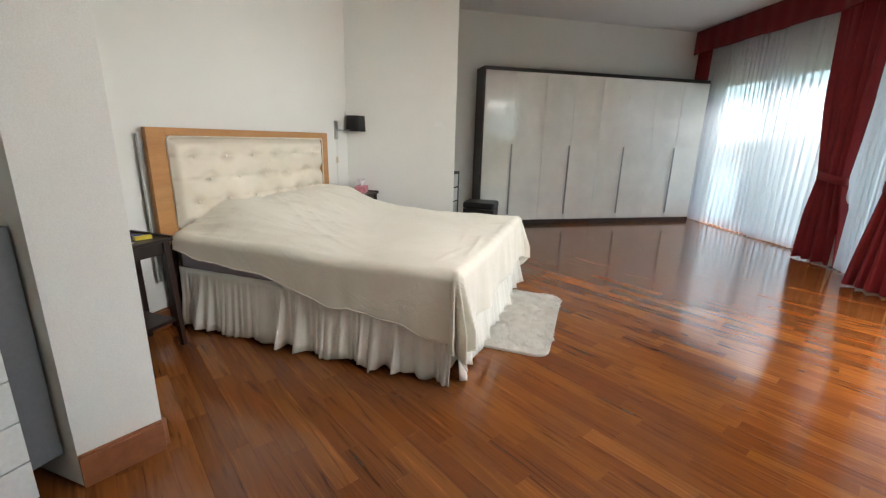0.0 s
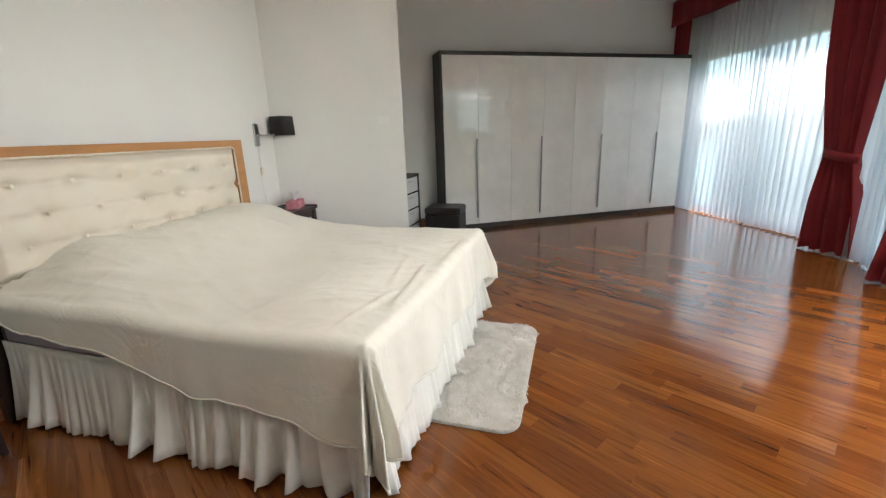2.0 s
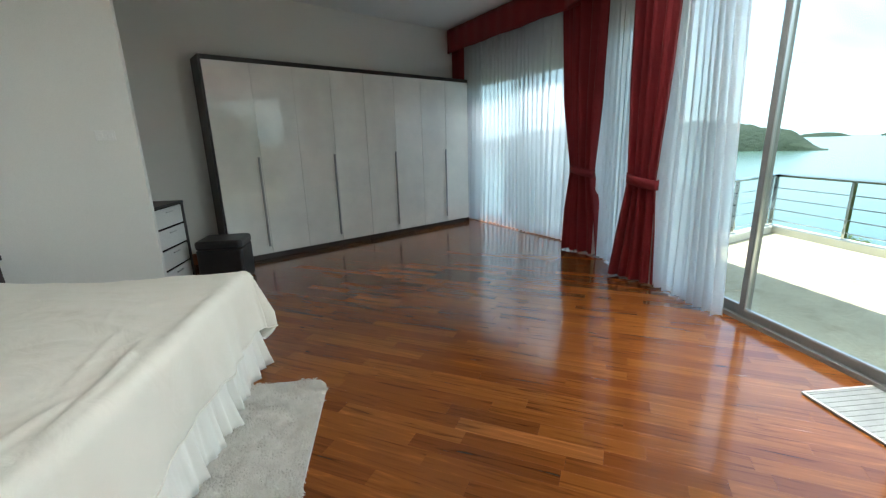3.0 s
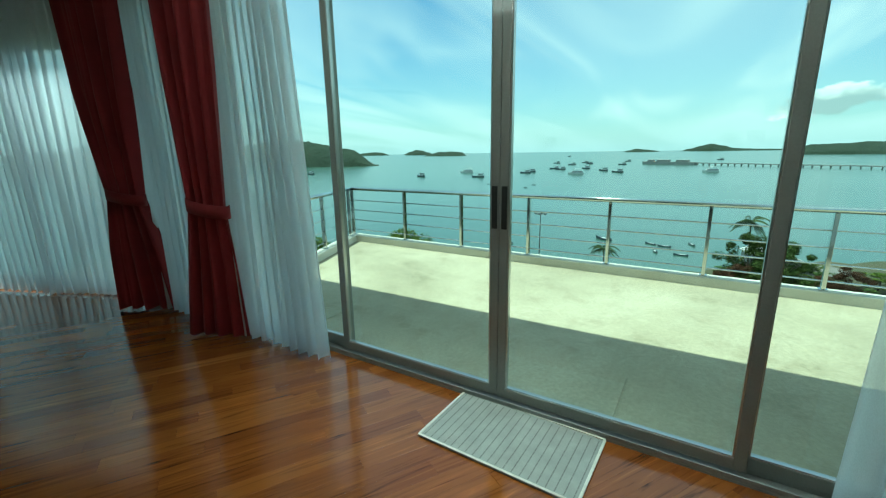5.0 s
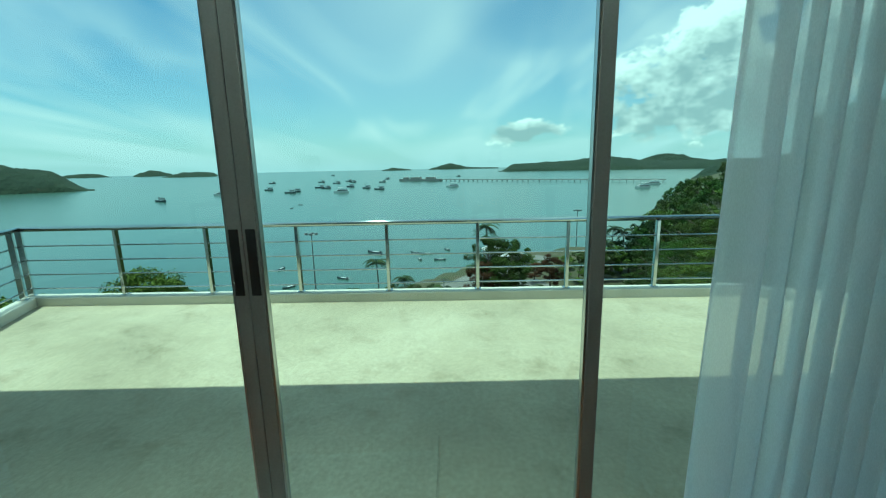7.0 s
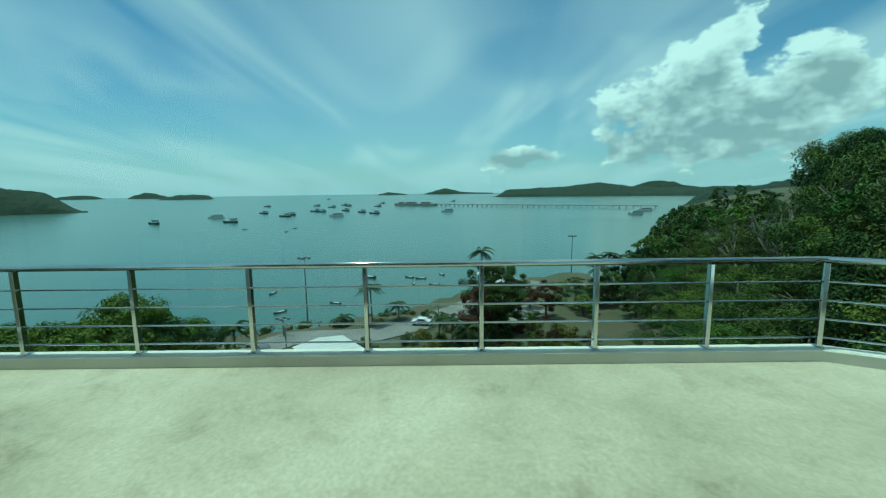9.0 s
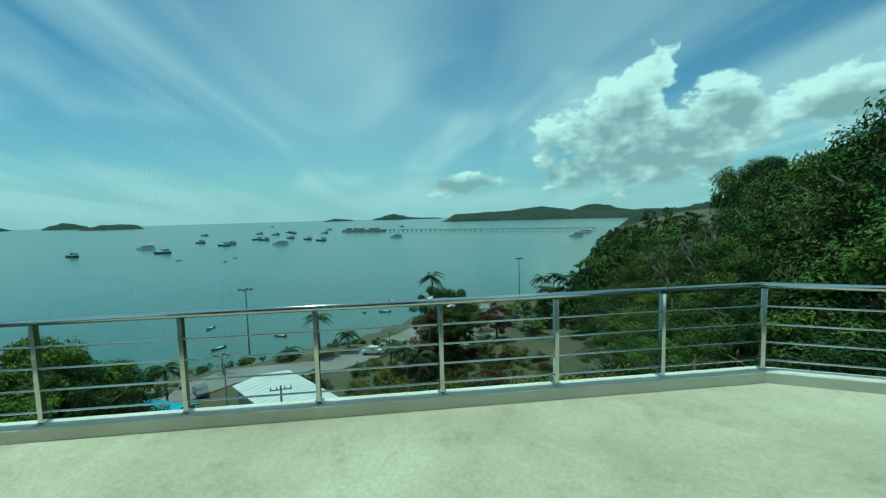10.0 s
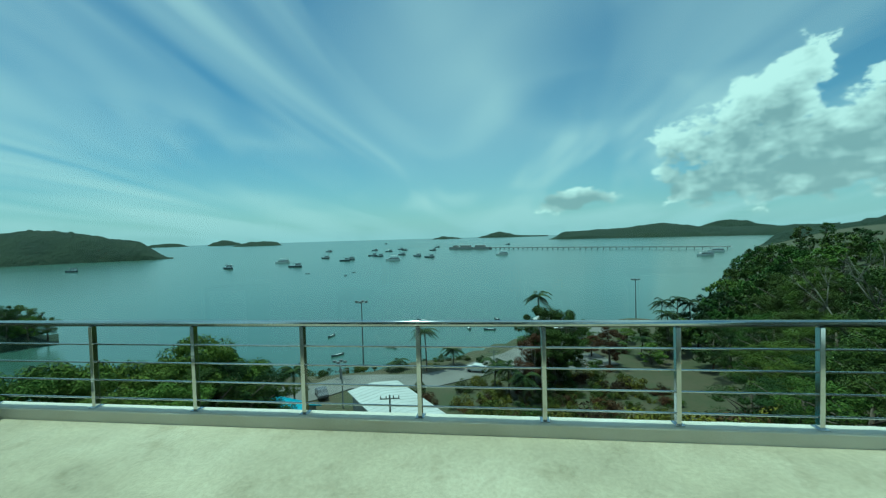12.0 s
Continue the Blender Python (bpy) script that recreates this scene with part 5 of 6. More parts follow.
def ground_z(x, y):
    dx, dy = x - EX, y - EY
    r = math.hypot(dx, dy)
    az = math.degrees(math.atan2(dy, dx))
    sh = lerp_table(SHORE, az)
    slope = -6.0 - 20.4 * smooth01((r - 9) / 58.0)
    hill = -10.0 + 9.0 * smooth01((r - 30) / 200.0) + 5 * smooth01((r - 200) / 900.0) + 5.0 * smooth01((-az - 50) / 25) * (1 - smooth01((r - 60) / 200))
    w = smooth01((-az - 24.5) / 15.0)
    if az > 80:
        w = smooth01((az - 80) / 40)
    z = slope * (1 - w) + hill * w + 0.5 * noise.noise(Vector((x * 0.05, y * 0.05, 0)))
    z = max(z, -26.6 + 0.2 * noise.noise(Vector((x * 0.1, y * 0.1, 5))))
    edge = smooth01((sh - r) / max(6.0, sh * 0.10))
    return (SEA - 2.5) + (z - SEA + 2.5) * edge


def sea_and_ground():
    bm = bmesh.new()
    n = 96
    rings = []
    for r in (0.0, 60, 200, 600, 1500, 3000, 4950):
        rings.append([bm.verts.new((EX + r * math.cos(2 * math.pi * i / n), EY + r * math.sin(2 * math.pi * i / n), SEA)) for i in range(n)] if r else [bm.verts.new((EX, EY, SEA))] * n)
    for a, b in zip(rings, rings[1:]):
        for i in range(n):
            j = (i + 1) % n
            if a[0] is a[1]:
                bm.faces.new((a[0], b[i], b[j]))
            else:
                bm.faces.new((a[i], b[i], b[j], a[j]))
    part("water", bm, MAT["sea"], None, "calm turquoise sea water", "structure")
    g = bmesh.new()
    radii = [7.5 * 1.065 ** k for k in range(94)]
    az = [-180 + 360 * i / 400 for i in range(400)]
    rows = []
    for r in radii:
        row = []
        for a in az:
            p = polar(a, r)
            row.append(g.verts.new((p.x, p.y, ground_z(p.x, p.y))))
        rows.append(row)
    for a, b in zip(rows, rows[1:]):
        for i in range(400):
            j = (i + 1) % 400
            if min(v.co.z for v in (a[i], b[i], b[j], a[j])) < SEA - 2.4 and max(v.co.z for v in (a[i], b[i], b[j], a[j])) < SEA - 1:
                continue
            g.faces.new((a[i], b[i], b[j], a[j]))
    g.faces.new(rows[0][::-1])
    part("ground", g, MAT["soil"], None, "scrubby brown and green hillside", "structure", smooth=True)


sea_and_ground()


def ribbon(name, rows, width, material, lift=0.12, label=""):
    bm = bmesh.new()
    pts = []
    for (a0, r0), (a1, r1) in zip(rows, rows[1:]):
        for k in range(10):
            t = k / 10
            pts.append(polar(a0 + (a1 - a0) * t, r0 + (r1 - r0) * t))
    vs = []
    for i, p in enumerate(pts):
        d = (pts[min(i + 1, len(pts) - 1)] - pts[max(i - 1, 0)]).normalized()
        n = Vector((-d.y, d.x, 0))
        z = max(ground_z(p.x, p.y), -26.75) + lift
        vs.append([bm.verts.new((p.x + n.x * width * s, p.y + n.y * width * s, z)) for s in (-0.5, 0.5)])
        vs[-1] += [bm.verts.new((v.co.x, v.co.y, z - 0.8)) for v in vs[-1]]
    for a, b in zip(vs, vs[1:]):
        bm.faces.new((a[0], b[0], b[1], a[1]))
        bm.faces.new((a[0], a[2], b[2], b[0]))
        bm.faces.new((a[1], b[1], b[3], a[3]))
    return part(name, bm, material, None, label, "structure")


ribbon("road", [(34, 84), (27, 78), (21, 82), (15, 80), (10, 80), (4, 85), (-2, 95), (-8, 112), (-14, 128)], 7.5, MAT["road"], 0.2, "worn grey coastal road")
ribbon("pavement", [(-4, 92), (-9, 92), (-14, 98)], 9.0, MAT["road"], 0.15, "grey forecourt beside the road")


# ---- islands and headlands ----
def land_mass(name, az0, az1, r, depth, heights, label, seed):
    """A wooded island: heights are its crest, evenly spaced from az0 to az1."""
    bm = bmesh.new()
    nu, nv = 200, 24

    def fn(u, v):
        a = az0 + (az1 - az0) * u
        t = u * (len(heights) - 1)
        i = min(int(t), len(heights) - 2)
        h = heights[i] + (heights[i + 1] - heights[i]) * smooth01(t - i)
        prof = math.sin(math.pi * min(0.5, v * 0.8)) if v < 0.6 else math.cos(math.pi * (v - 0.6) / 0.8)
        z = h * max(prof, 0) ** 0.8
        p = polar(a, r + depth * v * (0.35 + 0.65 * math.sin(math.pi * min(max(u, 0.03), 0.97))))
        z += h * 0.16 * noise.noise(Vector((p.x * 0.012, p.y * 0.012, seed))) + h * 0.10 * abs(noise.noise(Vector((p.x * 0.06, p.y * 0.06, seed + 4))))
        z += min(5.0, 0.12 * h) * abs(noise.noise(Vector((p.x * 0.11, p.y * 0.11, seed + 9)))) * (1 if z > 1 else 0)
        if v == 0:
            z = -1.5
        return Vector((p.x, p.y, SEA + (z if v == 0 else max(z, 0.3))))

    grid(bm, nu, nv, fn)
    ob = part(name, bm, MAT["hill"], None, label, smooth=True, category="island")
    return ob


land_mass("island", 40.5, 78, 960, 260, [0, 36, 50, 56, 50, 50, 54, 58, 50, 40, 30], "long wooded island low on the sea", 1)
land_mass("island", 28.6, 34.5, 2600, 300, [0, 18, 24, 26, 22, 25, 16, 8, 0], "small dark wooded island far out", 2)
land_mass("island", 33.0, 37.0, 3600, 300, [0, 20, 36, 40, 26, 8], "pale distant island behind another", 3)
land_mass("island", 38.8, 43.5, 3900, 200, [0, 22, 26, 20, 0], "thin distant island on the horizon", 4)
land_mass("island", 4.8, 9.3, 3600, 200, [0, 10, 17, 24, 12, 0], "low distant island on the horizon", 5)
land_mass("island", -6.6, 3.0, 3800, 300, [8, 10, 11, 13, 18, 38, 50, 36, 18, 0], "distant humped island with a long low tail", 6)
land_mass("headland", -36.0, -6.6, 1900, 500, [34, 34, 34, 32, 33, 36, 46, 58, 52, 40, 38, 34, 30, 0], "wooded headland across the bay", 7)
land_mass("wooded_hill", -75, -28.0, 520, 160, [42, 42, 42, 42, 41, 40, 40, 38, 38, 37, 33, 24, 0], "far wooded hill along the coast", 10)
land_mass("mountain", -31, -22.5, 4300, 400, [40, 60, 90, 100, 80, 50, 20], "hazy mountain beyond the headland", 8)
land_mass("wooded_point", 50.6, 75, 176, 50, [0, 12, 15, 17, 20, 22], "near wooded point at the bay's edge", 9)


# ---- pier ----
def pier():
    a, b = polar(-27.0, 720), polar(1.2, 860)
    ob = thing("pier", Matrix.Identity(4), "long grey concrete pier on many piles", "pier")
    d = (b - a)
    ln = d.length
    ang = math.atan2(d.y, d.x)
    m = Matrix.Translation((a.x, a.y, SEA)) @ Matrix.Rotation(ang, 4, "Z")
    dk = bmesh.new()
    box(dk, 0, ln, -2.0, 2.0, 2.9, 3.6, m)
    part("deck", dk, MAT["pier"], ob)
    rl = bmesh.new()
    box(rl, 0, ln, -2.0, -1.85, 3.6, 4.3, m)
    part("parapet", rl, MAT["pier"], ob)
    for i in range(40):
        s = bmesh.new()
        x = 4 + (ln - 8) * i / 39
        box(s, x - 0.35, x + 0.35, -1.7, 1.7, -1.0, 2.9, m)
        part("pile", s, MAT["pier"], ob)
    h = bmesh.new()
    m2 = Matrix.Translation((b.x, b.y, SEA)) @ Matrix.Rotation(ang + 0.12, 4, "Z")
    box(h, 0, 95, -6, 6, 2.8, 5.0, m2)
    box(h, 0, 95, -5.5, 5.5, -1, 2.8, m2)
    part("pier_head", h, MAT["pier"], ob, "broad landing stage")
    for x, w in ((12, 20), (46, 22), (76, 10)):
        r = bmesh.new()
        box(r, x, x + w, -4, 4, 5.0, 8.0, m2)
        sh = part("landing_shed", r, MAT["hut_wall"], ob)
        q = bmesh.new()
        box(q, x - 1, x + w + 1, -5, 5, 8.01, 8.8, m2)
        part("shed_roof", q, MAT["roof_white"], sh, "pale shed roof")


pier()


# ---- boats ----
def hull_bm(ln, beam, free, sheer_up=0.5):
    bm = bmesh.new()
    n = 14
    rows = []
    for i in range(n + 1):
        t = i / n
        x = (t - 0.5) * ln
        w = beam / 2 * (1 - max(0, (t - 0.45) / 0.55) ** 2.2) * (0.75 + 0.25 * min(1, t / 0.3))
        top = free * (1 + sheer_up * abs(t - 0.4) ** 1.6 * 2)
        rows.append([bm.verts.new(p) for p in ((x, -max(w, 0.03), top), (x * 0.94, -max(w * 0.7, 0.02), -0.3), (x * 0.94, max(w * 0.7, 0.02), -0.3), (x, max(w, 0.03), top))])
    for a, b in zip(rows, rows[1:]):
        for k in range(3):
            bm.faces.new((a[k], b[k], b[k + 1], a[k + 1]))
        bm.faces.new((a[3], b[3], b[0], a[0]))
    bm.faces.new(rows[0])
    bm.faces.new(rows[-1][::-1])
    return bm


def fishing_boat(m):
    ob = thing("fishing_boat", m, "dark wooden fishing boat with a pale cabin, moored", "boat", "moored boats")
    part("hull", hull_bm(15, 4.4, 1.5), MAT["boat_dark"], ob)
    part("cabin", boxes((-6, -0.5, -1.6, 1.6, 1.2, 4.0)), MAT["boat_white"], ob, "pale wheelhouse", bevel=0.1)
    part("cabin_window", boxes((-5.5, -0.48, -1.62, 1.62, 2.7, 3.3)), MAT["car_glass"], ob, "dark window band")
    part("canopy", boxes((-7, 1.5, -1.9, 1.9, 4.1, 4.35)), MAT["boat_dark"], ob, "dark flat canopy", bevel=0.05)
    t = bmesh.new()
    tube(t, (1.2, 0, 1.2), (1.0, 0, 9.0), 0.14, 0.08)
    tube(t, (1.1, 0, 4.5), (5.5, 0, 7.0), 0.09, 0.06)
    part("mast", t, MAT["pole"], ob)
    return ob


def tour_boat(m):
    ob = thing("tour_boat", m, "white two-deck tour boat at anchor", "boat", "moored boats")
    part("hull", hull_bm(19, 5.2, 1.8), MAT["boat_white"], ob)
    part("lower_deck", boxes((-8, 5, -2.1, 2.1, 1.5, 4.0)), MAT["boat_white"], ob, bevel=0.1)
    part("deck_window", boxes((-7.5, 4.8, -2.13, 2.13, 2.5, 3.4)), MAT["car_glass"], ob, "dark window band")
    part("upper_deck", boxes((-7, 3, -1.9, 1.9, 4.01, 4.4)), MAT["boat_white"], ob)
    part("canopy", boxes((-7.5, 3.5, -2.1, 2.1, 6.2, 6.45)), MAT["boat_white"], ob, bevel=0.05)
    for x in (-7, -2, 3):
        b = bmesh.new()
        for y in (-1.8, 1.8):
            tube(b, (x, y, 4.4), (x, y, 6.2), 0.08)
        part("stanchion", b, MAT["pole"], ob)
    return ob


def long_boat(m):
    ob = thing("longtail_boat", m, "slender wooden longtail boat near the shore", "boat", "longtail boats")
    part("hull", hull_bm(6.5, 1.4, 0.55, 1.0), MAT["boat_dark"], ob)
    part("inner_deck", boxes((-2.4, 1.8, -0.45, 0.45, 0.5, 0.66)), MAT["boat_white"], ob)
    b = bmesh.new()
    tube(b, (-2.7, 0, 0.9), (-5.2, 0, 0.1), 0.05)
    part("propeller_shaft", b, MAT["pole"], ob)
    part("engine", boxes((-2.9, -2.4, -0.25, 0.25, 0.55, 1.1)), MAT["boat_dark"], ob, bevel=0.05)
    return ob


def at_sea(az, el, heading):
    r = (EZ - SEA) / math.tan(radians(-el))
    p = polar(az, r, SEA)
    return Matrix.Translation(p) @ Matrix.Rotation(radians(heading), 4, "Z")


_rb = random.Random(21)
_f, _t, _l = fishing_boat(at_sea(49.4, -2.70, 95)), tour_boat(at_sea(28.7, -2.95, 110)), long_boat(at_sea(10.6, -11.6, 60))
for _az, _el in ((35.0, -3.35), (27.2, -3.55), (22.9, -1.75), (20.9, -3.05), (20.2, -2.9), (17.2, -2.5), (16.4, -2.6), (16.9, -1.8), (13.4, -1.75), (12.9, -1.9), (11.2, -2.75), (9.5, -2.95), (9.0, -2.0), (13.3, -2.5), (15.0, -2.0), (23.4, -2.6), (8.4, -1.6), (-1.2, -1.45), (15.4, -0.95)):
    copy_thing(_f, at_sea(_az, _el, _rb.uniform(60, 125)))
for _az, _el in ((14.5, -3.2), (-0.4, -2.85), (-24.5, -3.2), (-25.6, -2.75)):
    copy_thing(_t, at_sea(_az, _el, _rb.uniform(70, 115)))
for _az, _el in ((5.0, -11.8), (3.4, -12.0), (4.4, -12.7), (23.0, -12.8), (15.2, -14.8), (0.5, -11.5), (22.3, -15.3), (49.6, -14.2), (20.9, -5.0), (19.8, -4.6), (25.7, -4.5), (-24.6, -7.1), (1.5, -12.9)):
    _c7 = copy_thing(_l, at_sea(_az, _el, _rb.uniform(0, 180)))
    _c7.scale = (0.6, 0.6, 0.6)


# ---- trees ----
def leaf_clump(bm, c, radius, count, size, rnd, flat=0.7):
    for _ in range(count):
        v = Vector((rnd.gauss(0, 1), rnd.gauss(0, 1), rnd.gauss(0, 1))).normalized()
        p = c + Vector((v.x * radius, v.y * radius, v.z * radius * flat)) * rnd.uniform(0.55, 1.05)
        n = (v + Vector((rnd.uniform(-0.7, 0.7), rnd.uniform(-0.7, 0.7), rnd.uniform(-0.1, 0.9)))).normalized()
        q = n.to_track_quat("Z", "Y")
        s = size * rnd.uniform(0.6, 1.3)
        a = rnd.uniform(0, 6.28)
        u = q @ Vector((math.cos(a), math.sin(a), 0)) * s
        w = q @ Vector((-math.sin(a), math.cos(a), 0)) * s * 0.5
        vs = [bm.verts.new(x) for x in (p - u, p + w * 0.9 + n * s * 0.15, p + u - n * s * 0.12, p - w * 0.9 + n * s * 0.15)]
        bm.faces.new(vs)


def broad_tree(m, height, spread, seed, leaf="leaf", label="dense green broadleaf tree on the hillside", clumps=48, per=290, size=0.12):
    rnd = random.Random(seed)
    ob = thing("tree", m, label, "tree", "hillside trees")
    tr = bmesh.new()
    th = height * 0.45
    polyline_tube(tr, [(0, 0, -1.0), (0.1, 0.05, th * 0.4), (0.15 * rnd.uniform(-1, 1), 0.2, th), (0.3 * rnd.uniform(-1, 1), 0.3, height * 0.8)], [height * 0.030, height * 0.024, height * 0.018, height * 0.006], 7)
    for k in range(7):
        a = 2 * math.pi * k / 7 + rnd.uniform(-0.3, 0.3)
        z0 = th * rnd.uniform(0.7, 1.3)
        e = (math.cos(a) * spread * 0.7, math.sin(a) * spread * 0.7, z0 + height * rnd.uniform(0.15, 0.35))
        polyline_tube(tr, [(0.1, 0.1, z0), (e[0] * 0.5, e[1] * 0.5, (z0 + e[2]) / 2 + 0.1), e], [height * 0.012, height * 0.008, height * 0.003], 5)
    part("trunk", tr, MAT["bark"], ob, "grey-brown trunk and limbs", smooth=True)
    cr = bmesh.new()
    for k in range(clumps):
        a, h = rnd.uniform(0, 6.28), rnd.uniform(0.0, 1.0)
        rr = spread * math.sqrt(max(0.05, 1 - (2 * h - 0.9) ** 2 * 0.8)) * rnd.uniform(0.35, 1.0)
        c = Vector((rr * math.cos(a), rr * math.sin(a), height * (0.26 + 0.70 * h)))
        leaf_clump(cr, c, spread * rnd.uniform(0.12, 0.27), per, size, rnd)
    part("crown", cr, MAT[leaf], ob, smooth=False)
    return ob


def palm(m, height, seed, label="coconut palm with drooping fronds"):
    rnd = random.Random(seed)
    ob = thing("palm_tree", m, label, "palm tree", "palms")
    lean = rnd.uniform(-0.8, 0.8)
    t = bmesh.new()
    pts = [(lean * (i / 8) ** 2, 0.3 * lean * (i / 8) ** 2, -0.8 + (height + 0.8) * i / 8) for i in range(9)]
    polyline_tube(t, pts, [0.24 - 0.10 * i / 8 for i in range(9)], 8)
    part("trunk", t, MAT["bark"], ob, "slender ringed trunk", smooth=True)
    top = Vector(pts[-1])
    for k in range(20):
        a, up = 2.4 * k, rnd.uniform(-0.5, 1.25)
        ln = rnd.uniform(2.9, 3.9)
        bm = bmesh.new()
        d, s = Vector((math.cos(a), math.sin(a), 0)), Vector((-math.sin(a), math.cos(a), 0))
        spine = [top + d * (ln * q) + Vector((0, 0, ln * (up * q - (0.62 + 0.45 * up) * q * q))) for q in (i / 9 for i in range(10))]
        polyline_tube(bm, spine, [0.035 - 0.0028 * i for i in range(10)], 4)
        for i in range(1, 10):
            for j in (0.0, 0.5):
                if i == 9 and j:
                    continue
                p = spine[i].lerp(spine[min(i + 1, 9)], j)
                w = 0.75 * math.sin(math.pi * min(0.95, 0.15 + 0.8 * i / 9)) + 0.1
                for e in (-1, 1):
                    tip = p + s * e * w + d * 0.25 + Vector((0, 0, -0.28 * w - 0.1))
                    vs = [bm.verts.new(x) for x in (p - d * 0.17, p + d * 0.19, tip)]
                    bm.faces.new(vs)
        part("frond", bm, MAT["leaf_palm"], ob)
    return ob


def on_ground(az, r, turn=0.0, scale=1.0, sink=0.3):
    p = polar(az, r)
    return Matrix.Translation((p.x, p.y, ground_z(p.x, p.y) - sink)) @ Matrix.Rotation(turn, 4, "Z") @ Matrix.Scale(scale, 4)


def plant_copy(ob, az, r, turn, scale):
    c = copy_thing(ob, on_ground(az, r, turn))
    c.scale = (scale, scale, scale * (0.9 + 0.2 * ((az * 7.3) % 1)))
    return c


def near_height(az, r, el):
    """The height that lifts a treetop at that bearing and distance to the elevation el."""
    p = polar(az, r)
    return EZ + r * math.tan(radians(el)) - ground_z(p.x, p.y) + 0.3


PROTO = [broad_tree(on_ground(-47, 52), 12.0, 5.2, 31),
         broad_tree(on_ground(-44.5, 60), 12.0, 4.6, 32, "leaf", "dense dark green tree in the hillside wood"),
         broad_tree(on_ground(-36, 42), 12.0, 5.6, 33, "leaf_bright", "light green broadleaf tree in the hillside wood"),
         broad_tree(on_ground(-53, 40), 12.0, 4.8, 34, "leaf", "tall dark tree with an uneven crown")]


def set_height(ob, az, r, el, base=12.0):
    h = max(2.0, near_height(az, r, el) * 0.94) / base
    ob.scale = (0.5 * h + 0.5, 0.5 * h + 0.5, h)


for _o2, (_az, _r, _el) in zip(PROTO, ((-47, 52, 6.2), (-44.5, 60, 5.6), (-36, 42, -8.5), (-53, 40, 7.0))):
    set_height(_o2, _az, _r, _el)

# lighter copies of the wood's trees for the distance
FAR = [broad_tree(on_ground(-33, 300), 12.0, 5.2, 35, "leaf", "dark green tree in the far wood", 40, 44, 0.42),
       broad_tree(on_ground(-35, 340), 12.0, 4.7, 36, "leaf_bright", "light green tree in the far wood", 40, 44, 0.40)]
for _o2, (_az, _r, _el) in zip(FAR, ((-33, 300, 0.2), (-35, 340, 0.4))):
    set_height(_o2, _az, _r, _el)

# crest of the wood: bearing and elevation
CREST = [(-88, 14), (-66, 15.5), (-60.5, 14.5), (-58.8, 12.6), (-57, 10.6), (-55, 9.8), (-53.3, 7.8), (-51.5, 6.9), (-49.5, 6.6), (-47.5, 6.6), (-46, 6.2), (-43.5, 6.1), (-41.4, 5.4), (-40.4, 4.0), (-39.2, 1.8), (-38.2, 0.2), (-36, -0.6), (-33, -1.2),
         (-31, -1.6), (-29.5, -1.9), (-28.3, -2.6), (-27.4, -3.9), (-26.2, -6.2), (-23.9, -8.8), (-21.1, -10.6), (-18, -12.5)]
WOOD = [(-42.4, 88, 0.2), (-43.6, 80, 0.2), (-44.6, 74, 0.1), (-45.8, 66, 0.0), (-46.8, 60, 0.1), (-48, 44, 0.2), (-49.6, 42, -0.1), (-51, 44, 0.0), (-52.6, 38, -0.2), (-54.2, 34, 0.0), (-55.8, 30, -0.1), (-57.6, 28, 0.2), (-59.4, 26, 0.0), (-61.5, 26, 0.0), (-65, 26, 0.0), (-71, 28, 0.0), (-79, 30, 0.0), (-88, 30, 0.0),
        (-38.6, 120, -2.5), (-37.4, 130, 0.0), (-36.2, 120, 0.1), (-35, 100, -0.8), (-33.8, 140, 0.1), (-32.6, 120, -0.4), (-31.6, 160, 0.1), (-30.6, 180, 0.0), (-29.6, 210, 0.1), (-28.9, 260, 0.1), (-28.3, 220, 0.0), (-27.8, 190, -0.1), (-27.2, 160, 0.0), (-26.6, 140, 0.1), (-25.8, 120, 0.0), (-24.8, 116, 0.1), (-23.8, 112, 0.0), (-22.8, 112, 0.0), (-21.8, 108, -0.1), (-20.6, 104, 0.0),
        (-40.0, 84, -4.0), (-43.4, 60, -3.2), (-45.6, 50, -3.4), (-47, 38, -3.0), (-49.6, 36, -3.2), (-52, 33, -3.0), (-54.6, 30, -3.4), (-57, 27, -3.2), (-60, 25, -4.0), (-64, 24, -4.5),
        (-28.6, 110, -3.0), (-30.2, 95, -3.2), (-31.8, 86, -3.0), (-33.4, 80, -3.4), (-35, 74, -3.0), (-36.6, 66, -3.2), (-38.2, 70, -4.0), (-27.4, 130, -2.4), (-26, 108, -2.6), (-29.4, 130, -2.0), (-31, 120, -2.0), (-34.2, 92, -2.0),
        (-40.6, 44, -7.0), (-43, 38, -7.0), (-45.6, 35, -7.2), (-48.4, 33, -7.0), (-51.2, 30, -7.4), (-54, 27, -7.6), (-57.4, 24, -8.6), (-61, 22, -10), (-66, 21, -11),
        (-25.2, 96, -4.2), (-27, 88, -5.0), (-28.8, 78, -6.4), (-30.6, 70, -6.8), (-32.6, 62, -7.2), (-34.8, 56, -7.6), (-37, 50, -8.4),
        (-31, 48, -10.0), (-34, 40, -10.6), (-37.5, 36, -11.0), (-41, 33, -12.6), (-44.5, 31, -13.0), (-48, 28, -13.0), (-52, 26, -12.5), (-57, 24, -13.6), (-62, 22, -16.0),
        (-29, 40, -13.6), (-33, 32, -14.4), (-38, 28, -14.6), (-43, 26, -17.6), (-48, 23, -17.4), (-54, 21, -18.0), (-60, 19, -22.0), (-68, 18, -22)]
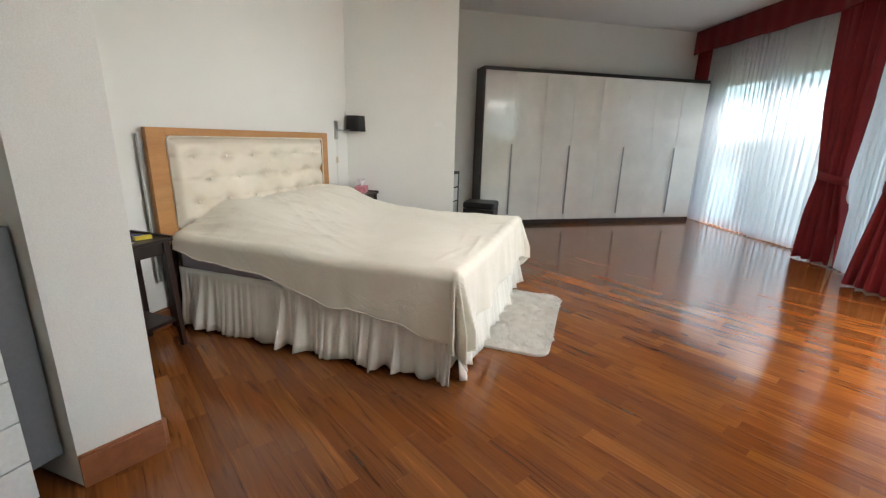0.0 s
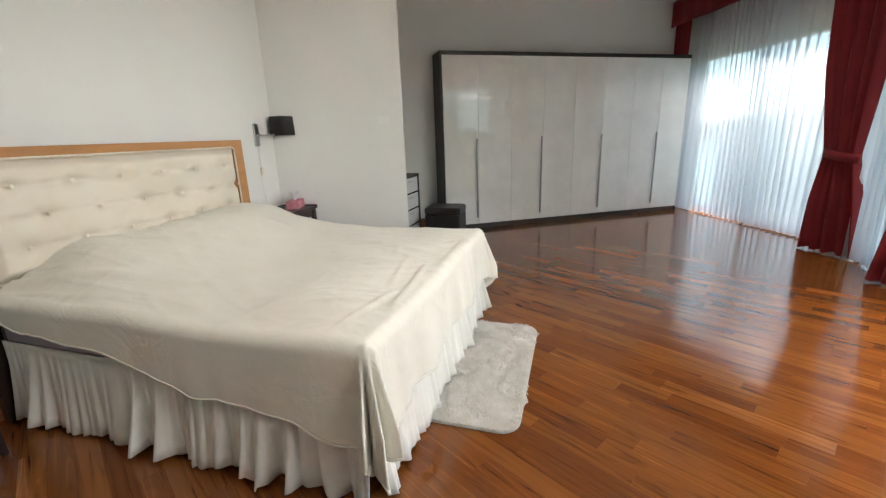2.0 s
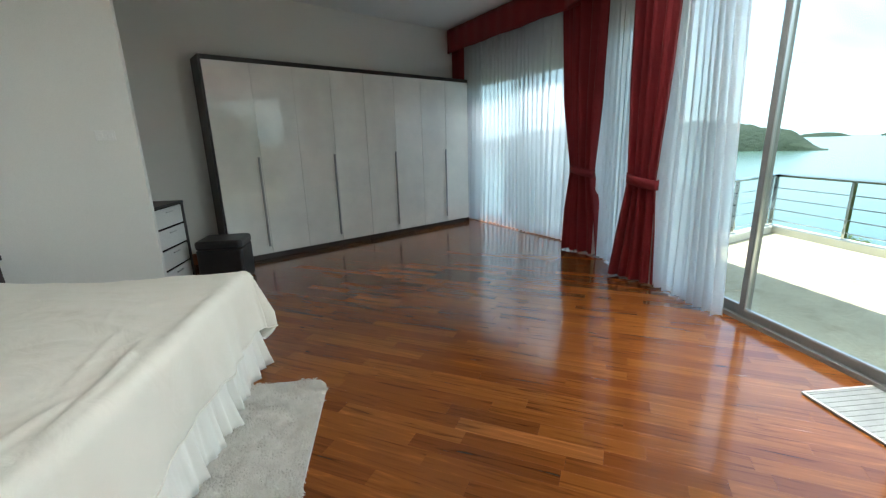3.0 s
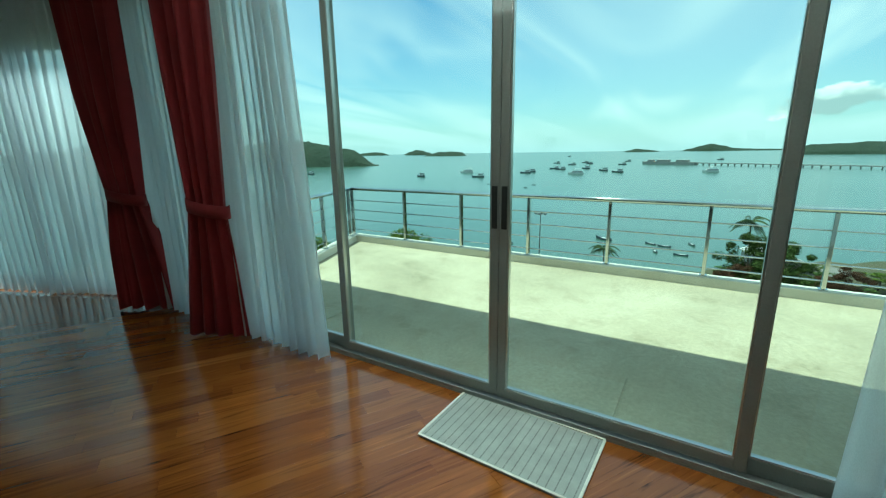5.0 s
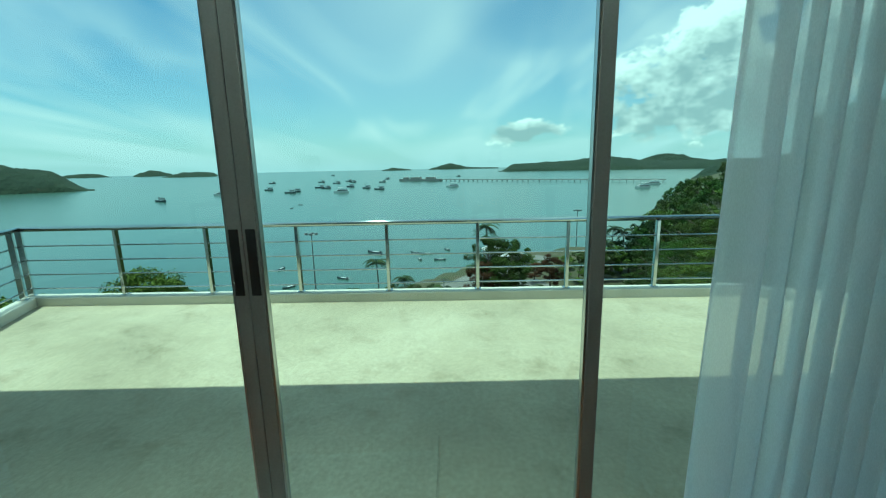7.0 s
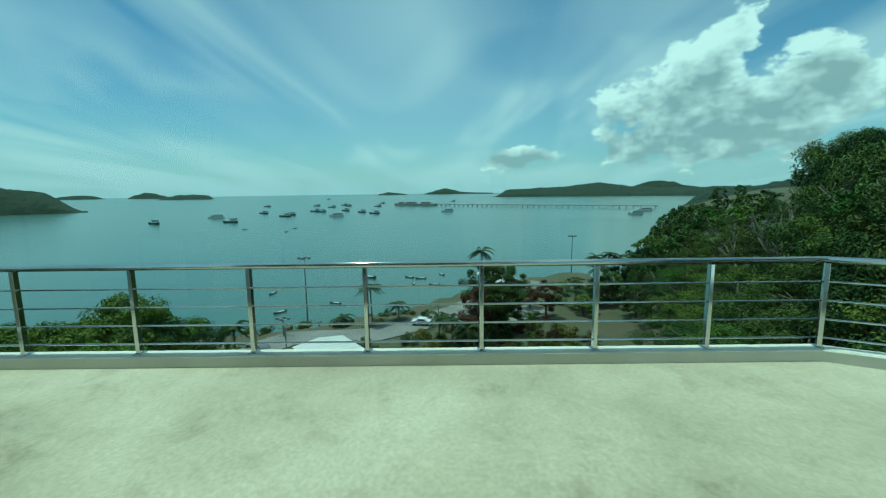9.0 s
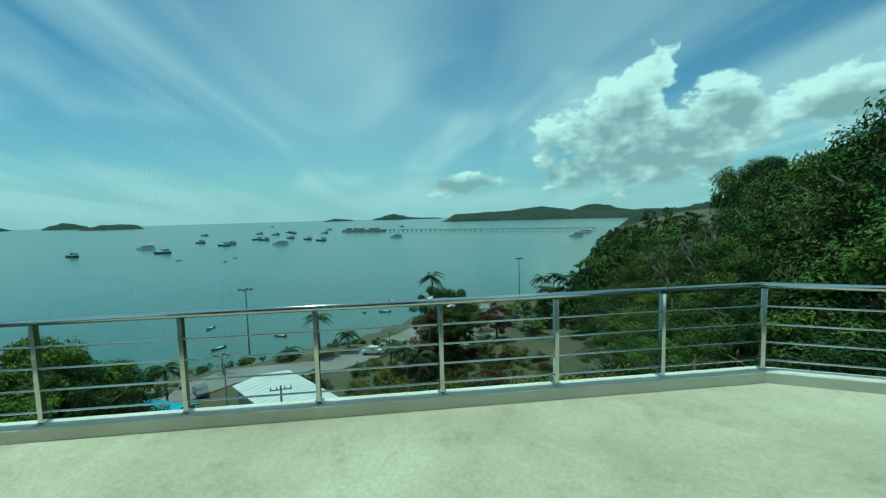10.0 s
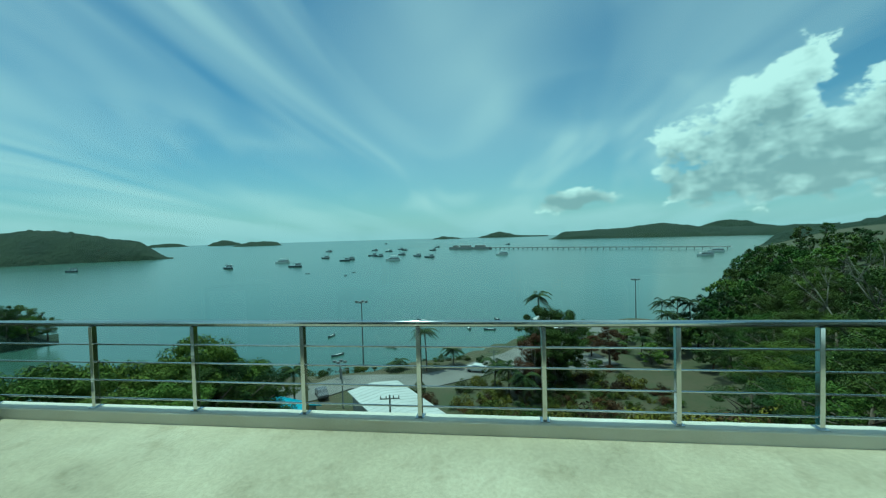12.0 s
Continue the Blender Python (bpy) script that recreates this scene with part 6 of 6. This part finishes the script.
for _i, (_az, _r, _drop) in enumerate(WOOD):
    if _r > lerp_table(SHORE, _az) * 0.92:
        continue
    _kin = FAR if _r > 92 else PROTO
    _c2 = copy_thing(_kin[(_i * 3 + _i // 5) % len(_kin)], on_ground(_az, _r, _i * 1.7))
    set_height(_c2, _az, _r, lerp_table(CREST, _az) + _drop)

for _i, (_az, _h) in enumerate(((51.4, 7), (52.3, 9), (53.2, 11), (54.2, 12), (55.4, 13), (56.8, 13), (52.8, 8), (53.8, 9))):
    _p = polar(_az, 180 + 4 * (_i % 3), SEA + 1.5)
    _c2 = copy_thing(PROTO[_i % 4], Matrix.Translation(_p) @ Matrix.Rotation(_i, 4, "Z"))
    _c2.scale = (0.8, 0.8, _h / 12)

_g = broad_tree(on_ground(-5.6, 78), 12.0, 4.3, 41, "leaf", "big dark green tree by the coastal road", 60, 230, 0.15)
set_height(_g, -5.6, 78, -9.0)
for _az, _r, _el in ((-8.6, 80, -9.6), (-7.0, 75, -12.0)):
    set_height(copy_thing(_g, on_ground(_az, _r, _az)), _az, _r, _el)
_rt = broad_tree(on_ground(-14.0, 92), 10.0, 3.6, 42, "leaf_red", "dark reddish-leaved tree by the forecourt")
set_height(_rt, -14.0, 92, -11.6, 10.0)
for _az, _r, _el in ((-4.4, 74, -12.6), (-11.8, 98, -13.0)):
    set_height(copy_thing(_rt, on_ground(_az, _r, 2.0)), _az, _r, _el, 10.0)
for _k, (_az, _r, _el) in enumerate(((-9.2, 112, -12.4), (-10.6, 118, -12.0), (-12.0, 112, -12.8), (-16.0, 112, -12.0), (-17.6, 118, -11.4), (-18.8, 96, -13.6), (-15.2, 104, -13.8), (-3.6, 108, -14.0))):
    set_height(copy_thing(FAR[_k % 2], on_ground(_az, _r, _az)), _az, _r, _el)
_br = broad_tree(on_ground(52, 36), 10.0, 4.6, 43, "leaf_bright", "bright green tree below the terrace")
set_height(_br, 52, 36, -10.8, 10.0)
for _az, _r, _el in ((38.6, 44, -10.2), (36, 46, -12.4), (57, 34, -10.5), (62, 34, -10), (48.5, 38, -11.4), (45, 38, -12.2), (41.5, 42, -12.2), (42.5, 34, -15), (48, 32, -15), (54, 30, -14.5), (66, 36, -9), (72, 40, -9)):
    set_height(copy_thing(_br, on_ground(_az, _r, _az)), _az, _r, _el, 10.0)
for _i, (_az, _r, _el) in enumerate(((33.5, 46, -13.9), (31.8, 48, -14.8), (35, 42, -14.0), (37.5, 40, -14.0))):
    set_height(copy_thing(PROTO[_i % 2], on_ground(_az, _r, _az)), _az, _r, _el)

for _k, (_az, _r, _el) in enumerate(((10.3, 86, -12.8), (-19.9, 110, -8.6), (-21.6, 112, -8.2), (-23.0, 114, -8.6), (-20.8, 104, -10.0), (-5.5, 82, -8.2), (-17.6, 100, -13.2), (6.6, 88, -15.2), (1.0, 74, -17.0), (-1.0, 72, -17.4), (-3.0, 68, -18.6), (14.2, 88, -16.6), (27.9, 70, -16.2))):
    palm(on_ground(_az, _r, _az, 0.78), max(1.6, (near_height(_az, _r, _el) - 0.3) / 0.78), 51 + _k)


def bush(m, seed, leaf, label):
    rnd = random.Random(seed)
    ob = thing("bush", m, label, "bush", "scrub bushes")
    st = bmesh.new()
    for k in range(5):
        a = k * 1.3
        tube(st, (0, 0, -0.6), (math.cos(a) * 0.8, math.sin(a) * 0.8, 1.3), 0.05, 0.02, 5)
    part("stem", st, MAT["bark"], ob)
    cr = bmesh.new()
    for k in range(14):
        a = rnd.uniform(0, 6.28)
        leaf_clump(cr, Vector((math.cos(a) * rnd.uniform(0, 1.6), math.sin(a) * rnd.uniform(0, 1.6), rnd.uniform(0.4, 1.7))), rnd.uniform(0.45, 0.8), 80, 0.13, rnd)
    part("foliage", cr, MAT[leaf], ob)
    return ob


def bare_tree(m, height, seed):
    rnd = random.Random(seed)
    ob = thing("bare_tree", m, "leafless grey tree among the green wood", "tree", "bare trees")
    bm = bmesh.new()

    def grow(p, d, ln, r, depth):
        q = p + d * ln
        mid = (p + q) / 2 + Vector((rnd.uniform(-1, 1), rnd.uniform(-1, 1), 0)) * ln * 0.06
        polyline_tube(bm, [p, mid, q], [r, r * 0.85, r * 0.65], 5)
        if depth:
            for _ in range(3):
                v = (d + Vector((rnd.uniform(-1, 1), rnd.uniform(-1, 1), rnd.uniform(-0.2, 0.7))) * 0.75).normalized()
                grow(q, v, ln * rnd.uniform(0.55, 0.75), r * 0.6, depth - 1)

    grow(Vector((0, 0, -0.5)), Vector((0.05, 0, 1)), height * 0.38, height * 0.011, 4)
    part("branches", bm, MAT["pale_bark"], ob, smooth=True)
    return ob


MAT["pale_bark"] = surface("pale_bark", (0.15, 0.135, 0.11), (0.23, 0.21, 0.175), 3, 0.95, fine=14)
for _k, (_az, _r, _el) in enumerate(((-44.0, 40, 3.2), (-40.5, 38, -0.5), (-50.5, 31, 3.0), (-37.0, 44, -2.5))):
    bare_tree(on_ground(_az, _r), near_height(_az, _r, _el), 81 + _k)
_bs = [bush(on_ground(-6, 46), 61, "leaf_scrub", "yellowish green bush on the slope"), bush(on_ground(2, 52), 62, "leaf", "dark green bush on the slope"), bush(on_ground(-2, 44), 63, "leaf_red", "brownish dry bush on the slope")]
_rk = random.Random(71)
ROAD_R = [(-14, 128), (-8, 112), (-2, 95), (4, 85), (10, 80), (15, 80), (21, 82), (27, 78), (34, 84)]
for _i in range(130):
    _az = _rk.uniform(-34, 12)
    _r = _rk.uniform(36, 92) if _az > -18 else _rk.uniform(26, 60)
    _k = _rk.random()
    if (_az > 4 and _r < 66) or abs(_r - lerp_table(ROAD_R, _az)) < 6:
        continue
    plant_copy(_bs[0 if _k < 0.5 else (1 if _k < 0.8 else 2)], _az, _r, _rk.uniform(0, 6), _rk.uniform(0.6, 1.5))
for _i in range(110):
    _az = _rk.uniform(-22, 5)
    _r = _rk.uniform(54, 82)
    _k = _rk.random()
    if _r < lerp_table(ROAD_R, _az) - 6:
        plant_copy(_bs[0 if _k < 0.6 else (1 if _k < 0.85 else 2)], _az, _r, _rk.uniform(0, 6), _rk.uniform(0.5, 1.0))
for _i in range(34):
    plant_copy(_bs[_rk.choice((0, 1, 1))], _rk.uniform(24, 40), _rk.uniform(60, 96), _rk.uniform(0, 6), _rk.uniform(0.4, 1.0))
for _i in range(26):
    plant_copy(_bs[_rk.choice((0, 1, 1))], _rk.uniform(2, 22), _rk.uniform(88, 96), _rk.uniform(0, 6), _rk.uniform(0.4, 0.9))


# ---- buildings, masts and vehicles by the shore ----
def gable_building(m, W, L, wall_h, rise, roof, label):
    ob = thing("building", m, label, "building")
    part("wall", boxes((-L / 2, L / 2, -W / 2, W / 2, -2, wall_h)), MAT["hut_wall"], ob)
    for s in (-1, 1):
        bm = bmesh.new()
        ov = 0.5
        y0, y1 = 0, s * (W / 2 + ov)
        pts = [(-L / 2 - ov, y0, wall_h + rise), (L / 2 + ov, y0, wall_h + rise), (L / 2 + ov, y1, wall_h - 0.15), (-L / 2 - ov, y1, wall_h - 0.15)]
        lo = [bm.verts.new((x, y, z)) for x, y, z in pts]
        hi = [bm.verts.new((x, y, z + 0.12)) for x, y, z in pts]
        bm.faces.new(lo)
        bm.faces.new(hi)
        for i in range(4):
            bm.faces.new((lo[i], lo[(i + 1) % 4], hi[(i + 1) % 4], hi[i]))
        n = int(L / 0.9)
        for i in range(n + 1):
            x = -L / 2 - ov + (L + 2 * ov) * i / n
            tube(bm, (x, y0, wall_h + rise + 0.13), (x, y1, wall_h - 0.02), 0.035, n=4)
        part("roof", bm, roof, ob, "ribbed metal roof sheet")
    g = bmesh.new()
    for x in (-L / 2, L / 2 - 0.1):
        v = [g.verts.new(p) for p in ((x, -W / 2, wall_h), (x, W / 2, wall_h), (x, 0, wall_h + rise), (x + 0.1, -W / 2, wall_h), (x + 0.1, W / 2, wall_h), (x + 0.1, 0, wall_h + rise))]
        g.faces.new(v[:3])
        g.faces.new(v[3:])
        for i in range(3):
            g.faces.new((v[i], v[(i + 1) % 3], v[(i + 1) % 3 + 3], v[i + 3]))
    part("gable", g, MAT["hut_wall"], ob)
    for i in range(3):
        part("window", boxes((-L / 2 + L * (i + 0.5) / 3 - 0.6, -L / 2 + L * (i + 0.5) / 3 + 0.6, -W / 2 - 0.03, -W / 2 + 0.03, wall_h - 2.2, wall_h - 1.0)), MAT["car_glass"], ob, "dark window opening")
    return ob


gable_building(Matrix.Translation((56.36, 17.03, -23.9)) @ Matrix.Rotation(radians(38), 4, "Z"), 6.8, 14.2, 3.5, 0.35, MAT["roof_white"], "low building with a white metal roof")
gable_building(Matrix.Translation((55.28, 31.34, -23.6)) @ Matrix.Rotation(radians(70), 4, "Z"), 4.0, 6.0, 2.6, 0.8, MAT["roof_blue"], "small hut with a blue metal roof")
gable_building(Matrix.Translation((*polar(-7.5, 118).xy, -26.5)) @ Matrix.Rotation(radians(20), 4, "Z"), 7, 14, 3.2, 1.2, MAT["roof_white"], "pale-roofed building among the shore trees")
gable_building(Matrix.Translation((*polar(-4.8, 80).xy, -26.4)) @ Matrix.Rotation(radians(100), 4, "Z"), 6, 9, 2.8, 1.2, MAT["hut_wall"], "grey-roofed shed by the forecourt")


def light_mast(az, r, top_el, label):
    p = polar(az, r)
    z = max(ground_z(p.x, p.y), SEA + 0.5)
    h = EZ + r * math.tan(radians(top_el)) - z
    ob = thing("light_mast", Matrix.Translation((p.x, p.y, z)), label, "light mast", "light masts")
    b = bmesh.new()
    tube(b, (0, 0, -1), (0, 0, h), 0.20, 0.10, 10)
    part("pole", b, MAT["pole"], ob)
    c = bmesh.new()
    tube(c, (0, -1.1, h), (0, 1.1, h), 0.06)
    tube(c, (-0.7, 0, h), (0.7, 0, h), 0.06)
    part("crossarm", c, MAT["pole"], ob)
    for dx, dy in ((0, -1.1), (0, 1.1), (-0.7, 0), (0.7, 0)):
        l = bmesh.new()
        box(l, dx - 0.25, dx + 0.25, dy - 0.3, dy + 0.3, h + 0.02, h + 0.45)
        part("floodlight", l, MAT["pole"], ob, bevel=0.05)


light_mast(18.9, 93, -8.7, "tall grey floodlight mast by the road")
light_mast(-17.1, 150, -6.2, "tall floodlight mast on the far shore")
light_mast(22.0, 84, -16.2, "short street light by the coastal road")


def utility_pole(az, r, top_z, turn):
    p = polar(az, r)
    z = ground_z(p.x, p.y)
    ob = thing("utility_pole", Matrix.Translation((p.x, p.y, z)) @ Matrix.Rotation(radians(turn), 4, "Z"), "concrete utility pole with crossarm and insulators", "utility pole", "utility poles")
    h = top_z - z
    b = bmesh.new()
    tube(b, (0, 0, -0.5), (0, 0, h), 0.14, 0.09, 8)
    part("pole", b, MAT["pier"], ob)
    c = boxes((-0.05, 0.05, -1.1, 1.1, h - 0.5, h - 0.38))
    part("crossarm", c, MAT["pier"], ob)
    for y in (-1.0, -0.4, 0.4, 1.0):
        i = bmesh.new()
        tube(i, (0, y, h - 0.38), (0, y, h - 0.1), 0.05)
        part("insulator", i, MAT["bark"], ob)


utility_pole(15.5, 46, -15.9, 10)
utility_pole(21.8, 70, -19.8, 40)
utility_pole(1.0, 84, -21.8, 0)


def car(m, paint, label):
    ob = thing("car", m, label, "car", "parked cars")
    bm = bmesh.new()
    prof = [(-2.1, 0.35), (-2.15, 0.8), (-1.9, 1.0), (-1.3, 1.05), (-0.8, 1.5), (0.6, 1.52), (1.2, 1.05), (2.0, 0.9), (2.15, 0.6), (2.1, 0.35)]
    sides = [[bm.verts.new((x, y, z)) for x, z in prof] for y in (-0.85, 0.85)]
    for i in range(len(prof)):
        j = (i + 1) % len(prof)
        bm.faces.new((sides[0][i], sides[0][j], sides[1][j], sides[1][i]))
    bm.faces.new(sides[0])
    bm.faces.new(sides[1][::-1])
    part("body", bm, paint, ob, bevel=0.08)
    part("side_window", boxes((-0.75, 0.6, -0.87, 0.87, 1.08, 1.4)), MAT["car_glass"], ob, "dark glass")
    for x in (-1.35, 1.35):
        for y in (-0.85, 0.67):
            w = bmesh.new()
            tube(w, (x, y, 0.32), (x, y + 0.18, 0.32), 0.32, n=14)
            part("wheel", w, MAT["tyre"], ob, "black rubber wheel")
    return ob


_c5 = car(on_ground(3.4, 84.5, 1.4, sink=-0.25), MAT["car_white"], "white car parked beside the coastal road")
for _az, _r in ((-6.8, 92), (-8.4, 93)):
    copy_thing(_c5, on_ground(_az, _r, _az, sink=-0.2))
_c6 = car(on_ground(24.5, 76, 0.6, sink=-0.25), MAT["car_grey"], "grey car parked by the shore huts")
for _az, _r in ((-9.6, 92),):
    copy_thing(_c6, on_ground(_az, _r, _az * 2, sink=-0.2))


# ---- floor boards, nearest ones one by one ----
def floor_boards():
    floor = bpy.data.objects["floor"]
    ang = radians(-30)
    W = 0.094
    u = Vector((math.cos(ang), math.sin(ang)))
    v = Vector((-math.sin(ang), math.cos(ang)))
    rnd = random.Random(9)

    def inside(x, y):
        if not (-2.9 < x < GX + 0.13 and BEHIND < y):
            return False
        if x < WX - 0.12 and y < 5.0:
            return False
        if y < 1.5 and x < -2.03:
            return False
        if y > BEND[1]:
            d = (Vector((x, y)) - Vector(BEND)).dot(Vector((0.918, 0.396)))
            if d > 0.13:
                return False
        return (Vector((x, y)) - Vector(CORNER)).dot(BACKN) < 0.13

    lengths = (0.48, 0.70, 0.94)
    meshes = {}
    for ln in lengths:
        bm = bmesh.new()
        g = 0.00025
        c = 0.0003
        lo = [bm.verts.new(p) for p in ((g, g, -0.013), (ln - g, g, -0.013), (ln - g, W - g, -0.013), (g, W - g, -0.013))]
        mi = [bm.verts.new((p.co.x, p.co.y, -c * 0.6)) for p in lo]
        hi = [bm.verts.new(p) for p in ((g + c, g + c, 0), (ln - g - c, g + c, 0), (ln - g - c, W - g - c, 0), (g + c, W - g - c, 0))]
        bm.faces.new(hi)
        for a, b in ((lo, mi), (mi, hi)):
            for i in range(4):
                bm.faces.new((a[i], a[(i + 1) % 4], b[(i + 1) % 4], b[i]))
        me = bpy.data.meshes.new("plank")
        bm.to_mesh(me)
        bm.free()
        me.materials.append(MAT["plank"])
        meshes[ln] = me
    cells = []
    for row in range(-80, 120):
        s = -9.0 + rnd.uniform(0, 1.2)
        while s < 9:
            ln = rnd.choice(lengths)
            n = int(ln / 0.02)
            ok = [all(inside(*(u * (s + ln * q / n) + v * (row * W + W * e))) for e in (0.0, 1.0)) for q in range(n + 1)]
            if all(ok):
                cells.append((s, row, ln, 1.0, u * (s + ln / 2) + v * (row * W + W / 2)))
            elif sum(ok) > 4:
                i0 = ok.index(True)
                i1 = n - ok[::-1].index(True)
                cells.append((s + ln * i0 / n, row, ln, (i1 - i0) / n, u * s + v * (row * W) + Vector((40, 0))))
            s += ln
    centre = Vector((0.9, 3.0))
    cells.sort(key=lambda q: (q[4] - centre).length)
    rest_v, rest_f = [], []
    for i, (s, row, ln, cut, c) in enumerate(cells):
        o = u * s + v * (row * W)
        m = Matrix.Translation((o.x, o.y, 0.0)) @ Matrix.Rotation(ang, 4, "Z") @ Matrix.Diagonal((cut, 1, 1, 1))
        if i < 300:
            ob = new("plank", meshes[ln])
            ob.parent = floor
            ob.matrix_world = m
        else:
            k = len(rest_v)
            me = meshes[ln]
            rest_v += [tuple(m @ w.co) for w in me.vertices]
            rest_f += [tuple(k + j for j in p.vertices) for p in me.polygons]
    me = bpy.data.meshes.new("planks")
    me.from_pydata(rest_v, [], rest_f)
    me.materials.append(MAT["plank_rest"])
    ob = new("planks", me)
    ob.parent = floor
    tagged(ob, kind="stuff")


floor_boards()
